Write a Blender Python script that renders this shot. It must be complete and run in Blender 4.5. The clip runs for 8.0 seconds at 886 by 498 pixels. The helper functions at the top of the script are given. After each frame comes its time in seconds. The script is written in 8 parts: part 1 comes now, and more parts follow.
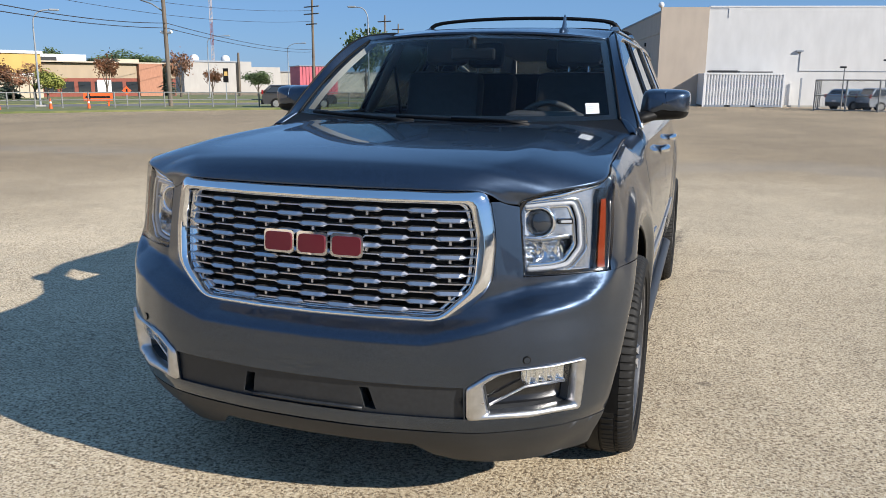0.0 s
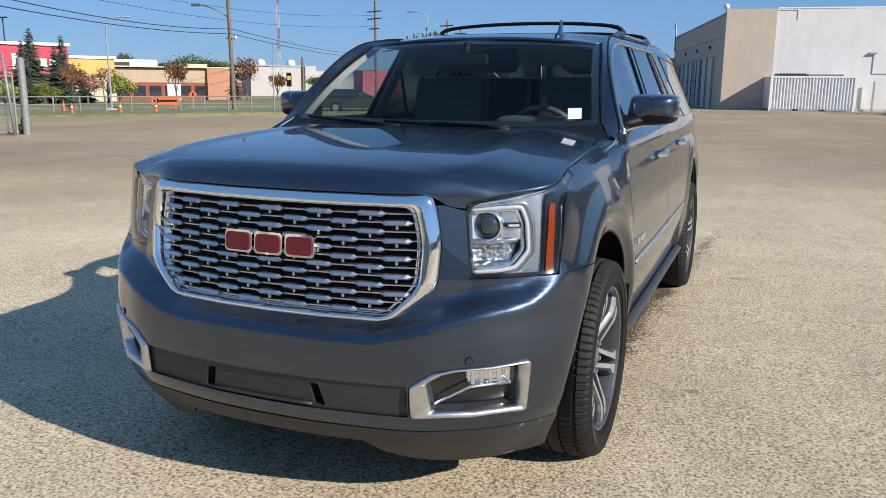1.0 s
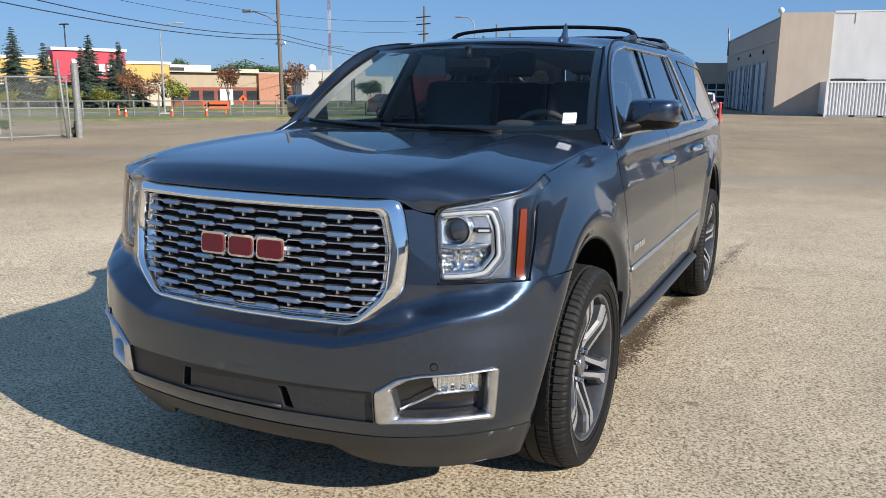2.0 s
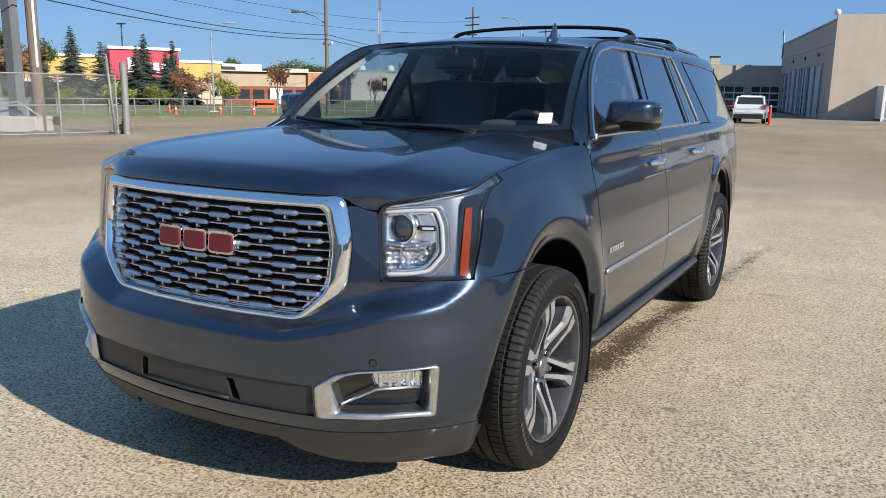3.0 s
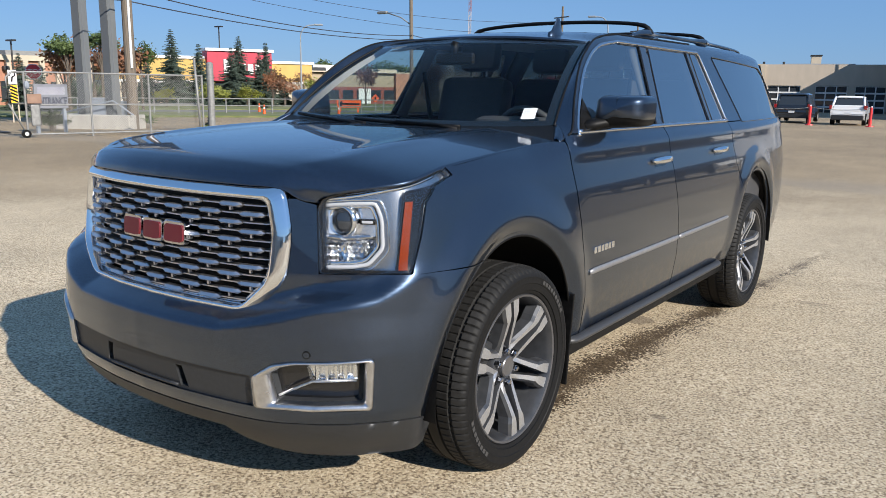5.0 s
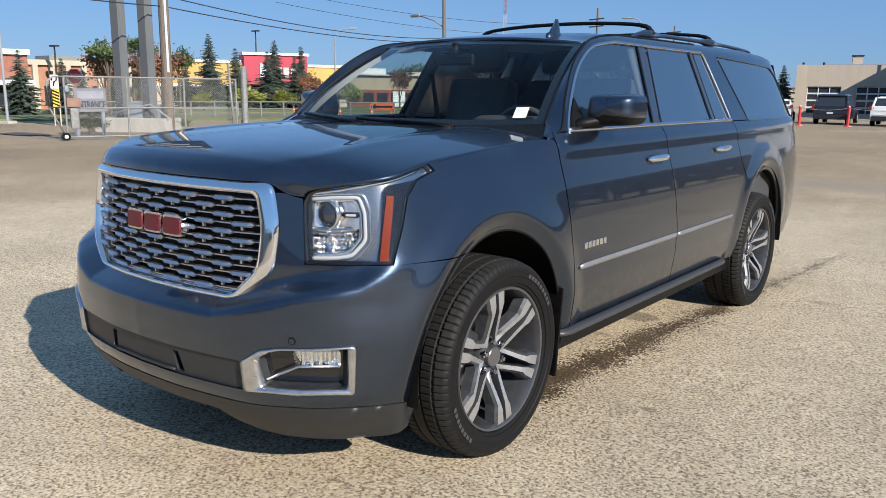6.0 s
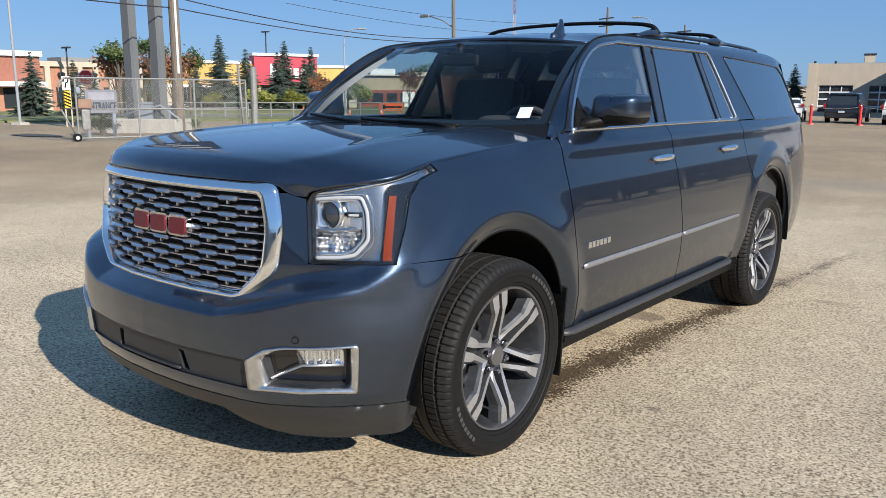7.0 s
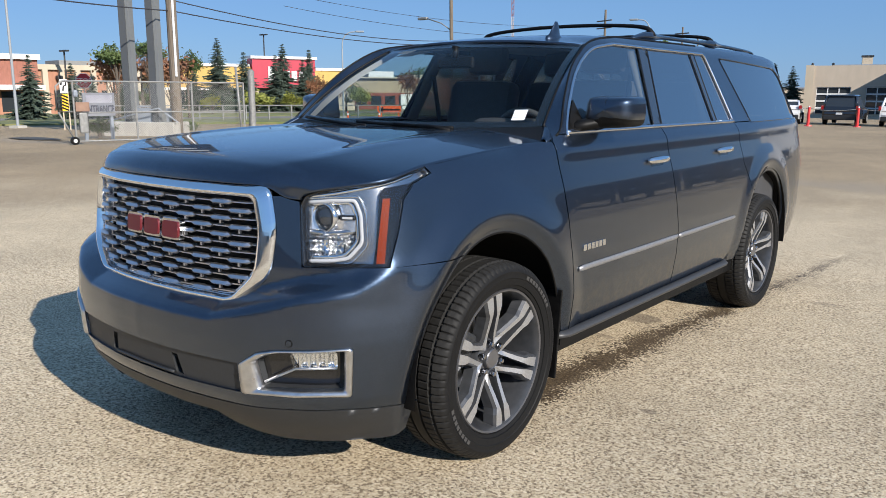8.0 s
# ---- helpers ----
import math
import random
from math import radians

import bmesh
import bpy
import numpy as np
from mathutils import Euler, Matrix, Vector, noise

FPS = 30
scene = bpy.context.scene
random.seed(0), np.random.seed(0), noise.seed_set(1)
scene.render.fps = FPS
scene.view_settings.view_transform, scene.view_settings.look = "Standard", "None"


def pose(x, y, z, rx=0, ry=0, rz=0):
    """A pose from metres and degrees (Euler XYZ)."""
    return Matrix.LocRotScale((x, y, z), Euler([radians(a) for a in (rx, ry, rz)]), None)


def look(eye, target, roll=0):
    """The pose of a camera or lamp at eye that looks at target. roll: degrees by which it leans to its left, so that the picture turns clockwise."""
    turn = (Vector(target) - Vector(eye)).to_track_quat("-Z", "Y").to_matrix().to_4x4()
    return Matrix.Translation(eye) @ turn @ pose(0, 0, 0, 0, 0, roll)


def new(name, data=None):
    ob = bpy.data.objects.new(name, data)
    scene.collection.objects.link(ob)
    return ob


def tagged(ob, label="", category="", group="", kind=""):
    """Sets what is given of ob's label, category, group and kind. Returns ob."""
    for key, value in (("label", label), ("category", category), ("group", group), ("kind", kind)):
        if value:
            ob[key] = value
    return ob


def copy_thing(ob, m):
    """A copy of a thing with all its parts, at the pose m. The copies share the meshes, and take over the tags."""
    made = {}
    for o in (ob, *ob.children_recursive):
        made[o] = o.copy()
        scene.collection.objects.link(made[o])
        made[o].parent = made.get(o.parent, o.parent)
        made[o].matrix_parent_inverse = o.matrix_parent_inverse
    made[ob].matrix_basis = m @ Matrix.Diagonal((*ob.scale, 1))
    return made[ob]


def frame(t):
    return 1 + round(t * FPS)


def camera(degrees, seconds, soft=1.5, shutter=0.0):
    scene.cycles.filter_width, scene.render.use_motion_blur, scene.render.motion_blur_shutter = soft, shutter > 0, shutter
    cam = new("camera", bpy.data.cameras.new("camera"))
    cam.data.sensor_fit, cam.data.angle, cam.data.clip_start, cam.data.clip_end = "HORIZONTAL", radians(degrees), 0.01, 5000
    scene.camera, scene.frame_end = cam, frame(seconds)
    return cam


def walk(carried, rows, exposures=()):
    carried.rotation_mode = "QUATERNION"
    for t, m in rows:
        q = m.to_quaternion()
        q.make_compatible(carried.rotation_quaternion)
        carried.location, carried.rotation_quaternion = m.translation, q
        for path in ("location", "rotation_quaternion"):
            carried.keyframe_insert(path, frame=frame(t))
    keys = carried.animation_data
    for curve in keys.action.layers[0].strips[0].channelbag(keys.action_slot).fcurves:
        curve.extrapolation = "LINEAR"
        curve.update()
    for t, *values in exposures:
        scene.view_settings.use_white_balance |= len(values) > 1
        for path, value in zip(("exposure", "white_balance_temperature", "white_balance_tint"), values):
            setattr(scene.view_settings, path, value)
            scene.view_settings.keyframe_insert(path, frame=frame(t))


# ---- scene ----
from mathutils.geometry import delaunay_2d_cdt as mathutils_cdt

cam = camera(58.1, 8.0, soft=0.8)
PATH = [
    (0, (1.193, -2.178, 1.491), (0.584, -0.319, 1.072), 0.4),
    (0.5, (1.334, -2.105, 1.5), (0.649, -0.272, 1.085), 0.3),
    (1, (1.557, -2.106, 1.501), (0.804, -0.299, 1.09), 0.3),
    (2.5, (1.896, -1.888, 1.495), (0.982, -0.154, 1.098), 0.5),
    (3, (2.081, -1.833, 1.493), (1.115, -0.128, 1.094), 0.8),
    (3.5, (2.213, -1.802, 1.49), (1.2, -0.125, 1.088), 1.0),
    (4, (2.279, -1.688, 1.479), (1.219, -0.039, 1.077), 1.0),
    (4.5, (2.353, -1.598, 1.479), (1.249, 0.021, 1.077), 0.9),
    (6, (2.688, -1.537, 1.465), (1.469, -0.001, 1.07), 0.5),
    (6.5, (2.71, -1.541, 1.466), (1.477, -0.016, 1.072), 0.4),
    (7, (2.718, -1.533, 1.467), (1.48, -0.013, 1.072), 0.3),
    (7.5, (2.72, -1.521, 1.469), (1.483, 0.0, 1.075), 0.3),
    (8, (2.727, -1.518, 1.467), (1.491, 0.005, 1.078), 0.2),
]
walk(cam, [(t, look(eye, target, roll)) for t, eye, target, roll in PATH])

# ---- world, sun, exposure ----
SUN_WAY = Vector((1.75, -0.42, 1.0)).normalized()  # towards the sun
world = bpy.data.worlds.new("world")
scene.world = world
world.use_nodes = True
wn, wl = world.node_tree.nodes, world.node_tree.links
sky = wn.new("ShaderNodeTexSky")
sky.sky_type, sky.sun_disc = "NISHITA", False
sky.sun_elevation = math.asin(SUN_WAY.z)
sky.sun_rotation = math.atan2(SUN_WAY.x, SUN_WAY.y)
sky.altitude, sky.air_density, sky.dust_density, sky.ozone_density = 650.0, 1.0, 0.2, 2.0
wn["Background"].inputs["Strength"].default_value = 0.054
air = wn.new("ShaderNodeMixRGB")
air.blend_type = "MULTIPLY"
air.inputs["Fac"].default_value = 1.0
air.inputs["Color2"].default_value = (0.70, 0.885, 1.27, 1)
wl.new(sky.outputs[0], air.inputs["Color1"])
haze = wn.new("ShaderNodeMixRGB")
haze.inputs["Fac"].default_value = 0.62
haze.inputs["Color2"].default_value = (2.40, 5.0, 9.2, 1)
wl.new(air.outputs["Color"], haze.inputs["Color1"])
wl.new(haze.outputs["Color"], wn["Background"].inputs["Color"])
lamp = bpy.data.lights.new("sun", "SUN")
lamp.energy, lamp.angle, lamp.color = 5.0, radians(0.53), (1.0, 0.94, 0.86)
new("sun", lamp).matrix_world = look((40, -10, 24), Vector((40, -10, 24)) - SUN_WAY)
scene.view_settings.exposure = 0.56


# ---- materials ----
def shader(name, colour=(0.5, 0.5, 0.5), rough=0.5, metal=0.0, **more):
    """A principled material; more: other inputs of the principled node by name, with spaces as underscores."""
    m = bpy.data.materials.new(name)
    m.use_nodes = True
    b = m.node_tree.nodes["Principled BSDF"]
    b.inputs["Base Color"].default_value = (*colour, 1)
    b.inputs["Roughness"].default_value = rough
    b.inputs["Metallic"].default_value = metal
    for key, value in more.items():
        b.inputs[key.replace("_", " ")].default_value = value
    return m


def put_noise(m, scale, low, high, detail=4.0, bump=0.0, far=0.01, rough=None, stretch=(1, 1, 1), by_object=False):
    """Lays noise between two colours over a material, with a bump and a spread of roughness."""
    t = m.node_tree
    b = t.nodes["Principled BSDF"]
    co = t.nodes.new("ShaderNodeTexCoord")
    mp = t.nodes.new("ShaderNodeMapping")
    mp.inputs["Scale"].default_value = stretch
    t.links.new(co.outputs["Object"], mp.inputs["Vector"])
    n = t.nodes.new("ShaderNodeTexNoise")
    n.inputs["Scale"].default_value, n.inputs["Detail"].default_value = scale, detail
    t.links.new(mp.outputs["Vector"], n.inputs["Vector"])
    r = t.nodes.new("ShaderNodeValToRGB")
    r.color_ramp.elements[0].position, r.color_ramp.elements[1].position = 0.3, 0.7
    r.color_ramp.elements[0].color, r.color_ramp.elements[1].color = (*low, 1), (*high, 1)
    t.links.new(n.outputs["Fac"], r.inputs["Fac"])
    last = r.outputs["Color"]
    if by_object:
        info = t.nodes.new("ShaderNodeObjectInfo")
        hue = t.nodes.new("ShaderNodeHueSaturation")
        mr = t.nodes.new("ShaderNodeMapRange")
        mr.inputs["To Min"].default_value, mr.inputs["To Max"].default_value = 0.8, 1.15
        t.links.new(info.outputs["Random"], mr.inputs["Value"])
        t.links.new(mr.outputs["Result"], hue.inputs["Value"])
        t.links.new(last, hue.inputs["Color"])
        last = hue.outputs["Color"]
    t.links.new(last, b.inputs["Base Color"])
    if bump:
        bp = t.nodes.new("ShaderNodeBump")
        bp.inputs["Strength"].default_value, bp.inputs["Distance"].default_value = bump, far
        t.links.new(n.outputs["Fac"], bp.inputs["Height"])
        t.links.new(bp.outputs["Normal"], b.inputs["Normal"])
    if rough:
        mr2 = t.nodes.new("ShaderNodeMapRange")
        mr2.inputs["To Min"].default_value, mr2.inputs["To Max"].default_value = rough
        t.links.new(n.outputs["Fac"], mr2.inputs["Value"])
        t.links.new(mr2.outputs["Result"], b.inputs["Roughness"])
    return m


def car_paint(name, base, flake, dust=0.0):
    """Metallic paint under clear lacquer: flakes tilt the normal, fine dust roughens the lower panels' coat."""
    m = shader(name, base, 0.38, 0.97, Coat_Weight=1.0, Coat_Roughness=0.03, Coat_IOR=1.58)
    t = m.node_tree
    b = t.nodes["Principled BSDF"]
    co = t.nodes.new("ShaderNodeTexCoord")
    vo = t.nodes.new("ShaderNodeTexVoronoi")
    vo.inputs["Scale"].default_value = 900
    t.links.new(co.outputs["Object"], vo.inputs["Vector"])
    mix = t.nodes.new("ShaderNodeMixRGB")
    mix.inputs["Color1"].default_value, mix.inputs["Color2"].default_value = (*base, 1), (*flake, 1)
    sep = t.nodes.new("ShaderNodeSeparateColor")
    t.links.new(vo.outputs["Color"], sep.inputs["Color"])
    t.links.new(sep.outputs["Red"], mix.inputs["Fac"])
    # road dust thrown up along the sills behind the front wheels
    place = t.nodes.new("ShaderNodeSeparateXYZ")
    t.links.new(co.outputs["Object"], place.inputs[0])
    speck = t.nodes.new("ShaderNodeTexNoise")
    speck.inputs["Scale"].default_value, speck.inputs["Detail"].default_value = 26, 8
    t.links.new(co.outputs["Object"], speck.inputs["Vector"])
    low, rear, grit = (t.nodes.new("ShaderNodeMapRange") for _ in range(3))
    for node, source, a, z, top in ((low, place.outputs["Z"], 0.66, 0.38, 1.0), (rear, place.outputs["Y"], 1.45, 1.7, 1.0), (grit, speck.outputs["Fac"], 0.45, 0.70, dust)):
        node.inputs["From Min"].default_value, node.inputs["From Max"].default_value, node.inputs["To Max"].default_value = a, z, top
        t.links.new(source, node.inputs["Value"])
    both, film = t.nodes.new("ShaderNodeMath"), t.nodes.new("ShaderNodeMath")
    both.operation = film.operation = "MULTIPLY"
    t.links.new(low.outputs["Result"], both.inputs[0])
    t.links.new(rear.outputs["Result"], both.inputs[1])
    t.links.new(both.outputs[0], film.inputs[0])
    t.links.new(grit.outputs["Result"], film.inputs[1])
    dusty = t.nodes.new("ShaderNodeMixRGB")
    dusty.inputs["Color2"].default_value = (0.20, 0.165, 0.12, 1)
    t.links.new(film.outputs[0], dusty.inputs["Fac"])
    t.links.new(mix.outputs["Color"], dusty.inputs["Color1"])
    t.links.new(dusty.outputs["Color"], b.inputs["Base Color"])
    n = t.nodes.new("ShaderNodeTexNoise")
    n.inputs["Scale"].default_value, n.inputs["Detail"].default_value = 2.2, 6
    t.links.new(co.outputs["Object"], n.inputs["Vector"])
    mr = t.nodes.new("ShaderNodeMapRange")
    mr.inputs["From Min"].default_value, mr.inputs["From Max"].default_value = 0.35, 0.75
    mr.inputs["To Min"].default_value, mr.inputs["To Max"].default_value = 0.010, 0.045
    t.links.new(n.outputs["Fac"], mr.inputs["Value"])
    t.links.new(mr.outputs["Result"], b.inputs["Coat Roughness"])
    return m


def glass_tint(name, tint, rough=0.0, gloss_low=0.07, steep=3.2):
    """Thin window glass: what passes is dimmed by the tint, and the face mirrors by Fresnel."""
    m = bpy.data.materials.new(name)
    m.use_nodes = True
    t = m.node_tree
    t.nodes.remove(t.nodes["Principled BSDF"])
    clear = t.nodes.new("ShaderNodeBsdfTransparent")
    clear.inputs["Color"].default_value = (*tint, 1)
    gloss = t.nodes.new("ShaderNodeBsdfGlossy")
    gloss.inputs["Roughness"].default_value = rough
    face = t.nodes.new("ShaderNodeLayerWeight")
    face.inputs["Blend"].default_value = 0.5
    rise = t.nodes.new("ShaderNodeMath")
    rise.operation = "POWER"
    rise.inputs[1].default_value = steep
    t.links.new(face.outputs["Facing"], rise.inputs[0])
    fr = t.nodes.new("ShaderNodeMapRange")
    fr.inputs["To Min"].default_value = gloss_low
    t.links.new(rise.outputs[0], fr.inputs["Value"])
    mix = t.nodes.new("ShaderNodeMixShader")
    t.links.new(fr.outputs["Result"], mix.inputs["Fac"])
    t.links.new(clear.outputs["BSDF"], mix.inputs[1])
    t.links.new(gloss.outputs["BSDF"], mix.inputs[2])
    t.links.new(mix.outputs["Shader"], t.nodes["Material Output"].inputs["Surface"])
    return m


PAINT = car_paint("grey_blue_paint", (0.0212, 0.0315, 0.050), (0.051, 0.074, 0.116), 0.3)
CHROME = shader("chrome", (0.82, 0.83, 0.85), 0.07, 1.0)
BRIGHT = shader("bright_trim", (0.60, 0.61, 0.64), 0.20, 1.0)
SATIN = put_noise(shader("satin_chrome", (0.6, 0.6, 0.61), 0.3, 1.0), 30, (0.52, 0.52, 0.53), (0.66, 0.66, 0.67), rough=(0.24, 0.36))
MOULDING = put_noise(shader("moulding_satin", (0.26, 0.26, 0.27), 0.42, 0.6), 50, (0.23, 0.23, 0.24), (0.29, 0.29, 0.30), rough=(0.36, 0.5))
TRIM = put_noise(shader("grey_plastic", (0.019, 0.020, 0.022), 0.5), 60, (0.015, 0.0165, 0.0185), (0.024, 0.0255, 0.028), bump=0.05, far=0.001, rough=(0.42, 0.58))
BLACK = put_noise(shader("black_plastic", (0.004, 0.004, 0.0042), 0.55, Specular_IOR_Level=0.2), 50, (0.002, 0.002, 0.0022), (0.006, 0.006, 0.0062), rough=(0.4, 0.65))
GLOSS_BLACK = shader("gloss_black", (0.007, 0.007, 0.008), 0.18, 0.0, Coat_Weight=0.5)
PILLAR_BLACK = shader("pillar_gloss_black", (0.012, 0.013, 0.015), 0.05, 0.0, Coat_Weight=1.0, Coat_IOR=1.6)
RUBBER = put_noise(shader("tyre_rubber", (0.014, 0.014, 0.0145), 0.75, Specular_IOR_Level=0.15), 40, (0.006, 0.006, 0.0065), (0.015, 0.0147, 0.014), bump=0.12, far=0.002, rough=(0.6, 0.85))
MACHINED = put_noise(shader("machined_alloy", (0.5, 0.5, 0.51), 0.36, 0.85), 120, (0.46, 0.465, 0.48), (0.56, 0.565, 0.58), rough=(0.34, 0.46))
ALLOY_GREY = put_noise(shader("painted_alloy_grey", (0.07, 0.073, 0.08), 0.4, 0.5, Coat_Weight=0.4), 25, (0.058, 0.061, 0.067), (0.085, 0.088, 0.096), rough=(0.34, 0.5))
LETTER_RED = shader("letter_red", (0.105, 0.004, 0.009), 0.45, 0.0, Coat_Weight=0.1)
AMBER = shader("amber_lens", (0.16, 0.020, 0.0005), 0.3, 0.0, Specular_IOR_Level=0.3)
GLASS_CLEAR = glass_tint("windscreen_glass", (0.88, 0.945, 0.94), gloss_low=0.025, steep=5.5)
GLASS_DOOR = glass_tint("door_glass", (0.80, 0.88, 0.87), gloss_low=0.32)
GLASS_DARK = glass_tint("privacy_glass", (0.10, 0.12, 0.13), gloss_low=0.50)
LENS = glass_tint("lamp_lens", (0.96, 0.97, 0.98), gloss_low=0.03)
LEATHER = put_noise(shader("dark_leather", (0.045, 0.044, 0.046), 0.5), 35, (0.030, 0.030, 0.032), (0.050, 0.049, 0.051), bump=0.1, far=0.003)
GREY_LINING = put_noise(shader("grey_lining", (0.24, 0.235, 0.225), 0.8), 80, (0.215, 0.21, 0.20), (0.265, 0.26, 0.25))
PILLAR_LINING = put_noise(shader("pillar_lining", (0.10, 0.097, 0.09), 0.8), 80, (0.085, 0.082, 0.076), (0.115, 0.112, 0.105))
DASH = put_noise(shader("dash_plastic", (0.045, 0.045, 0.048), 0.6), 90, (0.036, 0.036, 0.038), (0.055, 0.055, 0.058), bump=0.1, far=0.001)


# ---- mesh helpers ----
def mesh_object(name, verts, faces, material, parent=None, smooth=True, label=""):
    me = bpy.data.meshes.new(name)
    me.from_pydata([tuple(v) for v in verts], [], [tuple(f) for f in faces])
    me.materials.append(material)
    if smooth:
        me.polygons.foreach_set("use_smooth", [True] * len(me.polygons))
    me.update()
    ob = new(name, me)
    ob.parent = parent
    return tagged(ob, label)


def part(name, bm, material, parent=None, label="", smooth=False, sharp=35):
    """Links a bmesh as one mesh object under a thing or a part."""
    me = bpy.data.meshes.new(name)
    if smooth:
        for f in bm.faces:
            f.smooth = True
        for e in bm.edges:
            if len(e.link_faces) == 2 and e.calc_face_angle(0) > radians(sharp):
                e.smooth = False
    bm.to_mesh(me)
    bm.free()
    me.materials.append(material)
    ob = new(name, me)
    ob.parent = parent
    return tagged(ob, label)


def thing(name, label, category, m=None, group="", kind=""):
    """An empty at a thing's base, that parents its parts."""
    ob = tagged(new(name), label, category, group, kind)
    ob.matrix_basis = m or Matrix()
    return ob


def box(bm, x0, x1, y0, y1, z0, z1, bevel=0.0, m=None):
    """Adds a box, bevelled if asked, to a bmesh."""
    made = bmesh.ops.create_cube(bm, size=1, matrix=Matrix.LocRotScale(((x0 + x1) / 2, (y0 + y1) / 2, (z0 + z1) / 2), None, (x1 - x0, y1 - y0, z1 - z0)))
    vs = made["verts"]
    if bevel:
        es = list({e for v in vs for e in v.link_edges})
        vs = list({v for f in bmesh.ops.bevel(bm, geom=es, offset=bevel, segments=2, affect="EDGES", profile=0.5)["faces"] for v in f.verts} | {v for v in vs if v.is_valid})
    if m is not None:
        bmesh.ops.transform(bm, matrix=m, verts=vs)
    return vs


def boxed(name, x0, x1, y0, y1, z0, z1, material, parent=None, label="", bevel=0.0, m=None):
    bm = bmesh.new()
    box(bm, x0, x1, y0, y1, z0, z1, bevel, m)
    return part(name, bm, material, parent, label)


def rod(bm, a, b, r0, r1=None, sides=8):
    """Adds a capped, tapered rod from a to b."""
    a, b = Vector(a), Vector(b)
    d = b - a
    m = Matrix.Translation((a + b) / 2) @ d.to_track_quat("Z", "Y").to_matrix().to_4x4()
    return bmesh.ops.create_cone(bm, cap_ends=True, segments=sides, radius1=r0, radius2=r0 if r1 is None else r1, depth=d.length, matrix=m)["verts"]


def tube(name, points, radius, material, parent=None, label="", sides=8, flat=1.0, up=None, closed=False):
    """A tube along points; flat squeezes its section along up (a vector, or one per point)."""
    pts = [Vector(p) for p in points]
    n = len(pts)
    verts, faces = [], []
    for i, p in enumerate(pts):
        if closed:
            way = (pts[(i + 1) % n] - pts[i - 1]).normalized()
        else:
            way = (pts[min(i + 1, n - 1)] - pts[max(i - 1, 0)]).normalized()
        u = Vector(up[i] if isinstance(up, (list, tuple)) and not isinstance(up[0], (int, float)) else (up or (0, 0, 1)))
        side = way.cross(u).normalized() if way.cross(u).length > 1e-4 else way.orthogonal().normalized()
        u = side.cross(way).normalized()
        r = radius[i] if isinstance(radius, (list, tuple)) else radius
        for k in range(sides):
            a = math.tau * k / sides
            verts.append(p + side * math.cos(a) * r + u * math.sin(a) * r * flat)
    for i in range(n if closed else n - 1):
        j = (i + 1) % n
        for k in range(sides):
            faces.append((i * sides + k, i * sides + (k + 1) % sides, j * sides + (k + 1) % sides, j * sides + k))
    if not closed:
        faces += [tuple(reversed(range(sides))), tuple(range((n - 1) * sides, n * sides))]
    return mesh_object(name, verts, faces, material, parent, True, label)


def spline(knots, step=0.02):
    """Points along a smooth curve through the knots (Catmull-Rom)."""
    k = [np.array(p, float) for p in knots]
    k = [2 * k[0] - k[1]] + k + [2 * k[-1] - k[-2]]
    out = []
    for a, b, c, d in zip(k, k[1:], k[2:], k[3:]):
        for u in np.linspace(0, 1, max(2, int(np.linalg.norm(c - b) / step)), endpoint=False):
            out.append(0.5 * (2 * b + (c - a) * u + (2 * a - 5 * b + 4 * c - d) * u**2 + (3 * b - a - 3 * c + d) * u**3))
    return np.array(out + [k[-2]])


def ease(a, b, v):
    """0 below a, 1 above b, smooth between."""
    u = min(1.0, max(0.0, (v - a) / (b - a)))
    return u * u * (3 - 2 * u)


def resample(poly, step, closed=True):
    out = []
    n = len(poly)
    for i in range(n if closed else n - 1):
        a, b = np.array(poly[i], float), np.array(poly[(i + 1) % n], float)
        k = max(1, int(math.ceil(np.linalg.norm(b - a) / step)))
        out += [tuple(a + (b - a) * j / k) for j in range(k)]
    if not closed:
        out.append(tuple(map(float, poly[-1])))
    return out


def inside(poly, pts):
    """Which of the points (an array) lie in the polygon."""
    x, y = pts[:, 0], pts[:, 1]
    hit = np.zeros(len(pts), bool)
    for (x0, y0), (x1, y1) in zip(poly, poly[1:] + poly[:1]):
        if y0 != y1:
            hit ^= ((y0 > y) != (y1 > y)) & (x < (x1 - x0) * (y - y0) / (y1 - y0) + x0)
    return hit


def rounded(poly, r, n=4):
    """A polygon with its corners rounded by r."""
    out = []
    for i, p in enumerate(poly):
        p, a, b = np.array(p, float), np.array(poly[i - 1], float), np.array(poly[(i + 1) % len(poly)], float)
        da, db = a - p, b - p
        ra, rb = min(r, np.linalg.norm(da) * 0.45), min(r, np.linalg.norm(db) * 0.45)
        s, e = p + da / np.linalg.norm(da) * ra, p + db / np.linalg.norm(db) * rb
        out += [tuple((1 - u) ** 2 * s + 2 * u * (1 - u) * p + u * u * e) for u in np.linspace(0, 1, n + 1)]
    return out


CURVED = ("grey_blue_paint", "door_glass", "privacy_glass", "gloss_black", "lamp_lens", "amber_lens")  # sheets that take the true normals of their surface


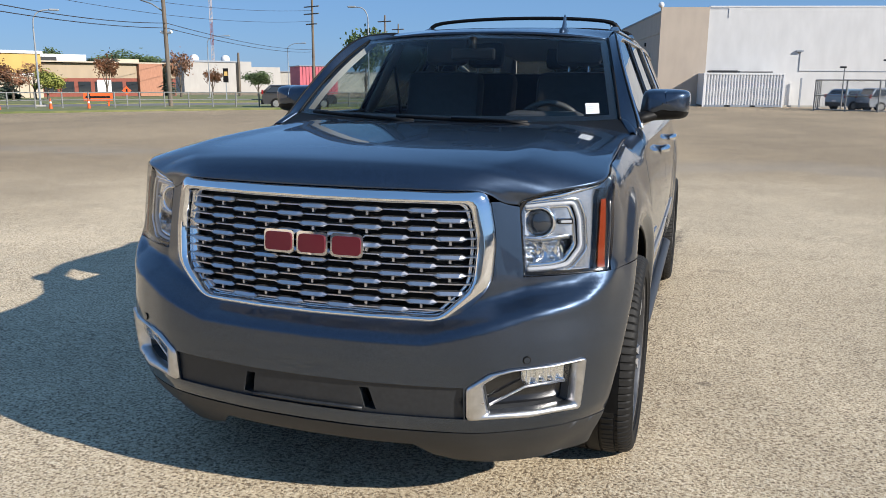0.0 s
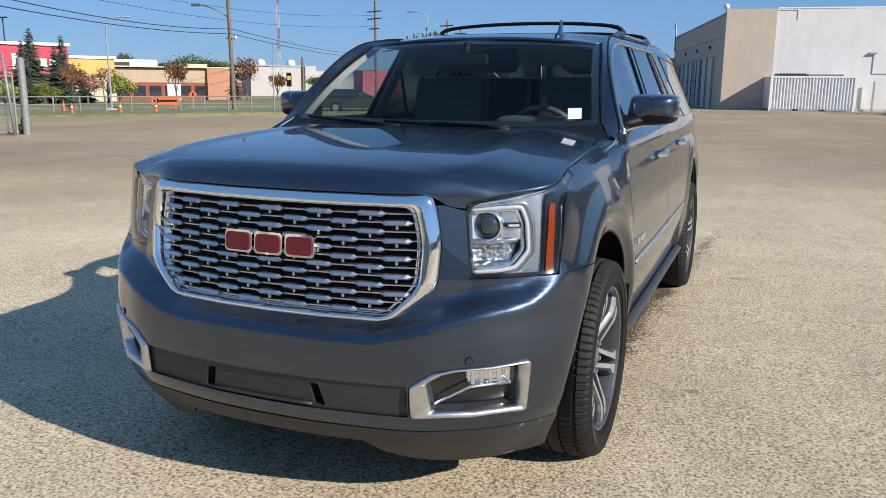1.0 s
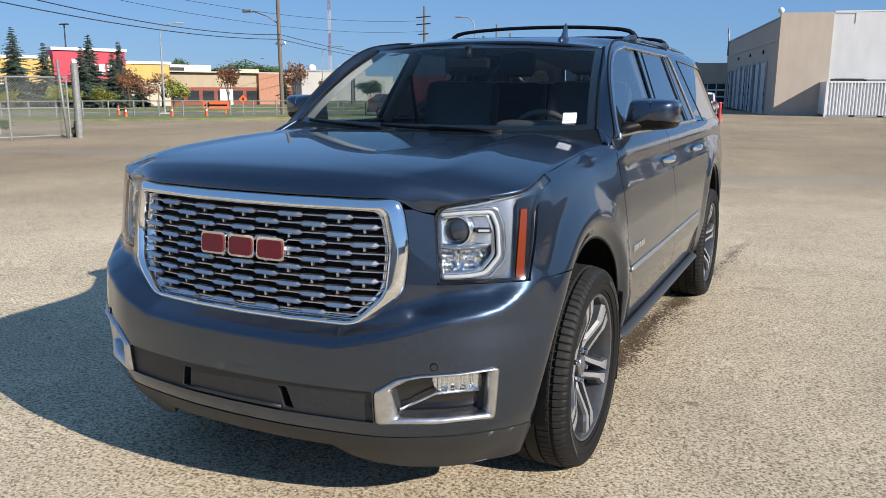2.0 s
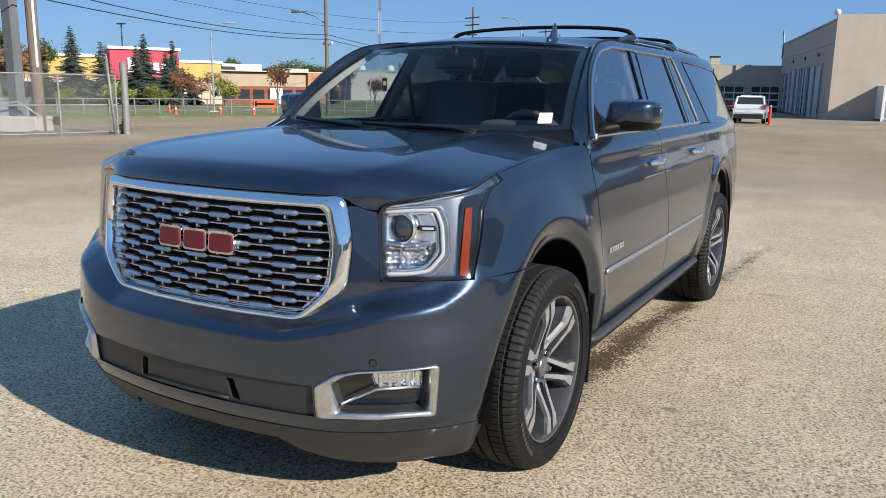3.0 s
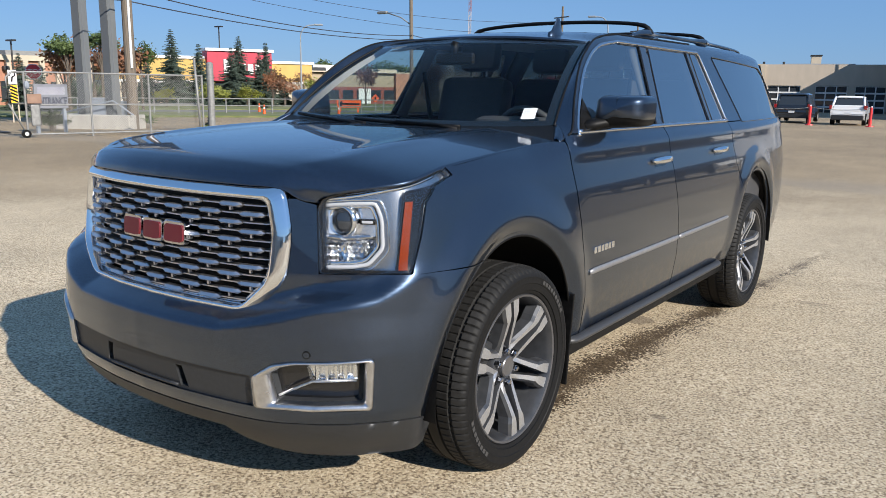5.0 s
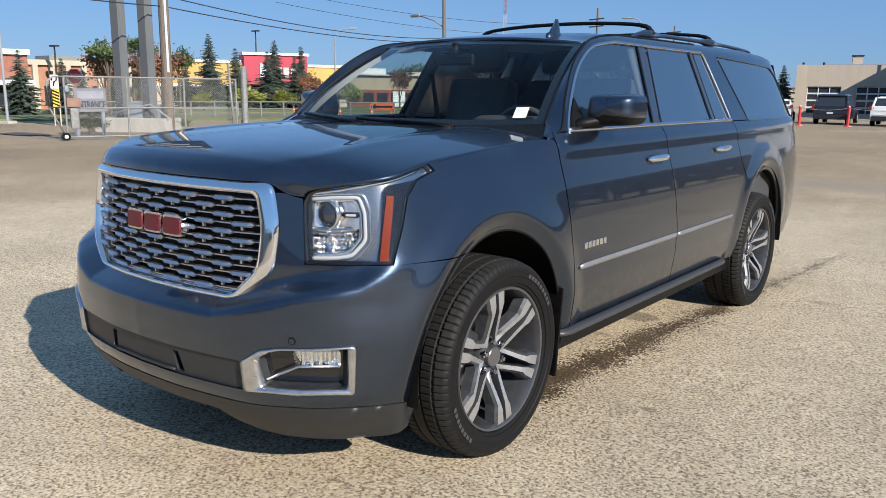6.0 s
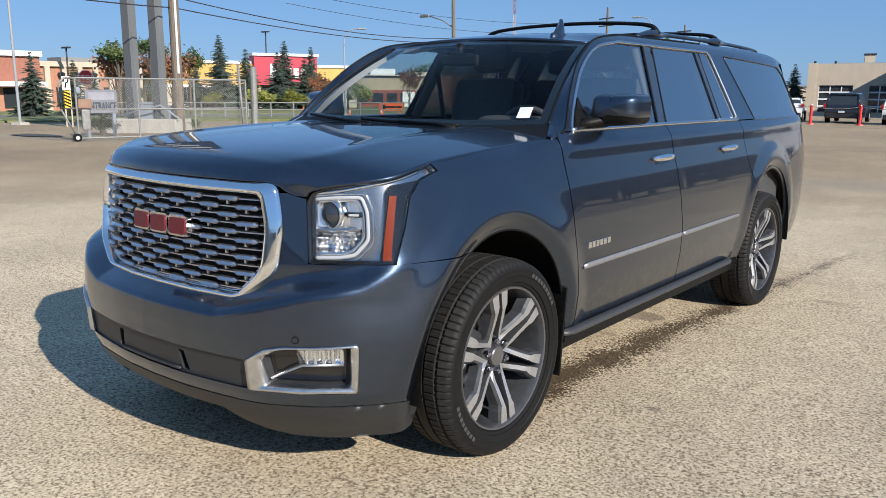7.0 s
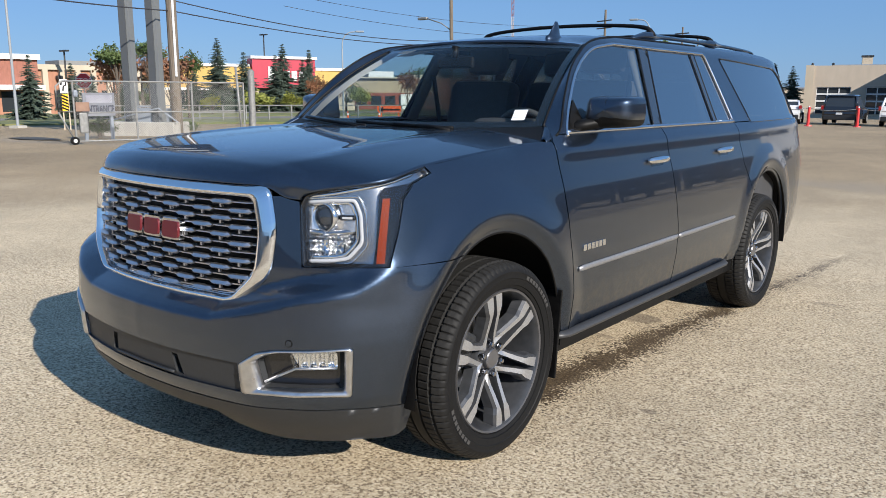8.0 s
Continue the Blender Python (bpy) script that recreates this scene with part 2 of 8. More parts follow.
def sheet(name, outline, place, material, parent=None, holes=(), step=0.03, thick=0.012, mirror=False, label=""):
    """A panel cut from a surface: outline and holes lie in the surface's own two coordinates, place() takes them into space;
    its rims turn inwards by thick."""
    loops = [resample([tuple(map(float, p)) for p in loop], step * 0.8) for loop in (outline, *holes)]
    pts, edges = [], []
    for loop in loops:
        n = len(pts)
        edges += [(n + i, n + (i + 1) % len(loop)) for i in range(len(loop))]
        pts += loop
    rim = np.array(pts)
    lo, hi = rim.min(0), rim.max(0)
    gx, gy = np.meshgrid(np.arange(lo[0] + step / 2, hi[0], step), np.arange(lo[1] + step / 2, hi[1], step))
    grid = np.stack([gx.ravel(), gy.ravel()], 1)
    keep = inside(loops[0], grid)
    for loop in loops[1:]:
        keep &= ~inside(loop, grid)
    grid = grid[keep]
    if len(grid):
        near = np.array([((rim - q) ** 2).sum(1).min() for q in grid])
        grid = grid[near > (0.45 * step) ** 2]
    from_cdt = mathutils_cdt([Vector(p) for p in pts] + [Vector(p) for p in grid], edges, [], 0, 1e-6)
    v2, tris = from_cdt[0], from_cdt[2]
    v2 = np.array([tuple(v) for v in v2])
    mid = np.array([v2[list(t)].mean(0) for t in tris])
    ok = inside(loops[0], mid)
    for loop in loops[1:]:
        ok &= ~inside(loop, mid)
    tris = [tuple(t) for t, k in zip(tris, ok) if k]
    verts = [Vector(place(*p)) for p in v2]
    # which way is out: away from the car's middle line
    t0 = max(tris, key=lambda t: abs(np.cross(v2[t[1]] - v2[t[0]], v2[t[2]] - v2[t[0]])))
    du = Vector(place(*(v2[t0[0]] + (1e-3, 0)))) - verts[t0[0]]
    dv = Vector(place(*(v2[t0[0]] + (0, 1e-3)))) - verts[t0[0]]
    out = du.cross(dv)
    flip = out.dot(verts[t0[0]] - Vector((0, 2.8, 0.75))) < 0
    first = np.cross(v2[tris[0][1]] - v2[tris[0][0]], v2[tris[0][2]] - v2[tris[0][0]]) < 0
    if flip != first:
        tris = [t[::-1] for t in tris]
    normals = []
    if material.name in CURVED:
        for u, v in v2:
            a = Vector(place(u + 0.012, v)) - Vector(place(u - 0.012, v))
            b = Vector(place(u, v + 0.009)) - Vector(place(u, v - 0.009))
            normals.append(a.cross(b).normalized() * (-1 if flip else 1))
    if thick:
        seen = {}
        for t in tris:
            for e in zip(t, t[1:] + t[:1]):
                seen[e] = True
        rims = [e for e in seen if (e[1], e[0]) not in seen]
        step_in = {}
        for e in rims:
            for i in e:
                if i not in step_in:
                    p = v2[i]
                    nrm = (Vector(place(p[0] + 1e-3, p[1])) - verts[i]).cross(Vector(place(p[0], p[1] + 1e-3)) - verts[i]).normalized() * (-1 if flip else 1)
                    step_in[i] = (len(verts), len(verts) + 1)
                    verts += [verts[i].copy(), verts[i] - nrm * thick]
        for a, b in rims:
            tris.append((step_in[b][0], step_in[a][0], step_in[a][1], step_in[b][1]))
    if mirror:
        verts = [Vector((-v.x, v.y, v.z)) for v in verts]
        tris = [t[::-1] for t in tris]
        normals = [Vector((-n.x, n.y, n.z)) for n in normals]
    ob = mesh_object(name, verts, tris, material, parent, True, label)
    if normals:
        ob.data.normals_split_custom_set_from_vertices([tuple(n) for n in normals] + [(0.0, 0.0, 0.0)] * (len(verts) - len(normals)))
    return ob

# ---- the car's skin: a plan outline from the nose's middle round to the tail, pushed in or out by height ----
PLAN = spline([(0, 0.012), (0.24, 0.024), (0.534, 0.074), (0.70, 0.152), (0.80, 0.224), (0.868, 0.300), (0.925, 0.40), (0.957, 0.52), (0.976, 0.70), (0.985, 1.0),
               (0.985, 1.6), (0.988, 2.4), (0.983, 3.6), (0.974, 4.3), (0.944, 4.9), (0.90, 5.3), (0.82, 5.54), (0.70, 5.64), (0.4, 5.68), (0, 5.69)], 0.01)
ALONG = np.r_[0, np.cumsum(np.linalg.norm(np.diff(PLAN, axis=0), axis=1))]
BENDS = np.gradient(PLAN, ALONG, axis=0)
S_END = float(ALONG[-1])
FRONT = int(np.argmax(PLAN[:, 0] > 0.95))


def s_x(x):
    """Where the nose's outline stands at x (up to the corner)."""
    return float(np.interp(x, PLAN[:FRONT, 0], ALONG[:FRONT]))


def s_y(y):
    """Where the side's outline stands at y."""
    return float(np.interp(y, PLAN[:, 1], ALONG))


def s_xy(x, y):
    return float(ALONG[((PLAN - (x, y)) ** 2).sum(1).argmin()])


def arch(y, z, mid):
    """How far a place on the side lies from a wheel arch's rim: 1 on it."""
    return math.hypot((y - mid) / 0.485, (z - 0.405) / 0.52)


SIDE_LOW = ([0.18, 0.28, 0.36, 0.45, 0.58, 0.75, 0.9, 1.05, 1.13, 1.165, 1.205, 1.228, 1.25, 1.285, 1.70, 1.73, 1.755, 1.80], [0.09, 0.062, 0.042, 0.022, 0.004, 0.0, 0.003, 0.020, 0.037, 0.0425, 0.044, 0.049, 0.063, 0.088, 0.270, 0.294, 0.330, 0.42])
WING_LOW = ([0.18, 0.28, 0.36, 0.45, 0.58, 0.75, 0.85, 0.9, 0.95, 1.0, 1.1, 1.15, 1.20, 1.24, 1.30], [0.09, 0.062, 0.042, 0.020, -0.004, -0.010, -0.001, 0.007, 0.017, 0.027, 0.048, 0.061, 0.085, 0.122, 0.2])
NOSE_LOW = ([0.18, 0.235, 0.30, 0.36, 0.42, 0.50, 0.62, 0.68, 0.75, 1.4], [0.16, 0.13, 0.07, 0.03, 0.008, 0.0, -0.008, -0.006, 0.0, 0.0])
SHELF = ([0, 0.45, 0.62, 0.75, 0.9, 1.0, 1.1, 1.25], [0.086, 0.086, 0.094, 0.097, 0.07, 0.045, 0.014, 0.0])
SHELF_Z = ([0, 0.40, 0.58, 0.75, 0.95, 1.1], [0.69, 0.69, 0.735, 0.775, 0.80, 0.86])
LEAN = ([0, 0.5, 0.75, 0.95, 1.1, 1.3], [0.10, 0.10, 0.14, 0.11, 0.1, 0.0])
WING_LOW = tuple(np.array(spline(list(zip(*WING_LOW)), 0.006)).T)


def push(s, z):
    """How far the skin lies inside the plan outline."""
    y = float(np.interp(s, ALONG, PLAN[:, 1]))
    side, wing, nose = np.interp(z, *SIDE_LOW), np.interp(z, *WING_LOW), np.interp(z, *NOSE_LOW)
    corner = ease(0.95, 1.3, s)
    d = nose + float(np.interp(s, *SHELF)) * ease(0, 1, (z - float(np.interp(s, *SHELF_Z))) / 0.055) + float(np.interp(s, *LEAN)) * max(0.0, z - 0.86)
    back = ease(1.15, 1.6, y)
    d = d * (1 - corner) + (wing * (1 - back) + side * back) * corner
    for mid in (1.0, 4.302):
        rho = arch(y, z, mid)
        if 0.9 < rho < 1.5 and s > 0.9:
            d -= ease(0.92, 1.25, s) * (0.016 - 0.034 * (1 - ease(0.98, 1.13, rho))) * (1 - ease(1.13, 1.42, rho))
    return d


SMOOTH_Z = 0.012


def skin(s, z, out=0.0):
    """A place on the car's skin; out: metres above it."""
    sign, s = (-1 if s < 0 else 1), min(abs(s), S_END)
    x, y = (float(np.interp(s, ALONG, PLAN[:, k])) for k in (0, 1))
    tx, ty = (float(np.interp(s, ALONG, BENDS[:, k])) for k in (0, 1))
    n = math.hypot(tx, ty) or 1
    d = (push(s, z - SMOOTH_Z) + 2 * push(s, z) + push(s, z + SMOOTH_Z)) / 4 - out
    return (sign * (x - ty / n * d), y + tx / n * d, z)


def on_side(y, z, out=0.0):
    return skin(s_y(y), z, out)


def arc_side(mid, a0, a1, grow=1.0, n=28):
    """Points in the skin's coordinates along a wheel arch, by angle from the rear, over the top, to the front."""
    return [(s_y(mid + 0.485 * grow * math.cos(radians(a))), 0.405 + 0.52 * grow * math.sin(radians(a))) for a in np.linspace(a0, a1, n)]


def s_at(x, z):
    """Where along the outline the skin reaches x at height z, on the nose."""
    lo, hi = 0.0, 1.15
    for _ in range(24):
        mid = (lo + hi) / 2
        lo, hi = (mid, hi) if skin(mid, z)[0] < abs(x) else (lo, mid)
    return lo if x >= 0 else -lo


suv = thing("suv", "dark grey-blue full-size SUV with chrome grille, parked on the asphalt lot", "car")

# grille opening, headlamp and fog lamp outlines in the skin's coordinates
GRILLE_OUT = rounded([(s_at(a, z), z) for a, z in ((-0.570, 1.146), (0.560, 1.146), (0.588, 1.0), (0.580, 0.838), (0.460, 0.716), (-0.468, 0.716), (-0.590, 0.838), (-0.598, 1.0))], 0.045)
GRILLE_HOLE = [(s * 0.965, max(z + 0.012, 0.750)) if z < 0.86 else (s, z) for s, z in GRILLE_OUT]
GRILLE_IN = rounded([(s_at(a, z), z) for a, z in ((-0.513, 1.109), (0.505, 1.109), (0.530, 0.99), (0.523, 0.852), (0.424, 0.750), (-0.430, 0.750), (-0.530, 0.852), (-0.538, 0.99))], 0.035)
LAMP = [(s_xy(0.715, 0.165), 0.872), (s_xy(0.93, 0.415), 0.877), (s_xy(0.945, 0.46), 1.0), (s_xy(0.95, 0.50), 1.10), (s_xy(0.962, 0.55), 1.15), (s_xy(0.975, 0.66), 1.178), (s_xy(0.972, 0.645), 1.205),
        (s_xy(0.93, 0.42), 1.168), (s_xy(0.80, 0.228), 1.135), (s_xy(0.73, 0.175), 1.112), (s_xy(0.705, 0.158), 1.082)]
FOG_OUT = rounded([(s_x(a), z) for a, z in ((0.530, 0.543), (0.60, 0.593), (0.66, 0.606), (0.865, 0.616), (0.862, 0.436), (0.531, 0.434))], 0.014, 3)
FOG_IN = rounded([(s_x(a), z) for a, z in ((0.583, 0.555), (0.635, 0.586), (0.67, 0.595), (0.848, 0.603), (0.846, 0.458), (0.603, 0.455))], 0.012, 3)


def flip_s(loop):
    return [(-s, z) for s, z in loop]


def hole_x(pairs):
    return [(s_x(a) if a >= 0 else -s_x(-a), z) for a, z in pairs]


# front bumper cover, from arch to arch
half = [(s_x(0.30), 0.385), (s_x(0.60), 0.385), (s_x(0.85), 0.388), (s_y(0.45), 0.375), (s_y(0.565), 0.345)] + [(s_y(1.0 - 0.485 * math.cos(a)), 0.405 + 0.52 * math.sin(a)) for a in np.linspace(-0.08, 1.085, 12)] + [LAMP[1], LAMP[0], (LAMP[10][0], 1.0935), (s_at(0.618, 1.1005), 1.1005), (s_at(0.589, 1.112), 1.112)]
LOW_GRILLE = hole_x(((-0.525, 0.545), (0.525, 0.545), (0.528, 0.436), (-0.528, 0.436)))
sheet("front_bumper", half + flip_s(half)[::-1], skin, PAINT, suv, holes=(GRILLE_HOLE, FOG_OUT, flip_s(FOG_OUT), LOW_GRILLE), step=0.013, thick=0.02)
# chin and air dam
dam = [(s_x(0.36), 0.315), (s_x(0.42), 0.262), (s_x(0.50), 0.238), (s_x(0.66), 0.222), (s_x(0.86), 0.216), (s_y(0.42), 0.218), (s_y(0.545), 0.232), (s_y(0.555), 0.340), (s_y(0.45), 0.369), (s_x(0.85), 0.381), (s_x(0.3), 0.378)]
sheet("air_dam", dam + flip_s(dam)[::-1], skin, TRIM, suv, step=0.03, thick=0.05, label="dark grey plastic air dam under the bumper")

for side in (False, True):
    # wing: over the arch from the headlamp to the door
    wing = [LAMP[1], (s_y(0.62), 0.8738)] + [(s_y(1.0 - 0.485 * math.cos(a)), 0.405 + 0.52 * math.sin(a)) for a in np.linspace(1.11, 3.2, 34)] + [(s_y(1.478), 0.375), (s_y(1.553), 0.375), (s_y(1.545), 0.58), (s_y(1.512), 0.88), (s_y(1.467), 1.20), (s_y(1.470), 1.252),
            (s_y(1.45), 1.255), (s_y(1.27), 1.243), (s_y(0.95), 1.226), (s_y(0.70), 1.207), LAMP[6], LAMP[5], LAMP[4], LAMP[3], LAMP[2]]
    sheet("fender", wing, skin, PAINT, suv, step=0.015, thick=0.02, mirror=side)
    fdoor = [(s_y(1.560), 0.385), (s_y(1.552), 0.58), (s_y(1.519), 0.88), (s_y(1.474), 1.20), (s_y(1.478), 1.255), (s_y(1.50), 1.278), (s_y(2.58), 1.278), (s_y(2.587), 1.2), (s_y(2.66), 0.88), (s_y(2.70), 0.72), (s_y(2.70), 0.385)]
    front_door = sheet("front_door", fdoor, skin, PAINT, suv, step=0.02, mirror=side)
    rdoor = [(s_y(2.707), 0.385), (s_y(2.707), 0.72), (s_y(2.667), 0.88), (s_y(2.594), 1.2), (s_y(2.588), 1.278), (s_y(3.70), 1.272), (s_y(3.72), 1.15), (s_y(3.76), 1.02), (s_y(3.83), 0.93)] + [(s_y(4.302 - 0.485 * 1.06 * math.cos(a)), 0.405 + 0.52 * 1.06 * math.sin(a)) for a in np.linspace(0.75, 0.1, 8)] + [(s_y(3.72), 0.385)]
    rear_door = sheet("rear_door", rdoor, skin, PAINT, suv, step=0.02, mirror=side)
    quarter = [(s_y(3.79), 0.385)] + [(s_y(4.302 - 0.485 * math.cos(a)), 0.405 + 0.52 * math.sin(a)) for a in np.linspace(0.0, 3.2, 40)] + [(s_y(4.80), 0.30), (s_y(5.3), 0.36), (S_END - 0.30, 0.40), (S_END - 0.3, 1.262), (s_y(5.0), 1.265), (s_y(3.707), 1.272), (s_y(3.727), 1.15), (s_y(3.767), 1.02), (s_y(3.837), 0.937)] + [(s_y(4.302 - 0.485 * 1.06 * math.cos(a)), 0.405 + 0.52 * 1.06 * math.sin(a)) for a in np.linspace(0.74, 0.12, 6)]
    sheet("quarter_panel", quarter, skin, PAINT, suv, step=0.022, mirror=side)
    # pillars and roof side with the window openings
    win_f = [(s_y(y), z) for y, z in spline([(1.625, 1.299), (1.725, 1.412), (1.895, 1.560), (2.105, 1.662), (2.36, 1.700)], 0.04)] + [(s_y(2.635), 1.697), (s_y(2.50), 1.294)]
    win_r = rounded([(s_y(2.60), 1.294), (s_y(2.75), 1.695), (s_y(3.36), 1.69), (s_y(3.36), 1.292)], 0.015)
    win_v = rounded([(s_y(3.42), 1.292), (s_y(3.42), 1.69), (s_y(3.58), 1.69), (s_y(3.68), 1.291)], 0.015)
    win_q = rounded([(s_y(4.03), 1.291), (s_y(3.84), 1.685), (s_y(5.13), 1.645), (s_y(5.29), 1.58), (s_y(5.36), 1.287)], 0.03)
    frame_out = [(s_y(1.545), 1.284), (s_y(3.70), 1.278), (s_y(5.0), 1.271), (S_END - 0.62, 1.271), (S_END - 0.62, 1.66), (s_y(5.0), 1.735), (s_y(4.4), 1.755), (s_y(2.5), 1.755), (s_y(2.33), 1.742), (s_y(2.085), 1.702), (s_y(1.865), 1.593), (s_y(1.69), 1.442), (s_y(1.585), 1.325)]
    sheet("side_frame", frame_out, skin, PAINT, suv, holes=[[(s, z if z > 1.31 else 1.24) for s, z in loop] for loop in (win_f, win_r, win_v, win_q)], step=0.03, thick=0.004, mirror=side)
    for nm, loop, gl in (("front_window", win_f, GLASS_DOOR), ("rear_window", win_r, GLASS_DARK), ("vent_window", win_v, GLASS_DARK), ("quarter_window", win_q, GLASS_DARK)):
        cs, cz = sum(p[0] for p in loop) / len(loop), sum(p[1] for p in loop) / len(loop)
        loop = [(cs + (s - cs) * 1.03, cz + (z - cz) * 1.03) for s, z in loop]
        loop = [(s, z if z > 1.31 else 1.261 if nm == "quarter_window" else 1.273) for s, z in loop]
        w = sheet(nm, loop, lambda s, z: skin(s, z, -0.004), gl, suv, step=0.03, thick=0, mirror=side)
        w.visible_shadow = False
    # bright strips round the windows
    def bright(pts, r=0.009, name="window_trim", mat=BRIGHT):
        line = [skin(s, z, 0.002) for s, z in resample(pts, 0.03, False)]
        if side:
            line = [(-a, b, c) for a, b, c in line]
        return tube(name, line, r, mat, suv, flat=1.0, up=(1, 0, 0))
    bright([(s_y(1.60), 1.288), (s_y(2.55), 1.286), (s_y(3.695), 1.282)], 0.012)
    bright([(s, z if z > 1.31 else 1.268) for s, z in list(win_q) + [win_q[0]]], 0.0025, "window_seal", GLOSS_BLACK)
    sheet("mirror_sail", [(s_y(1.628), 1.298), (s_y(1.79), 1.298), (s_y(1.755), 1.43)], lambda s, z: skin(s, z, 0.002), BLACK, suv, step=0.03, thick=0.004, mirror=side)
    bright([(s_y(y), z) for y, z in spline([(1.60, 1.27), (1.612, 1.30), (1.715, 1.420), (1.885, 1.568), (2.095, 1.670), (2.36, 1.709)], 0.03)] + [(s_y(2.78), 1.705), (s_y(3.55), 1.700)] + [(s_y(y), z) for y, z in spline([(3.55, 1.700), (3.59, 1.685), (3.645, 1.49), (3.69, 1.285)], 0.03)], 0.009)
    for a, b, c, d in ((2.50, 1.288, 2.635, 1.697), (2.60, 1.288, 2.75, 1.695), (3.36, 1.284, 3.36, 1.69), (3.42, 1.284, 3.42, 1.69)):
        bright([(s_y(a), b), (s_y(c), d)], 0.005 if a < 3 else 0.003, "pillar_trim", GLOSS_BLACK if a < 3 else BLACK)
    # side moulding and running board
    for y0, y1, w0, w1 in ((1.60, 2.694, 0.014, 0.014), (2.712, 3.61, 0.014, 0.011)):
        line = [skin(s, 0.678, 0.003) for s in np.linspace(s_y(y0), s_y(y1), 24)]
        tube("side_moulding", [(-a, b, c) for a, b, c in line] if side else line, [w0 * 0.8] + list(np.linspace(w0, w1, 22)) + [w1 * 0.8], MOULDING, suv, "satin metal side moulding", sides=10, flat=0.55, up=(1, 0, 0))
    # gloss black door pillars
    for loop in ([(2.645, 1.692), (2.742, 1.690), (2.592, 1.292), (2.508, 1.292)], [(3.368, 1.685), (3.414, 1.685), (3.412, 1.289), (3.368, 1.289)]):
        sheet("door_pillar", [(s_y(a), b) for a, b in loop], lambda s, z: skin(s, z, 0.002), PILLAR_BLACK, suv, step=0.03, thick=0.004, mirror=side)


# ---- hood ----
H_EDGE = spline([skin(LAMP[10][0], 1.096), skin(LAMP[9][0], LAMP[9][1]), skin(LAMP[8][0], LAMP[8][1]), skin(LAMP[7][0], LAMP[7][1]), skin(LAMP[6][0], LAMP[6][1]), skin(s_y(0.95), 1.228), skin(s_y(1.27), 1.246), skin(s_y(1.45), 1.252)], 0.01)
H_MID = spline([(0, 0.125, 1.148), (0, 0.133, 1.180), (0, 0.165, 1.212), (0, 0.24, 1.235), (0, 0.50, 1.262), (0, 0.95, 1.287), (0, 1.37, 1.297)], 0.01)
# the hood's front lip: over the grille's surround, down round its corner, across to the lamp
H_LIP = [(x, skin(s_at(x, z), z)[1], z) for x, z in zip(np.linspace(0, H_EDGE[0][0], 60), np.interp(np.linspace(0, H_EDGE[0][0], 60), [0, 0.50, 0.535, 0.565, 0.585, 0.608, 0.645, 0.71], [1.150, 1.150, 1.146, 1.133, 1.117, 1.105, 1.101, 1.096]))]
H_LIP = np.array(H_LIP)


def along(line, q):
    f = q * (len(line) - 1)
    i = min(int(f), len(line) - 2)
    return line[i] + (line[i + 1] - line[i]) * (f - i)


def hood_at(a, q):
    """a: from side to side, -1 to 1; q: from nose to windscreen, 0 to 1."""
    b = abs(a)
    if q < 0:
        x, y, z = hood_at(a, 0.0)
        return (x, y + 0.018, z - 0.006)
    e, c = along(H_EDGE, q), along(H_MID, q)
    crease = 0.16 * (min(b, 0.72) / 0.72) ** 2.4
    fall = 0.84 * (max(0.0, b - 0.72) / 0.28) ** 1.25
    drop = crease + fall
    front = (1 - q) ** 7
    lip = along(H_LIP, b).copy()
    bend = lip[2] - (1.150 - 0.054 * b**3)
    lip[2] += bend * ((1 - q) ** 40 - 1)
    y0 = lip[1] + (c[1] - H_MID[0][1]) * (1 - b**5) + (e[1] - H_EDGE[0][1]) * b**5
    z0 = lip[2] + (c[2] - H_MID[0][2]) * (1 - b**7) + (e[2] - H_EDGE[0][2]) * b**7
    ridge = 0.007 * math.exp(-(((b - 0.72 + 0.08 * q) / 0.06) ** 2)) * ease(0.0, 0.5, q)
    y1, z1 = c[1] + (e[1] - c[1]) * b**2.2, c[2] + (e[2] - c[2]) * drop + ridge
    return (a * e[0], y1 + (y0 - y1) * front, z1 + (z0 - z1) * front)


def grid_part(name, at, us, vs, material, parent, label="", thick=0.0, flip=False):
    """A part from a grid of places at(u, v)."""
    verts = [at(u, v) for v in vs for u in us]
    n = len(us)
    faces = [(j * n + i, j * n + i + 1, (j + 1) * n + i + 1, (j + 1) * n + i) for j in range(len(vs) - 1) for i in range(n - 1)]
    if flip:
        faces = [f[::-1] for f in faces]
    ob = mesh_object(name, verts, faces, material, parent, True, label)
    if thick:
        mod = ob.modifiers.new("thickness", "SOLIDIFY")
        mod.thickness, mod.offset = thick, -1
    return ob


grid_part("hood", hood_at, np.linspace(-0.998, 0.998, 140), [-1] + list(np.linspace(0.0, 1, 90) ** 1.3), PAINT, suv, thick=0.015)


# ---- windscreen, pillars, roof ----
WS_LOW = spline([(0, 1.39, 1.292), (0.4, 1.42, 1.296), (0.69, 1.485, 1.304), (0.812, 1.545, 1.312)], 0.02)
WS_TOP = spline([(0, 2.00, 1.725), (0.3, 2.03, 1.72), (0.54, 2.09, 1.708), (0.668, 2.14, 1.698)], 0.02)


def windscreen_at(a, q):
    b = abs(a)
    lo, hi = along(WS_LOW, b), along(WS_TOP, b)
    p = lo + (hi - lo) * q
    bulge = 0.035 * 4 * q * (1 - q)
    return (math.copysign(p[0], a), p[1] - bulge * 0.7, p[2] + bulge * 0.7)


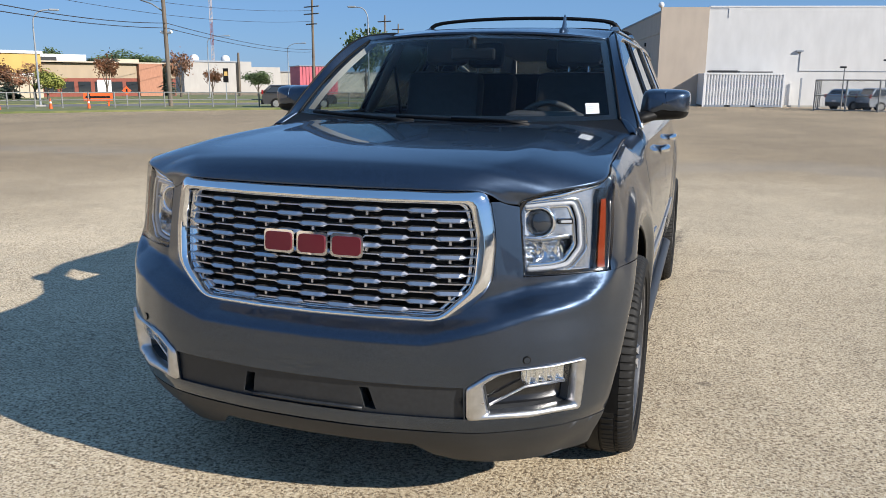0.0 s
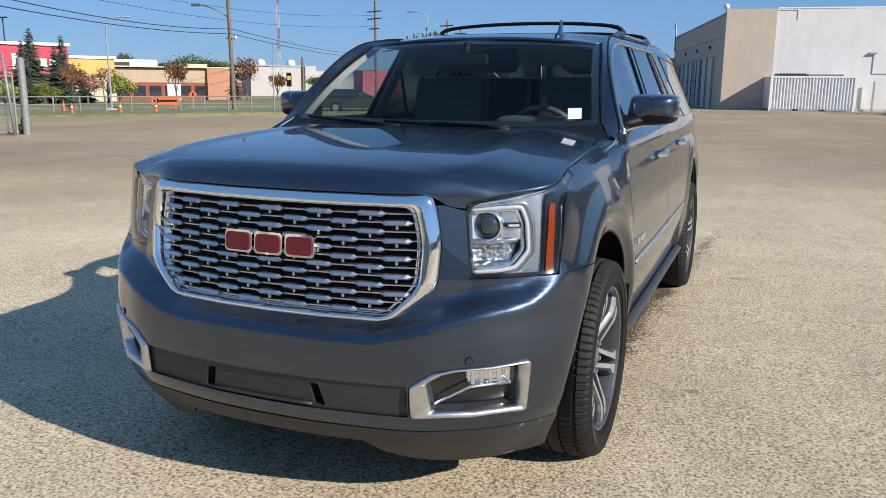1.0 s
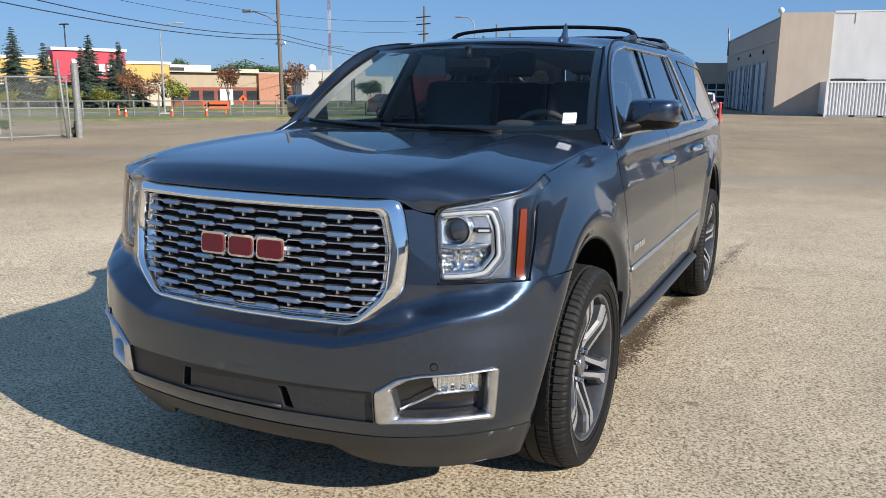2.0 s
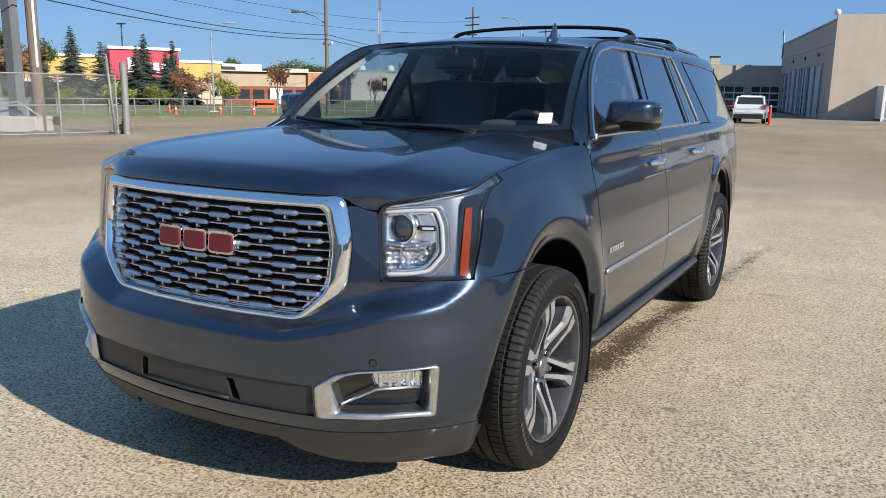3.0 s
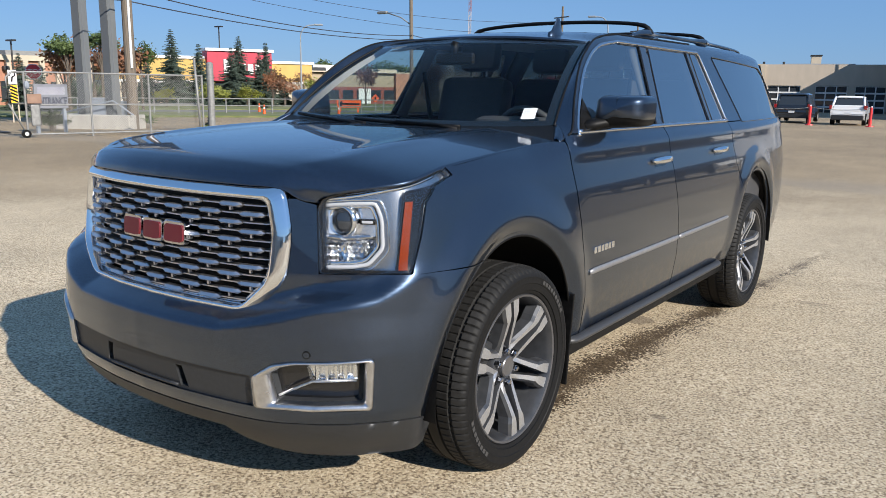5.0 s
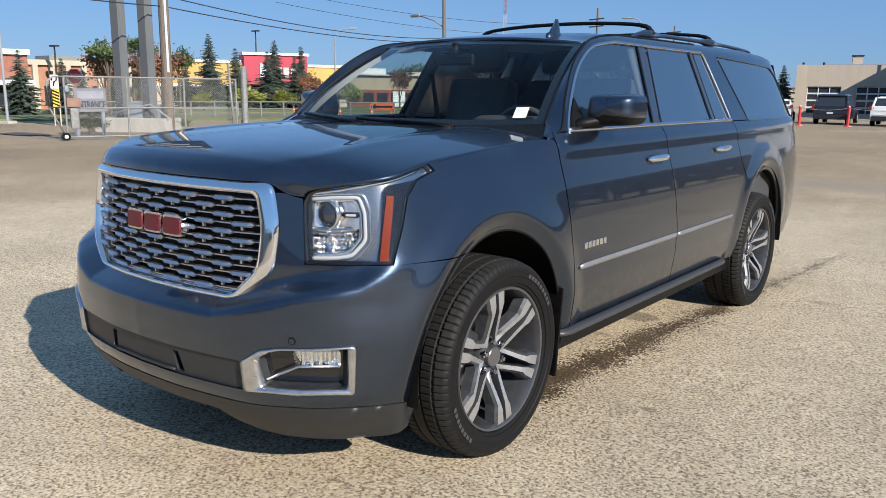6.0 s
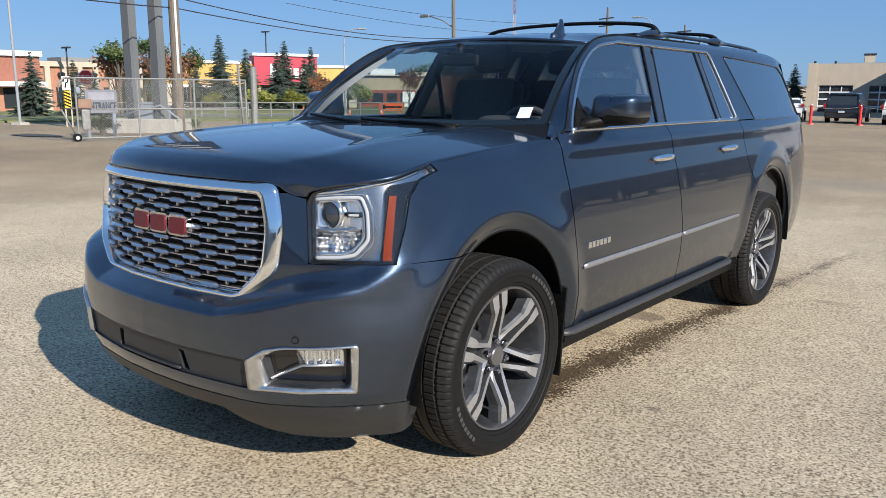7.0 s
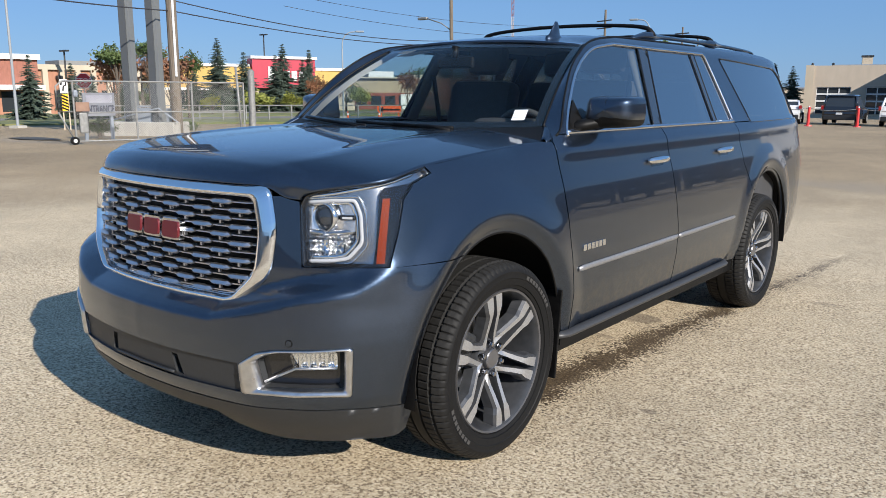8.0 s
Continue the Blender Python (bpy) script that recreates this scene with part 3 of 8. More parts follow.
windscreen = grid_part("windscreen", windscreen_at, np.linspace(-1, 1, 41), np.linspace(0, 1, 21), GLASS_CLEAR, suv, "clear laminated windscreen")
windscreen.visible_shadow = False
for name, us, vs in (("windscreen_border", np.linspace(0.94, 1, 5), np.linspace(0, 1, 21)), ("windscreen_border", np.linspace(-1, -0.94, 5), np.linspace(0, 1, 21)), ("windscreen_border", np.linspace(-0.94, 0.94, 41), np.linspace(0.93, 1, 3)), ("windscreen_border", np.linspace(-0.94, 0.94, 41), np.linspace(0, 0.06, 3))):
    grid_part(name, lambda a, q: tuple(np.array(windscreen_at(a, q)) + (0, 0.004, -0.004)), us, vs, GLOSS_BLACK, suv)
A_EDGE = [np.array(skin(s_y(y), z)) for y, z in ((1.47, 1.262), (1.54, 1.286), (1.585, 1.325), (1.69, 1.442), (1.865, 1.593), (2.085, 1.702), (2.33, 1.742), (2.5, 1.755))]
A_EDGE = spline(A_EDGE, 0.02)
ROOF_MID = spline([(0, 2.00, 1.728), (0, 2.2, 1.758), (0, 2.6, 1.786), (0, 3.3, 1.797), (0, 4.2, 1.787), (0, 5.0, 1.745), (0, 5.35, 1.69)], 0.03)


def roof_edge(y):
    e = skin(s_y(y), 1.755)
    k = 1 - ease(2.10, 2.55, y)
    z = 1.755 - 0.057 * k - 0.08 * ease(4.6, 5.4, y)
    return np.array((e[0] * (1 - k) + 0.668 * k, y + 0.10 * k, z))


def roof_at(a, q):
    b = abs(a)
    c = along(ROOF_MID, q)
    e = roof_edge(c[1] if c[1] > 2.05 else 2.05)
    y = c[1] + (0.135 * b**2.6) * (1 - ease(2.0, 2.6, c[1]))
    return (math.copysign(e[0] * b, a) if a else 0.0, y, c[2] + (e[2] - c[2]) * b**2.6)


grid_part("roof", roof_at, np.linspace(-1, 1, 51), np.linspace(0, 1, 70), PAINT, suv, thick=0.012)
for sign in (1, -1):
    WS_SIDE = [np.array(windscreen_at(1, q)) for q in np.linspace(0, 1, 30)] + [np.array(roof_at(1, q)) for q in np.linspace(0.0, 0.16, 10)]

    def pillar_at(u, v):
        a, b = along(WS_SIDE, v), along(A_EDGE, v)
        p = a + (b - a) * u
        p = p + np.array((0.30, -0.25, 0.25)) * 0.04 * u * (1 - u)
        return (sign * p[0], p[1], p[2])
    grid_part("front_pillar", pillar_at, np.linspace(0, 1, 9), np.linspace(0, 1, 40), PAINT, suv, flip=sign < 0)
    seam = [Vector(p) for p in A_EDGE[2:]] + [Vector(skin(s_y(y), 1.755)) for y in (2.7, 2.9, 3.1, 3.3, 3.5, 3.6)]
    tube("door_seam", [(sign * (p.x + 0.001), p.y, p.z) for p in seam], 0.005, BLACK, suv)
    # panel between the hood's corner, the fender and the pillar's foot
    foot = [Vector(skin(s_y(1.435), 1.250)), Vector(A_EDGE[0]) + Vector((0.002, 0.01, 0.003)), Vector(windscreen_at(1, 0.02)), Vector(hood_at(0.955, 1.0)) + Vector((0, 0.004, -0.002))]

    def foot_at(u, v):
        p = foot[0].lerp(foot[1], u).lerp(foot[3].lerp(foot[2], u), v) + Vector((0.3, 0, 1)) * 0.012 * 4 * v * (1 - v)
        return (sign * p.x, p.y, p.z)
    grid_part("pillar_foot", foot_at, np.linspace(0, 1, 6), np.linspace(0, 1, 7), PAINT, suv, thick=0.004, flip=sign < 0)
    tube("windscreen_seal", [(sign * p[0], p[1], p[2]) for p in WS_SIDE[:30]], 0.006, BLACK, suv)



# ---- the car's fittings ----
def ring(name, loops, outs, material, parent, label="", mirror=False, face=skin):
    """A band through loops of equal length in the skin's coordinates, each at its own height above the skin."""
    n = len(loops[0])
    verts = [face(s, z, o) for loop, o in zip(loops, outs) for s, z in loop]
    if mirror:
        verts = [(-x, y, z) for x, y, z in verts]
    faces = [(j * n + i, j * n + (i + 1) % n, (j + 1) * n + (i + 1) % n, (j + 1) * n + i) for j in range(len(loops) - 1) for i in range(n)]
    if mirror:
        faces = [f[::-1] for f in faces]
    ob = mesh_object(name, verts, faces, material, parent, True, label)
    return ob


def between(a, b, u):
    return [(p[0] + (q[0] - p[0]) * u, p[1] + (q[1] - p[1]) * u) for p, q in zip(a, b)]


def fine(loop, k=3):
    """More points on each edge of a loop."""
    n = len(loop)
    return [tuple(np.array(loop[i]) + (np.array(loop[(i + 1) % n]) - np.array(loop[i])) * j / k) for i in range(n) for j in range(k)]


# grille
grille = new("grille")
grille.parent = suv


def grille_skin(s, z, out=0.0):
    """The grille's face: as the skin above the bumper's shelf, and straight down from there."""
    x, y, _ = skin(s, max(z, 0.80), out)
    return (x, y, z)


go, gi = fine(GRILLE_OUT, 4), fine(GRILLE_IN, 4)
ring("grille_frame", [go, between(go, gi, 0.04), between(go, gi, 0.22), between(go, gi, 0.55), between(go, gi, 0.85), between(go, gi, 0.95), gi, gi], [-0.02, 0.004, 0.011, 0.017, 0.019, 0.014, -0.004, -0.045], CHROME, grille, "bright chrome grille surround", face=grille_skin)
inner = between(gi, [(0, 0.93)] * len(gi), 0.035)
ring("grille_inner_frame", [between(gi, inner, 0.2), between(gi, inner, 0.5), inner, inner], [-0.030, -0.016, -0.018, -0.05], CHROME, grille, face=grille_skin)
sheet("grille_backing", between(GRILLE_IN, [(0, 0.93)] * len(GRILLE_IN), -0.02), lambda s, z: grille_skin(s, z, -0.06), BLACK, grille, step=0.05, thick=0)
DARK_CHROME = shader("dark_chrome", (0.54, 0.54, 0.56), 0.38, 1.0)


def grille_reach(z):
    """Half the grille's inner width at a height, along the skin."""
    return float(np.interp(z, [0.752, 0.845, 0.99, 1.09], [s_at(0.430, 0.752), s_at(0.530, 0.852), s_at(0.537, 0.99), s_at(0.512, 1.09)])) - 0.008


def bar_along(z, s0, s1, out, r, depth):
    """Verts and faces of a slim bar with a wedge section along the skin at a height."""
    ss = np.linspace(s0, s1, max(2, int((s1 - s0) / 0.03)))
    verts, faces = [], []
    for s in ss:
        verts += [grille_skin(s, z + r, out - depth), grille_skin(s, z + r * 0.5, out), grille_skin(s, z - r * 0.5, out), grille_skin(s, z - r, out - depth)]
    for i in range(len(ss) - 1):
        for k in range(4):
            faces.append((i * 4 + k, i * 4 + (k + 1) % 4, i * 4 + 4 + (k + 1) % 4, i * 4 + 4 + k))
    faces += [(0, 1, 2, 3)[::-1], tuple(len(verts) - 4 + k for k in range(4))]
    return verts, faces


tab_bm = bmesh.new()
prof = [(-0.053, 0.0), (-0.038, 0.0088), (0.038, 0.0088), (0.053, 0.0), (0.038, -0.0088), (-0.038, -0.0088)]
lay = [[tab_bm.verts.new((x * k, y + tilt * z, z * k)) for x, z in prof] for k, y, tilt in ((1.0, 0.012, 0.0), (1.0, -0.001, 0.05), (0.86, -0.005, 0.0))]
for a, b in zip(lay, lay[1:]):
    for i in range(6):
        tab_bm.faces.new((a[i], a[(i + 1) % 6], b[(i + 1) % 6], b[i]))
ridge = [tab_bm.verts.new((x, -0.0115, -0.003)) for x in (-0.028, 0.028)]
e = lay[2]
for f in ((e[0], e[1], ridge[0]), (e[1], e[2], ridge[1], ridge[0]), (e[2], e[3], ridge[1]), (e[3], e[4], ridge[1]), (e[4], e[5], ridge[0], ridge[1]), (e[5], e[0], ridge[0])):
    tab_bm.faces.new(f)
bmesh.ops.recalc_face_normals(tab_bm, faces=tab_bm.faces)
TAB = bpy.data.meshes.new("tab")
tab_bm.to_mesh(TAB)
tab_bm.free()
TAB.materials.append(DARK_CHROME)
link_bm = bmesh.new()
box(link_bm, -0.004, 0.004, -0.003, 0.008, -0.020, -0.006)
LINK = bpy.data.meshes.new("link")
link_bm.to_mesh(LINK)
link_bm.free()
LINK.materials.append(DARK_CHROME)
for k in range(12):
    z = 1.083 - 0.0289 * k
    w = grille_reach(z)
    v, f = bar_along(z, -w, w, -0.010, 0.0042, 0.02)
    mesh_object("grille_bar", v, f, DARK_CHROME, grille, False)
    i0 = int(w / 0.19) + 1
    for i in range(-i0, i0 + 1):
        s = 0.19 * (i + 0.5 * (k % 2))
        if abs(s) < w - 0.03:
            p, q = Vector(grille_skin(s, z, -0.004)), Vector(grille_skin(s + 0.02, z, -0.004))
            turn = math.degrees(math.atan2(q.y - p.y, q.x - p.x))
            for me, nm in ((TAB, "grille_tab"), (LINK, "grille_link")):
                if nm == "grille_link" and k == 11:
                    continue
                o = new(nm, me)
                o.parent = grille
                o.matrix_basis = pose(*p, 0, 0, turn)
# badge of three plain red blocks with bright rims
for a in (-0.126, 0.0, 0.126):
    for r, out, mat, nm in ((0.0, 0.014, CHROME, "badge_rim"), (0.008, 0.019, LETTER_RED, "badge_block")):
        loop = rounded([(a - 0.058 + r, 0.927 + r), (a + 0.058 - r, 0.927 + r), (a + 0.058 - r, 1.003 - r), (a - 0.058 + r, 1.003 - r)], 0.016)
        sheet(nm, loop, lambda s, z: skin(s, z, out), mat, grille, step=0.03, thick=0.022 if r == 0 else 0.006, label="plain red badge block" if r else "")

# lower grille
low = sheet("lower_grille", LOW_GRILLE, lambda s, z: skin(s, z, -0.010), TRIM, suv, holes=[hole_x(h) for h in (((0.190, 0.522), (0.222, 0.522), (0.245, 0.447), (0.205, 0.447)), ((-0.245, 0.447), (-0.205, 0.447), (-0.190, 0.522), (-0.222, 0.522)))], step=0.04, thick=0.05)
sheet("vent_backing", hole_x(((-0.3, 0.53), (0.3, 0.53), (0.3, 0.44), (-0.3, 0.44))), lambda s, z: skin(s, z, -0.075), BLACK, low, step=0.1, thick=0)
tube("vent_ledge", [skin(s, 0.449, -0.004) for s in np.linspace(-0.2, 0.2, 9)], 0.006, TRIM, low)
for sgn in (1, -1):
    s0 = s_x(0.705)
    p, q = Vector(skin(sgn * s0, 0.632, -0.004)), Vector(skin(sgn * s0, 0.632, 0.0035))
    bm = bmesh.new()
    rod(bm, p, q, 0.0105, 0.0100, 20)
    sensor = part("parking_sensor", bm, PAINT, suv, "round painted parking sensor")
    way = (q - p).normalized()
    side, up = way.orthogonal().normalized(), way.cross(way.orthogonal().normalized())
    tube("sensor_ring", [q - way * 0.002 + (side * math.cos(a) + up * math.sin(a)) * 0.0118 for a in np.linspace(0, math.tau, 20, endpoint=False)], 0.0016, BLACK, sensor, sides=6, up=tuple(way), closed=True)

REFLECT = shader("lamp_reflector", (0.85, 0.86, 0.87), 0.12, 1.0)
LAMP_GREY = shader("lamp_bezel", (0.46, 0.47, 0.49), 0.27, 1.0)
GUIDE = shader("light_guide", (0.40, 0.41, 0.43), 0.22, 0.0, Coat_Weight=1.0)
LAMP_SILVER = shader("lamp_silver", (0.80, 0.81, 0.83), 0.24, 0.9)
BULB_GLASS = shader("projector_glass", (0.02, 0.022, 0.026), 0.02, 0.0, Coat_Weight=1.0)


def disc_part(name, at, way, profile, material, parent, n=24, label=""):
    """A turned part: profile of (height, radius) along way from at."""
    w = Vector(way).normalized()
    side = w.orthogonal().normalized()
    up = w.cross(side)
    verts, faces = [], []
    k = len(profile)
    for i in range(n):
        a = math.tau * i / n
        r = side * math.cos(a) + up * math.sin(a)
        verts += [Vector(at) + w * h + r * q for h, q in profile]
    for i in range(n):
        j = (i + 1) % n
        faces += [(i * k + m, j * k + m, j * k + m + 1, i * k + m + 1) for m in range(k - 1)]
    return mesh_object(name, verts, faces, material, parent, True, label)


def mirrored(p, sgn):
    return (sgn * p[0], p[1], p[2])


for sgn in (1, -1):
    mir = sgn < 0
    headlamp = new("headlamp")
    headlamp.parent = suv
    edge = fine(rounded(LAMP, 0.012, 2), 2)
    mid = (sum(p[0] for p in LAMP) / len(LAMP) - 0.01, 1.01)
    shrink = between(edge, [mid] * len(edge), 0.05)
    ring("lamp_rim", [edge, shrink, between(edge, [mid] * len(edge), 0.07)], [-0.010, -0.012, -0.05], GLOSS_BLACK, headlamp, "black lamp rim", mir)
    ring("lamp_bowl", [between(edge, [mid] * len(edge), 0.06), between(edge, [mid] * len(edge), 0.16)], [-0.035, -0.095], LAMP_GREY, headlamp, "", mir)
    sheet("lamp_back", between(LAMP, [mid] * len(LAMP), 0.10), lambda s, z: skin(s, z, -0.095), LAMP_GREY, headlamp, step=0.04, thick=0, mirror=mir)
    lens = sheet("lamp_lens", between(LAMP, [mid] * len(LAMP), 0.02), lambda s, z: skin(s, z, 0.001), LENS, headlamp, step=0.03, thick=0, mirror=mir, label="clear plastic headlamp lens")
    lens.visible_shadow = False
    S = lambda u: LAMP[0][0] + u * (LAMP[1][0] - LAMP[0][0])

    def lamp_tube(name, pts, r, out, mat, flat=1.0, label=""):
        return tube(name, [mirrored(skin(s, z, out), sgn) for s, z in resample(pts, 0.012, False)], r, mat, headlamp, label, flat=flat, up=(0, -1, 0))
    guide = rounded([(S(0.03), 1.088), (S(0.40), 1.098), (S(0.70), 1.100), (S(0.76), 1.05), (S(0.76), 0.955), (S(0.60), 0.902), (S(0.42), 0.893), (S(0.04), 0.888)], 0.014, 2)
    guide = guide[2:-2]
    lamp_tube("light_guide", guide, 0.0075, -0.034, GUIDE, label="white C-shaped running light")
    lamp_tube("guide_edge", between(guide, [(S(0.38), 1.0)] * len(guide), -0.14), 0.0035, -0.024, REFLECT)
    mask = between(rounded(LAMP, 0.012, 2), [mid] * 33, 0.045)
    sheet("lamp_mask", mask, lambda s, z: skin(s, z, -0.030 - 0.25 * max(0.0, 1.10 - z) * max(0.0, min(1.0, (S(0.9) - s) / 0.1)) * 0.1), LAMP_GREY, headlamp, holes=(guide,), step=0.02, thick=0.02, mirror=mir, label="silver lamp bezel")
    centre = (S(0.34), 1.038)
    ring_hole = [(centre[0] + 0.052 * math.cos(a), centre[1] + 0.052 * math.sin(a)) for a in np.linspace(0, math.tau, 20, endpoint=False)]
    sheet("projector_shroud", rounded([(S(0.05), 0.988), (S(0.05), 1.083), (S(0.70), 1.092), (S(0.705), 0.992)], 0.01), lambda s, z: skin(s, z, -0.056 - 0.014 * math.cos((s - centre[0]) * 26)), LAMP_SILVER, headlamp, holes=(ring_hole,), step=0.014, thick=0.012, mirror=mir, label="silvered projector shroud")
    sheet("main_beam_reflector", rounded([(S(0.06), 0.900), (S(0.06), 0.978), (S(0.70), 0.982), (S(0.70), 0.955), (S(0.56), 0.906)], 0.01), lambda s, z: skin(s, z, -0.070 - 0.010 * abs(math.sin(s * 95)) - 0.006 * math.sin(z * 210)), LAMP_SILVER, headlamp, step=0.006, thick=0, mirror=mir, label="faceted main beam reflector")
    lamp_tube("guide_bezel", between(guide, [(S(0.38), 1.0)] * len(guide), 0.10), 0.008, -0.045, REFLECT)
    # chrome sweep to the tip
    tip = [(S(0.02), 1.108), (S(0.5), 1.125), (S(0.85), 1.145), (LAMP[7][0], 1.152), (s_y(0.58), 1.178)]
    lamp_tube("tip_reflector", tip, 0.007, -0.026, REFLECT)
    # projector
    c = Vector(mirrored(skin(S(0.34), 1.038, -0.072), sgn))
    way = Vector((0.10 * sgn, -1, 0.0))
    disc_part("projector_ring", c, way, [(0.0, 0.054), (0.02, 0.056), (0.032, 0.052), (0.034, 0.046), (0.02, 0.043)], REFLECT, headlamp, label="chrome projector ring")
    disc_part("projector_lens", c, way, [(0.022, 0.042), (0.032, 0.038), (0.040, 0.030), (0.0455, 0.018), (0.047, 0.0)], BULB_GLASS, headlamp, label="glass projector lens")
    # reflector bowls left and right of the projector and the lower main beam
    for u, z, r in ((0.10, 1.035, 0.036), (0.62, 1.06, 0.03)):
        disc_part("reflector_bowl", mirrored(skin(S(u), z, -0.088), sgn), way, [(0.03, r), (0.012, r * 0.8), (0.002, r * 0.4), (0.0, 0.0)], REFLECT, headlamp)
    boxc = skin(S(0.62), 1.040, -0.045)
    boxed("lamp_module", -0.026, 0.026, -0.012, 0.02, -0.009, 0.009, GLOSS_BLACK, headlamp, "", 0.003, pose(*mirrored(boxc, sgn), 0, 0, 30 * sgn))
    boxed("lamp_module_light", -0.018, 0.018, -0.016, -0.010, -0.004, 0.004, GUIDE, headlamp, "", 0.001, pose(*mirrored(boxc, sgn), 0, 0, 30 * sgn))
    lamp_tube("lamp_shelf", [(S(0.03), 0.987), (S(0.30), 0.982), (S(0.68), 0.990)], 0.011, -0.052, LAMP_GREY, 0.8)
    for u, z, r in ((0.27, 0.937, 0.048), (0.54, 0.940, 0.042)):
        disc_part("main_beam_bowl", mirrored(skin(S(u), z, -0.09), sgn), way, [(0.04, r * 1.1), (0.02, r * 0.9), (0.006, r * 0.5), (0.012, r * 0.22), (0.02, r * 0.2), (0.021, 0.0)], REFLECT, headlamp)
    amber = [(S(1.035), 1.108), (S(1.0), 1.05), (S(0.952), 0.96), (S(0.920), 0.889)]
    strip = [(s - 0.015, z) for s, z in amber] + [(s + 0.015, z) for s, z in amber[::-1]]
    sheet("amber_reflector", strip, lambda s, z: skin(s, z, -0.008), AMBER, headlamp, step=0.006, thick=0.006, mirror=mir, label="amber side reflector")
    dark = [(S(0.845), 0.884), (S(0.885), 0.94), (S(0.935), 1.06), (S(0.965), 1.122), (S(1.01), 1.142), (LAMP[4][0] + 0.01, 1.153), (LAMP[3][0] - 0.004, 1.10), (LAMP[2][0] - 0.004, 1.0), (LAMP[1][0] - 0.004, 0.884)]
    sheet("amber_surround", dark, lambda s, z: skin(s, z, -0.014), GLOSS_BLACK, headlamp, step=0.010, thick=0.02, mirror=mir)
    foot_line = [(S(0.02), 0.8765), (S(0.02), 0.887), (S(0.5), 0.888), (S(0.98), 0.888), (S(0.98), 0.880)]
    sheet("lamp_skirt", foot_line, lambda s, z: skin(s, z, -0.011), GLOSS_BLACK, headlamp, step=0.010, thick=0.02, mirror=mir)

    # fog lamp
    fog = new("fog_lamp")
    fog.parent = suv
    fo, fi = fine(FOG_OUT, 2), fine(FOG_IN, 2)
    ring("fog_bezel", [fo, between(fo, fi, 0.08), between(fo, fi, 0.4), between(fo, fi, 0.85), fi, fi], [-0.02, 0.008, 0.012, 0.002, -0.006, -0.04], SATIN, fog, "satin chrome fog lamp bezel", mir)
    sheet("fog_recess", FOG_IN, lambda s, z: skin(s, z, -0.058), GLOSS_BLACK, fog, step=0.04, thick=0, mirror=mir)
    ring("fog_wall", [fi, between(fi, [(s_x(0.72), 0.53)] * len(fi), 0.08)], [-0.035, -0.058], TRIM, fog, "", mir)
    lamp_box = rounded([(s_x(0.712), 0.531), (s_x(0.70), 0.588), (s_x(0.832), 0.592), (s_x(0.832), 0.536)], 0.01)
    sheet("fog_reflector", lamp_box, lambda s, z: skin(s, z, -0.045 - 0.012 * math.sin(s * 190)), REFLECT, fog, step=0.008, thick=0, mirror=mir)
    fl = sheet("fog_lens", lamp_box, lambda s, z: skin(s, z, -0.018), LENS, fog, step=0.05, thick=0.03, mirror=mir)
    fl.visible_shadow = False
    tube("fog_trim", [mirrored(skin(s_x(a), z, -0.030), sgn) for a, z in ((0.61, 0.476), (0.66, 0.503), (0.712, 0.531), (0.83, 0.534))], 0.005, SATIN, fog)

# wing mirrors
for sgn in (1, -1):
    wm = new("wing_mirror")
    wm.parent = suv

    def cap_at(u, v):
        """u round the cap, v from the windward face to the glass."""
        a = math.tau * u
        w = v / 14
        k = (1 - (1 - w) ** 4) ** 0.42
        y = 1.775 + 0.17 * w**1.3
        cx, cz = math.cos(a), math.sin(a)
        p = 5.5
        n = (abs(cx) ** p + abs(cz) ** p) ** (-1 / p)
        x = 0.992 + 0.112 * n * cx * k + 0.010 * cz * (cx < 0)
        z = 1.383 + (0.064 - 0.005 * n * cx) * n * cz * k + 0.004 * cx
        return (sgn * x, y + 0.02 * (x - 1.03) / 0.1, z)
    us = np.linspace(0, 1, 65)
    grid_part("mirror_cap", cap_at, us, range(15), PAINT, wm, "painted mirror cap", flip=sgn > 0)

    def low_at(u, v):
        x, y, z = cap_at(u, v)
        return (sgn * (1.03 + (abs(x) - 1.03) * 0.985 - 0.004), y + 0.003, min(z, 1.352) - 0.019 if z < 1.362 else 1.352)
    grid_part("mirror_base", low_at, us, range(15), BLACK, wm, "black lower shell", flip=sgn > 0)
    bm = bmesh.new()
    box(bm, 0.92, 1.09, 1.943, 1.952, 1.335, 1.435, 0.003)
    if sgn < 0:
        bmesh.ops.transform(bm, matrix=Matrix.Diagonal((-1, 1, 1, 1)), verts=bm.verts)
        bmesh.ops.reverse_faces(bm, faces=bm.faces)
    part("mirror_glass", bm, shader("mirror_glass", (0.9, 0.9, 0.9), 0.01, 1.0) if sgn > 0 else CHROME, wm, "silvered mirror glass")
    tube("mirror_arm", [(sgn * 0.86, 1.70, 1.305), (sgn * 0.90, 1.755, 1.316), (sgn * 0.96, 1.835, 1.332), (sgn * 1.03, 1.87, 1.342)], [0.034, 0.040, 0.040, 0.034], BLACK, wm, flat=0.7)

STEP_GREY = put_noise(shader("step_bar_grey", (0.035, 0.035, 0.038), 0.42), 140, (0.028, 0.029, 0.032), (0.044, 0.044, 0.045), rough=(0.34, 0.55))
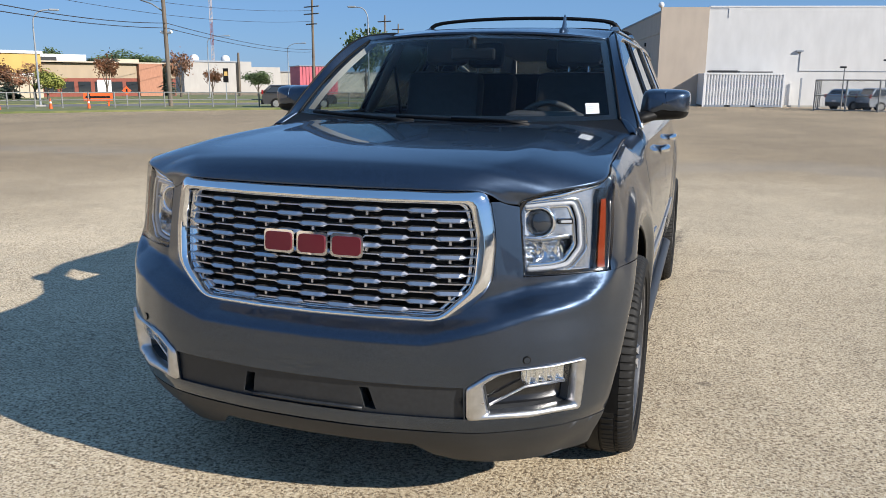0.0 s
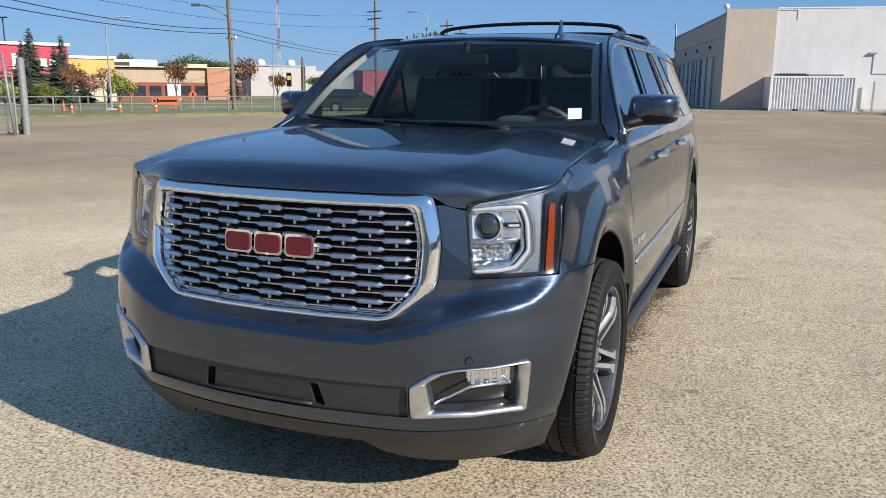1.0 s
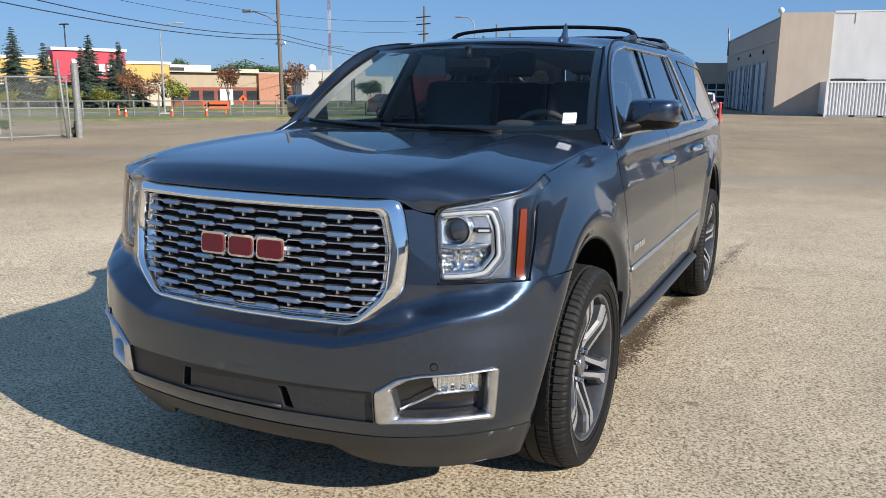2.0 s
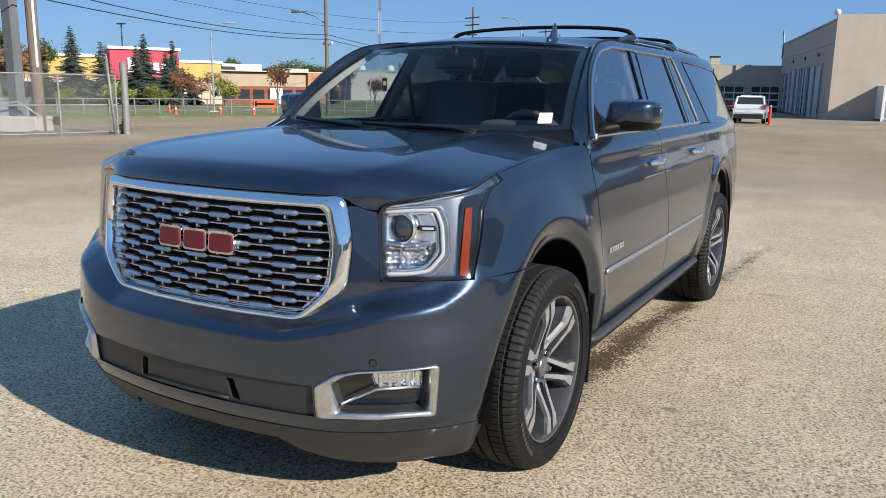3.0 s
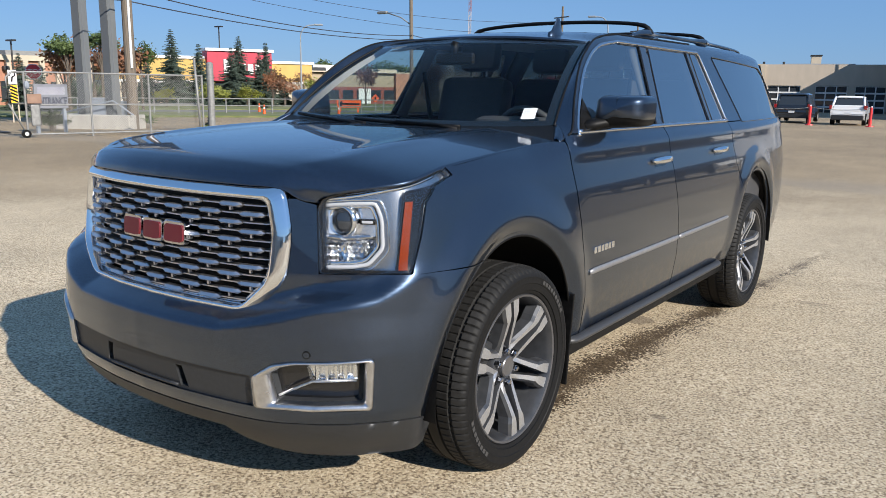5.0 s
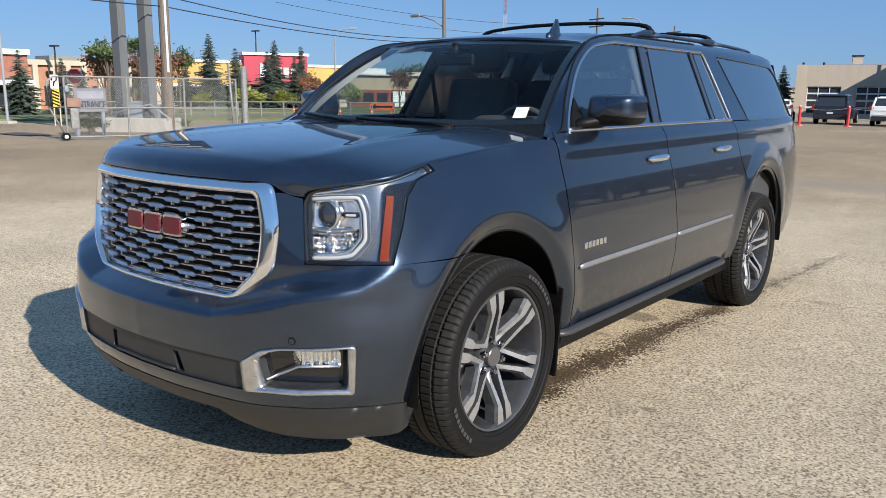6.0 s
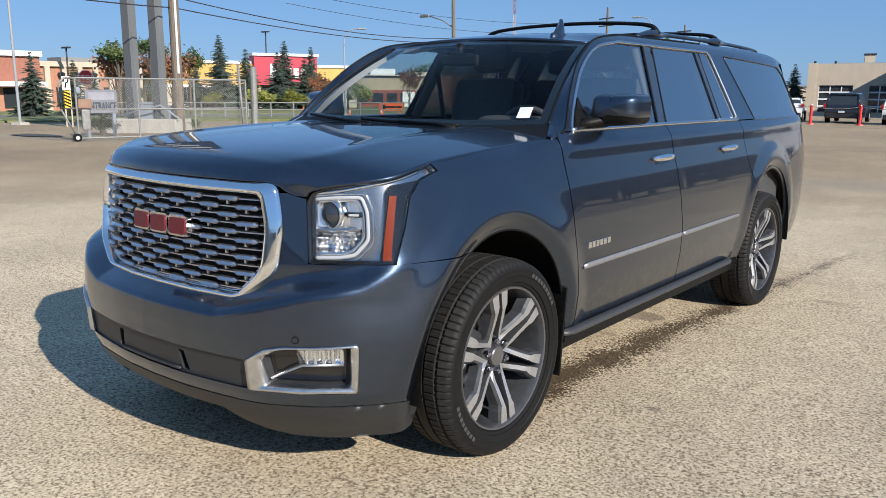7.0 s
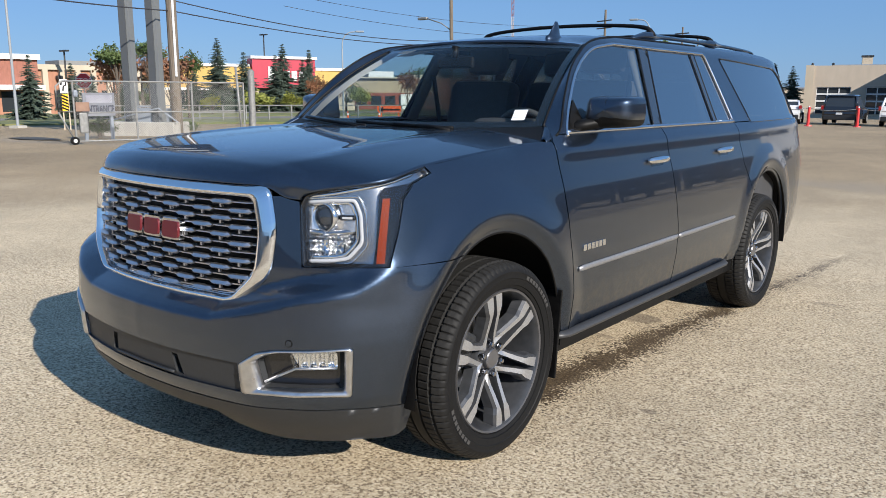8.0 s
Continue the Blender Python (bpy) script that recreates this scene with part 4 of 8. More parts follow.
# door handles, badge bars, running boards, flaps
for sgn in (1, -1):
    mir = sgn < 0
    for y in (2.44, 3.405):
        h = new("door_handle")
        h.parent = suv
        cup = rounded([(s_y(y - 0.085), 1.085), (s_y(y + 0.075), 1.085), (s_y(y + 0.085), 1.135), (s_y(y - 0.075), 1.135)], 0.024)
        sheet("handle_cup", cup, lambda s, z: skin(s, z, 0.0015), GLOSS_BLACK, h, step=0.03, thick=0, mirror=mir)
        tube("handle_grip", [mirrored(on_side(y + d, 1.118 + 0.004 * (1 - (d / 0.11) ** 2), o), sgn) for d, o in ((-0.115, 0.004), (-0.10, 0.022), (-0.06, 0.036), (0, 0.040), (0.06, 0.036), (0.10, 0.022), (0.115, 0.004))], [0.010, 0.015, 0.018, 0.019, 0.018, 0.015, 0.010], CHROME, h, "chrome door handle", flat=0.7, up=(1, 0, 0))
    for k in range(6):
        y0 = 1.635 + k * 0.036
        sheet("badge_bar", [(s_y(y0), 0.757), (s_y(y0 + 0.028), 0.757), (s_y(y0 + 0.028), 0.785), (s_y(y0), 0.785)], lambda s, z: skin(s, z, 0.005), CHROME, suv, step=0.03, thick=0.006, mirror=mir, label="small chrome badge bar")
    board = new("running_board")
    board.parent = suv
    prof = [(0.948, 0.390), (0.953, 0.400), (0.968, 0.404), (0.985, 0.403), (0.997, 0.397), (1.002, 0.389), (0.998, 0.380), (0.978, 0.374), (0.90, 0.372)]

    def board_at(u, v):
        x, z = prof[u]
        y = 1.47 + v * 2.08
        e = min(1.0, min(v, 1 - v) / 0.03)
        return (sgn * (0.88 + (x - 0.88) * (0.75 + 0.25 * e ** 0.5)), y, z)
    grid_part("step_bar", board_at, range(9), [0, 0.004, 0.012, 0.03, 0.5, 0.97, 0.988, 0.996, 1.0], STEP_GREY, board, "dusty grey step edge", flip=sgn < 0)
    x0, x1 = sorted((sgn * 0.88, sgn * 0.949))
    boxed("step_tread", x0, x1, 1.50, 3.53, 0.374, 0.392, BLACK, board, "black step tread", 0.004)
    for k in range(42):
        y = 1.54 + k * 0.047
        boxed("tread_rib", x0 + 0.006, x1 - 0.006, y, y + 0.016, 0.3922, 0.396, BLACK, board)
    for y in (1.75, 2.55, 3.35):
        xa, xb = sorted((sgn * 0.82, sgn * 0.935))
        boxed("step_bracket", xa, xb, y, y + 0.09, 0.352, 0.373, BLACK, board, "", 0.006)
    x0, x1 = sorted((sgn * 0.80, sgn * 0.93))
    boxed("sill", x0, x1, 1.49, 3.79, 0.29, 0.36, BLACK, suv, "", 0.01)
    bm = bmesh.new()
    box(bm, -0.125, 0.128, -0.006, 0.006, -0.16, 0.24, 0.004)
    part("mud_flap", bm, BLACK, suv, "black rubber mud flap").matrix_basis = pose(sgn * 0.862, 1.435, 0.37, -6, 0, 0)

# black inner shell added to keep the panel gaps dark, wheel houses, floor
for mir in (False, True):
    shell = [(s_y(0.62), 0.88), (s_y(0.62), 1.16), (s_y(1.2), 1.20), (s_y(1.6), 1.262), (s_y(5.0), 1.25), (S_END - 0.05, 1.25), (S_END - 0.05, 0.42), (s_y(4.85), 0.36)] + arc_side(4.302, -3, 183, 1.02, 24) + [(s_y(3.7), 0.35), (s_y(1.6), 0.35)] + arc_side(1.0, -3, 112, 1.02, 20)
    sheet("inner_body", shell, lambda s, z: skin(s, z, -0.028), BLACK, suv, step=0.08, thick=0, mirror=mir)
    for mid in (1.0, 4.302):
        verts, faces = [], []
        for i, a in enumerate(np.linspace(-0.12, math.pi + 0.12, 24)):
            for x in (0.52, 0.962):
                verts.append(((-x if mir else x), mid + 0.50 * math.cos(a), 0.405 + 0.535 * math.sin(a)))
        faces = [(2 * i, 2 * i + 1, 2 * i + 3, 2 * i + 2) for i in range(23)]
        faces.append(tuple(range(0, 48, 2)))
        mesh_object("wheel_house", verts, faces, BLACK, suv, True, "black wheel-arch liner")
# plain black boxes added to block light under the floor and in the nose
boxed("floor_pan", -0.80, 0.80, 1.5, 5.5, 0.30, 0.50, BLACK, suv, "", 0.02)
boxed("bay_blocker", -0.50, 0.50, 0.30, 1.45, 0.34, 1.06, BLACK, suv, "", 0.02)
boxed("nose_blocker", -0.46, 0.46, 0.24, 0.34, 0.40, 1.06, BLACK, suv, "", 0.02)
for sgn in (1, -1):
    tube("axle", [(0, 1.0, 0.38), (sgn * 0.8, 1.0, 0.40)], 0.05, BLACK, suv)
    tube("axle", [(0, 4.165, 0.35), (sgn * 0.8, 4.165, 0.366)], 0.07, BLACK, suv)
sheet("tailgate", [(S_END - 0.29, 0.40), (S_END, 0.40), (S_END, 1.26), (S_END - 0.29, 1.26)], skin, PAINT, suv, step=0.1, mirror=False)
sheet("tailgate", [(S_END - 0.29, 0.40), (S_END, 0.40), (S_END, 1.26), (S_END - 0.29, 1.26)], skin, PAINT, suv, step=0.1, mirror=True)
for mir in (False, True):
    sheet("rear_screen", [(S_END - 0.61, 1.275), (S_END, 1.275), (S_END, 1.66), (S_END - 0.61, 1.66)], skin, GLASS_DARK, suv, step=0.1, thick=0, mirror=mir)
    lampo = [(s_y(5.47), 0.86), (s_y(5.55), 0.86), (s_y(5.56), 1.25), (s_y(5.50), 1.25)]
    sheet("tail_lamp", lampo, lambda s, z: skin(s, z, 0.006), shader("tail_red", (0.30, 0.01, 0.012), 0.12, 0.0, Coat_Weight=1.0) if not mir else bpy.data.materials["tail_red"], suv, step=0.05, thick=0.012, mirror=mir, label="red tail lamp")
    # arch lips
    for mid in (1.0, 4.302):
        line = [skin(s, z, -0.004) for s, z in arc_side(mid, -4, 184 if mid > 2 else 178, 0.996, 40)]
        tube("arch_lip", [(-x if mir else x, y, z) for x, y, z in line], 0.006, BLACK, suv)

# cowl and wipers
def cowl_at(u, v):
    b = abs(u)
    e, w = np.array(hood_at(u * 0.985, 1.0)) - (0, 0.03, 0.012), along(WS_LOW, b) * (math.copysign(1, u), 1, 1) + (0, 0.01, 0.004)
    w[0] = math.copysign(abs(w[0]), u)
    return tuple(e + (w - e) * v)


grid_part("cowl", cowl_at, np.linspace(-1, 1, 31), (0, 0.5, 1), BLACK, suv, "black plastic cowl")
for x0, x1 in ((0.42, -0.22), (-0.12, -0.70)):
    pts = []
    for u in np.linspace(0, 1, 10):
        x = x0 + (x1 - x0) * u
        w = along(WS_LOW, min(1, abs(x) / 0.82))
        pts.append((x, w[1] - 0.025 + 0.03 * u, w[2] + 0.003 + 0.016 * u))
    wiper = new("wiper")
    wiper.parent = suv
    tube("wiper_blade", pts, 0.0055, BLACK, wiper, flat=1.5)
    tube("wiper_arm", [(x0 + 0.02, pts[0][1] - 0.05, pts[0][2] - 0.01), (x0 - 0.10, pts[1][1] - 0.04, pts[1][2] + 0.006), tuple(np.array(pts[5]) + (0, -0.010, 0.008))], [0.010, 0.007, 0.0045], BLACK, wiper)
# sticker on the windscreen
WHITE = put_noise(shader("white_paper", (0.8, 0.81, 0.8), 0.6), 20, (0.76, 0.77, 0.76), (0.84, 0.85, 0.84))


def q_on_ws(x, z):
    best = min(((a, q) for a in np.linspace(0.6, 1, 41) for q in np.linspace(0, 0.5, 41)), key=lambda aq: (windscreen_at(*aq)[0] - x) ** 2 + (windscreen_at(*aq)[2] - z) ** 2)
    return best


sa, sq = q_on_ws(0.665, 1.335)
verts = []
for dq in (0, 0.095):
    for da in (0, 0.066):
        p = windscreen_at(sa + da, sq + dq)
        verts.append((p[0], p[1] - 0.003, p[2] + 0.003))
sticker = mesh_object("windscreen_sticker", verts, [(0, 1, 3, 2)], WHITE, suv, False, "white paper sticker with grey print bars")
for k in range(4):
    v2 = []
    for dq in (0.018 + k * 0.019, 0.021 + k * 0.019):
        for da in (0.009, 0.057 - 0.01 * (k % 2)):
            p = windscreen_at(sa + da, sq + dq)
            v2.append((p[0], p[1] - 0.006, p[2] + 0.006))
    mesh_object("print_bar", v2, [(0, 1, 3, 2)], SATIN, sticker, False)

# roof: rails, cross bars, aerial fin
for sgn in (1, -1):
    pts = [(sgn * 0.60, y, z) for y, z in ((2.80, 1.76), (2.86, 1.775), (3.0, 1.785), (3.4, 1.789), (4.2, 1.781), (4.75, 1.762), (4.85, 1.745))]
    line = spline(pts, 0.03)
    tube("roof_rail", line, [0.014 + 0.020 * max(math.exp(-((p[1] - c) / 0.10) ** 2) for c in (3.02, 4.0)) for p in line], PAINT, suv, flat=0.9)
for y, lift in ((3.04, 0.0), (4.0, -0.012)):
    pts = [(-0.625, y, 1.785 + lift), (-0.60, y, 1.822 + lift), (-0.53, y, 1.846 + lift), (-0.3, y, 1.864 + lift), (0, y, 1.870 + lift), (0.3, y, 1.864 + lift), (0.53, y, 1.846 + lift), (0.60, y, 1.822 + lift), (0.625, y, 1.785 + lift)]
    line = spline(pts, 0.05)
    tube("cross_bar", line, [0.016 + 0.004 * ease(0.50, 0.62, abs(p[0])) for p in line], BLACK, suv, "black roof cross bar", flat=0.7)
fin_base = []
for k, (hw, h, y0, y1) in enumerate(((0.027, -0.012, 2.18, 2.34), (0.023, 0.008, 2.185, 2.33), (0.011, 0.017, 2.21, 2.318), (0.007, 0.050, 2.238, 2.308), (0.005, 0.076, 2.258, 2.298), (0.002, 0.086, 2.265, 2.292))):
    fin_base.append([(0.418 + hw * math.cos(a) , (y0 + y1) / 2 - (y1 - y0) / 2 * math.sin(a), 1.745 + h) for a in np.linspace(0, math.tau, 20, endpoint=False)])
verts = [p for loop in fin_base for p in loop]
faces = [(j * 20 + i, j * 20 + (i + 1) % 20, (j + 1) * 20 + (i + 1) % 20, (j + 1) * 20 + i) for j in range(5) for i in range(20)] + [tuple(range(100, 120))]
mesh_object("aerial_fin", verts, faces, PAINT, suv, True, "painted shark-fin aerial")

# ---- cabin ----
def seat(x, y, wide=0.52):
    s = new("seat")
    s.parent = suv
    s.matrix_basis = pose(x, y, 0.67)
    w = wide / 2
    bm = bmesh.new()
    box(bm, -w, w, -0.30, 0.22, 0.10, 0.30, 0.06)
    part("cushion", bm, LEATHER, s, smooth=True)
    bm = bmesh.new()
    box(bm, -w * 0.95, w * 0.95, -0.07, 0.09, 0.0, 0.66, 0.06, pose(0, 0.22, 0.22, -14, 0, 0))
    part("backrest", bm, LEATHER, s, smooth=True)
    bm = bmesh.new()
    box(bm, -0.14, 0.14, -0.05, 0.06, 0.0, 0.19, 0.045, pose(0, 0.385, 0.90, -10, 0, 0))
    part("headrest", bm, LEATHER, s, smooth=True)
    for d in (-0.06, 0.06):
        bm = bmesh.new()
        rod(bm, (d, 0.375, 0.80), (d, 0.392, 0.95), 0.007)
        part("headrest_post", bm, CHROME, s)
    return s


for x, y in ((0.42, 2.42), (-0.42, 2.42), (0.42, 3.35), (-0.42, 3.35)):
    seat(x, y)
seat(0.0, 4.25, 1.2)
bm = bmesh.new()
box(bm, -0.76, 0.76, 1.60, 1.98, 0.95, 1.27, 0.05)
box(bm, 0.20, 0.60, 1.80, 2.0, 1.12, 1.33, 0.045)
part("dashboard", bm, DASH, suv, "dark dashboard", smooth=True)
boxed("dash_shelf", -0.78, 0.78, 1.47, 1.72, 1.20, 1.262, DASH, suv, "", 0.02)
wheel_pts = [(0.40 + 0.185 * math.cos(a), 2.06 - 0.07 * math.sin(a), 1.20 + 0.17 * math.sin(a)) for a in np.linspace(0, math.tau, 28, endpoint=False)]
steering = new("steering_wheel")
steering.parent = suv
tube("wheel_rim", wheel_pts, 0.016, LEATHER, steering, closed=True)
boxed("wheel_boss", 0.32, 0.48, 2.04, 2.09, 1.14, 1.25, LEATHER, steering, "", 0.02)
boxed("steering_column", 0.36, 0.44, 1.85, 2.06, 1.12, 1.2, DASH, steering, "", 0.02)
for a in (0.0, math.pi, -math.pi / 2):
    tube("wheel_spoke", [(0.40 + 0.06 * math.cos(a), 2.06 - 0.02 * math.sin(a), 1.20 + 0.05 * math.sin(a)), (0.40 + 0.18 * math.cos(a), 2.06 - 0.07 * math.sin(a), 1.20 + 0.165 * math.sin(a))], 0.014, DASH, steering)
boxed("rear_view_mirror", -0.12, 0.12, 1.93, 1.96, 1.585, 1.645, BLACK, suv, "", 0.012)
tube("mirror_stalk", [(0, 1.935, 1.64), (0, 1.945, 1.70)], 0.02, BLACK, suv)
grid_part("headliner", lambda a, q: (roof_at(a * 0.93, q)[0], roof_at(a * 0.93, q)[1] + 0.03, roof_at(a * 0.93, q)[2] - 0.035), np.linspace(-1, 1, 15), np.linspace(0.0, 1, 24), GREY_LINING, suv, "pale grey headliner", flip=True)
for sgn in (1, -1):
    def inner_pillar(u, v):
        a, b = np.array(windscreen_at(1, v * 0.97)), along(A_EDGE, 0.04 + v * 0.74)
        p = a + (b - a) * (u * 1.2 - 0.12) + np.array((-0.03, 0.045, -0.02))
        return (sgn * p[0], p[1], p[2])
    grid_part("pillar_lining", inner_pillar, np.linspace(0, 1, 5), np.linspace(0, 1, 14), GREY_LINING, suv, "", flip=sgn > 0)
    verts = []
    for y in np.linspace(1.62, 5.3, 24):
        for z in (0.5, 0.85, 1.10, 1.262):
            p = skin(s_y(y), z, -0.07 if z < 1.2 else -0.045)
            verts.append((sgn * p[0], p[1], p[2]))
    fs = [(i * 4 + k, i * 4 + k + 1, i * 4 + 5 + k, i * 4 + 4 + k) for i in range(23) for k in range(3)]
    mesh_object("door_lining", verts, fs, DASH, suv, True)
    for y, y2 in ((2.56, 2.64), (3.32, 3.42), (3.60, 3.95)):
        deep = -0.045 if y < 3.5 else -0.10
        pts = [skin(s_y(y), 1.28, deep), skin(s_y(y2 if y2 < 3.5 else 3.70), 1.70, deep)]
        tube("pillar_cover", [(sgn * p[0], p[1], p[2]) for p in pts], 0.05 if y < 3.5 else 0.10, PILLAR_LINING if y < 3.5 else BLACK, suv, flat=0.4, up=(1, 0, 0))
    # belts
    tube("seat_belt", [(sgn * 0.70, 2.60, 1.56), (sgn * 0.66, 2.63, 1.2), (sgn * 0.66, 2.63, 0.9)], 0.024, BLACK, suv, flat=0.15, up=(1, 0, 0))


# ---- wheels ----
def lathe(profile, n=64, wobble=None):
    """A ring of verts and faces from (x, radius) pairs, turned about the x axis."""
    verts, faces = [], []
    k = len(profile)
    for i in range(n):
        a = math.tau * i / n
        verts += [(x, (r + (wobble(i, x, r) if wobble else 0)) * math.cos(a), (r + (wobble(i, x, r) if wobble else 0)) * math.sin(a)) for x, r in profile]
    for i in range(n):
        j = (i + 1) % n
        faces += [(i * k + m, j * k + m, j * k + m + 1, i * k + m + 1) for m in range(k - 1)]
    return verts, faces


def spoke_mesh(side):
    """One leg of a twin spoke, pointing up along z, outer face towards +x: grey flanks, bright machined face."""
    knots = [(0.060, 0.0340 * side, 0.0080, 0.070), (0.105, 0.0300 * side, 0.0086, 0.082), (0.15, 0.0262 * side, 0.0092, 0.097), (0.200, 0.0238 * side, 0.0104, 0.113), (0.224, 0.0268 * side, 0.0172, 0.1165), (0.284, 0.0305 * side, 0.0212, 0.1165)]
    verts, faces, mats = [], [], []
    for r, y, hw, x in knots:
        a, b = (0.003, 0.015) if side > 0 else (0.015, 0.003)
        row = [(x - 0.055, y - hw - a), (x - 0.012, y - hw - a * 0.6), (x, y - hw), (x, y + hw), (x - 0.012, y + hw + b * 0.6), (x - 0.055, y + hw + b)]
        # the inner ends are mitred against the next pair's leg
        verts += [(px, py, abs(py) * 1.732 if r < 0.09 else r) for px, py in row]
    for i in range(len(knots) - 1):
        for k in range(5):
            faces.append((i * 6 + k, i * 6 + k + 1, i * 6 + 7 + k, i * 6 + 6 + k))
            mats.append(1 if k == 2 else 0)
    me = bpy.data.meshes.new("spoke")
    me.from_pydata(verts, [], faces)
    me.materials.append(ALLOY_GREY)
    me.materials.append(MACHINED)
    me.polygons.foreach_set("material_index", mats)
    bm = bmesh.new()
    bm.from_mesh(me)
    bmesh.ops.recalc_face_normals(bm, faces=bm.faces)
    bm.to_mesh(me)
    bm.free()
    return me


TREAD = [(-0.122, 0.33), (-0.125, 0.36), (-0.121, 0.380), (-0.112, 0.391), (-0.094, 0.4005), (-0.092, 0.395), (-0.080, 0.395), (-0.078, 0.404)]
for gx in (-0.028, 0.028):
    TREAD += [(gx - 0.006, 0.405), (gx - 0.005, 0.396), (gx + 0.005, 0.396), (gx + 0.006, 0.405)]
TREAD += [(0.078, 0.404), (0.080, 0.395), (0.092, 0.395), (0.094, 0.4015), (0.122, 0.394), (0.133, 0.386), (0.140, 0.376), (0.1435, 0.364), (0.1425, 0.362), (0.1435, 0.340), (0.1405, 0.337), (0.136, 0.312), (0.131, 0.3105), (0.127, 0.299), (0.112, 0.290)]


def tread_step(i, x, r):
    if r > 0.383 and abs(x) > 0.09:
        return -0.0065 if i % 6 == 0 else 0.0
    if r > 0.4 and abs(x) > 0.03:
        return -0.005 if (i + 3) % 6 == 0 else 0.0
    return 0.0


def shared(verts, faces, name, material):
    me = bpy.data.meshes.new(name)
    me.from_pydata(verts, [], faces)
    me.materials.append(material)
    me.polygons.foreach_set("use_smooth", [True] * len(me.polygons))
    me.set_sharp_from_angle(angle=radians(32))
    return me


def tyre_rubber():
    """Clean dark sidewalls and a tread greyed by road dust."""
    m = put_noise(shader("tyre_tread_rubber", (0.02, 0.02, 0.02), 0.7, Specular_IOR_Level=0.25), 60, (0.60, 0.58, 0.55), (1.0, 1.0, 1.0), bump=0.12, far=0.002, rough=(0.5, 0.8))
    t = m.node_tree
    b = t.nodes["Principled BSDF"]
    grain = b.inputs["Base Color"].links[0].from_socket
    sep = t.nodes.new("ShaderNodeSeparateXYZ")
    t.links.new(t.nodes.new("ShaderNodeTexCoord").outputs["Object"], sep.inputs[0])
    r = t.nodes.new("ShaderNodeVectorMath")
    r.operation = "LENGTH"
    flat = t.nodes.new("ShaderNodeCombineXYZ")
    t.links.new(sep.outputs["Y"], flat.inputs["Y"])
    t.links.new(sep.outputs["Z"], flat.inputs["Z"])
    t.links.new(flat.outputs[0], r.inputs[0])
    ramp = t.nodes.new("ShaderNodeValToRGB")
    mr = t.nodes.new("ShaderNodeMapRange")
    mr.inputs["From Min"].default_value, mr.inputs["From Max"].default_value = 0.362, 0.402
    t.links.new(r.outputs["Value"], mr.inputs["Value"])
    t.links.new(mr.outputs["Result"], ramp.inputs["Fac"])
    ramp.color_ramp.elements[0].color, ramp.color_ramp.elements[1].color = (0.0048, 0.0048, 0.0051, 1), (0.021, 0.0205, 0.0198, 1)
    ramp.color_ramp.elements[0].position, ramp.color_ramp.elements[1].position = 0.25, 0.9
    mul = t.nodes.new("ShaderNodeMixRGB")
    mul.blend_type = "MULTIPLY"
    mul.inputs["Fac"].default_value = 1.0
    t.links.new(ramp.outputs["Color"], mul.inputs["Color1"])
    t.links.new(grain, mul.inputs["Color2"])
    t.links.new(mul.outputs["Color"], b.inputs["Base Color"])
    return m


TYRE_MESH = shared(*lathe([(-0.10, 0.288), (-0.12, 0.305)] + TREAD, 504, tread_step), "tyre", tyre_rubber())
RIM_MESH = shared(*lathe([(0.108, 0.2905), (0.122, 0.2945), (0.127, 0.2915), (0.1245, 0.284), (0.116, 0.280), (0.09, 0.275), (0.02, 0.264), (-0.09, 0.262), (-0.11, 0.288)], 96), "rim", ALLOY_GREY)
LIP_MESH = shared(*lathe([(0.1215, 0.2950), (0.1275, 0.2917), (0.1249, 0.2838)], 96), "rim_edge", shader("rim_edge_grey", (0.16, 0.16, 0.17), 0.35, 0.8))
HUB_MESH = shared(*lathe([(0.0, 0.088), (0.050, 0.085), (0.064, 0.078), (0.067, 0.066), (0.066, 0.046), (0.062, 0.044), (0.062, 0.0)], 48), "hub", ALLOY_GREY)
CAP_MESH = shared(*lathe([(0.060, 0.0425), (0.082, 0.0415), (0.086, 0.038), (0.084, 0.034), (0.084, 0.031), (0.087, 0.0)], 40), "hub_cap", shader("cap_grey", (0.20, 0.20, 0.21), 0.3, 0.8))
NUT_MESH = shared(*lathe([(0.06, 0.0135), (0.084, 0.013), (0.091, 0.009), (0.092, 0.0)], 6), "lug_nut", shader("nut_chrome", (0.45, 0.45, 0.47), 0.2, 1.0))
DISC_MESH = shared(*lathe([(-0.01, 0.10), (0.02, 0.10), (0.02, 0.17), (-0.005, 0.17), (-0.005, 0.10)], 48), "brake_disc", SATIN)
SPOKES = [spoke_mesh(1), spoke_mesh(-1)]
# black plate added behind the spokes, for the shade inside the wheel
SHADE_PLATE = shared(*lathe([(-0.03, 0.27), (-0.03, 0.0)], 48), "wheel_shadow_plate", BLACK)


MARK_GREY = shader("sidewall_dust", (0.038, 0.037, 0.036), 0.7)


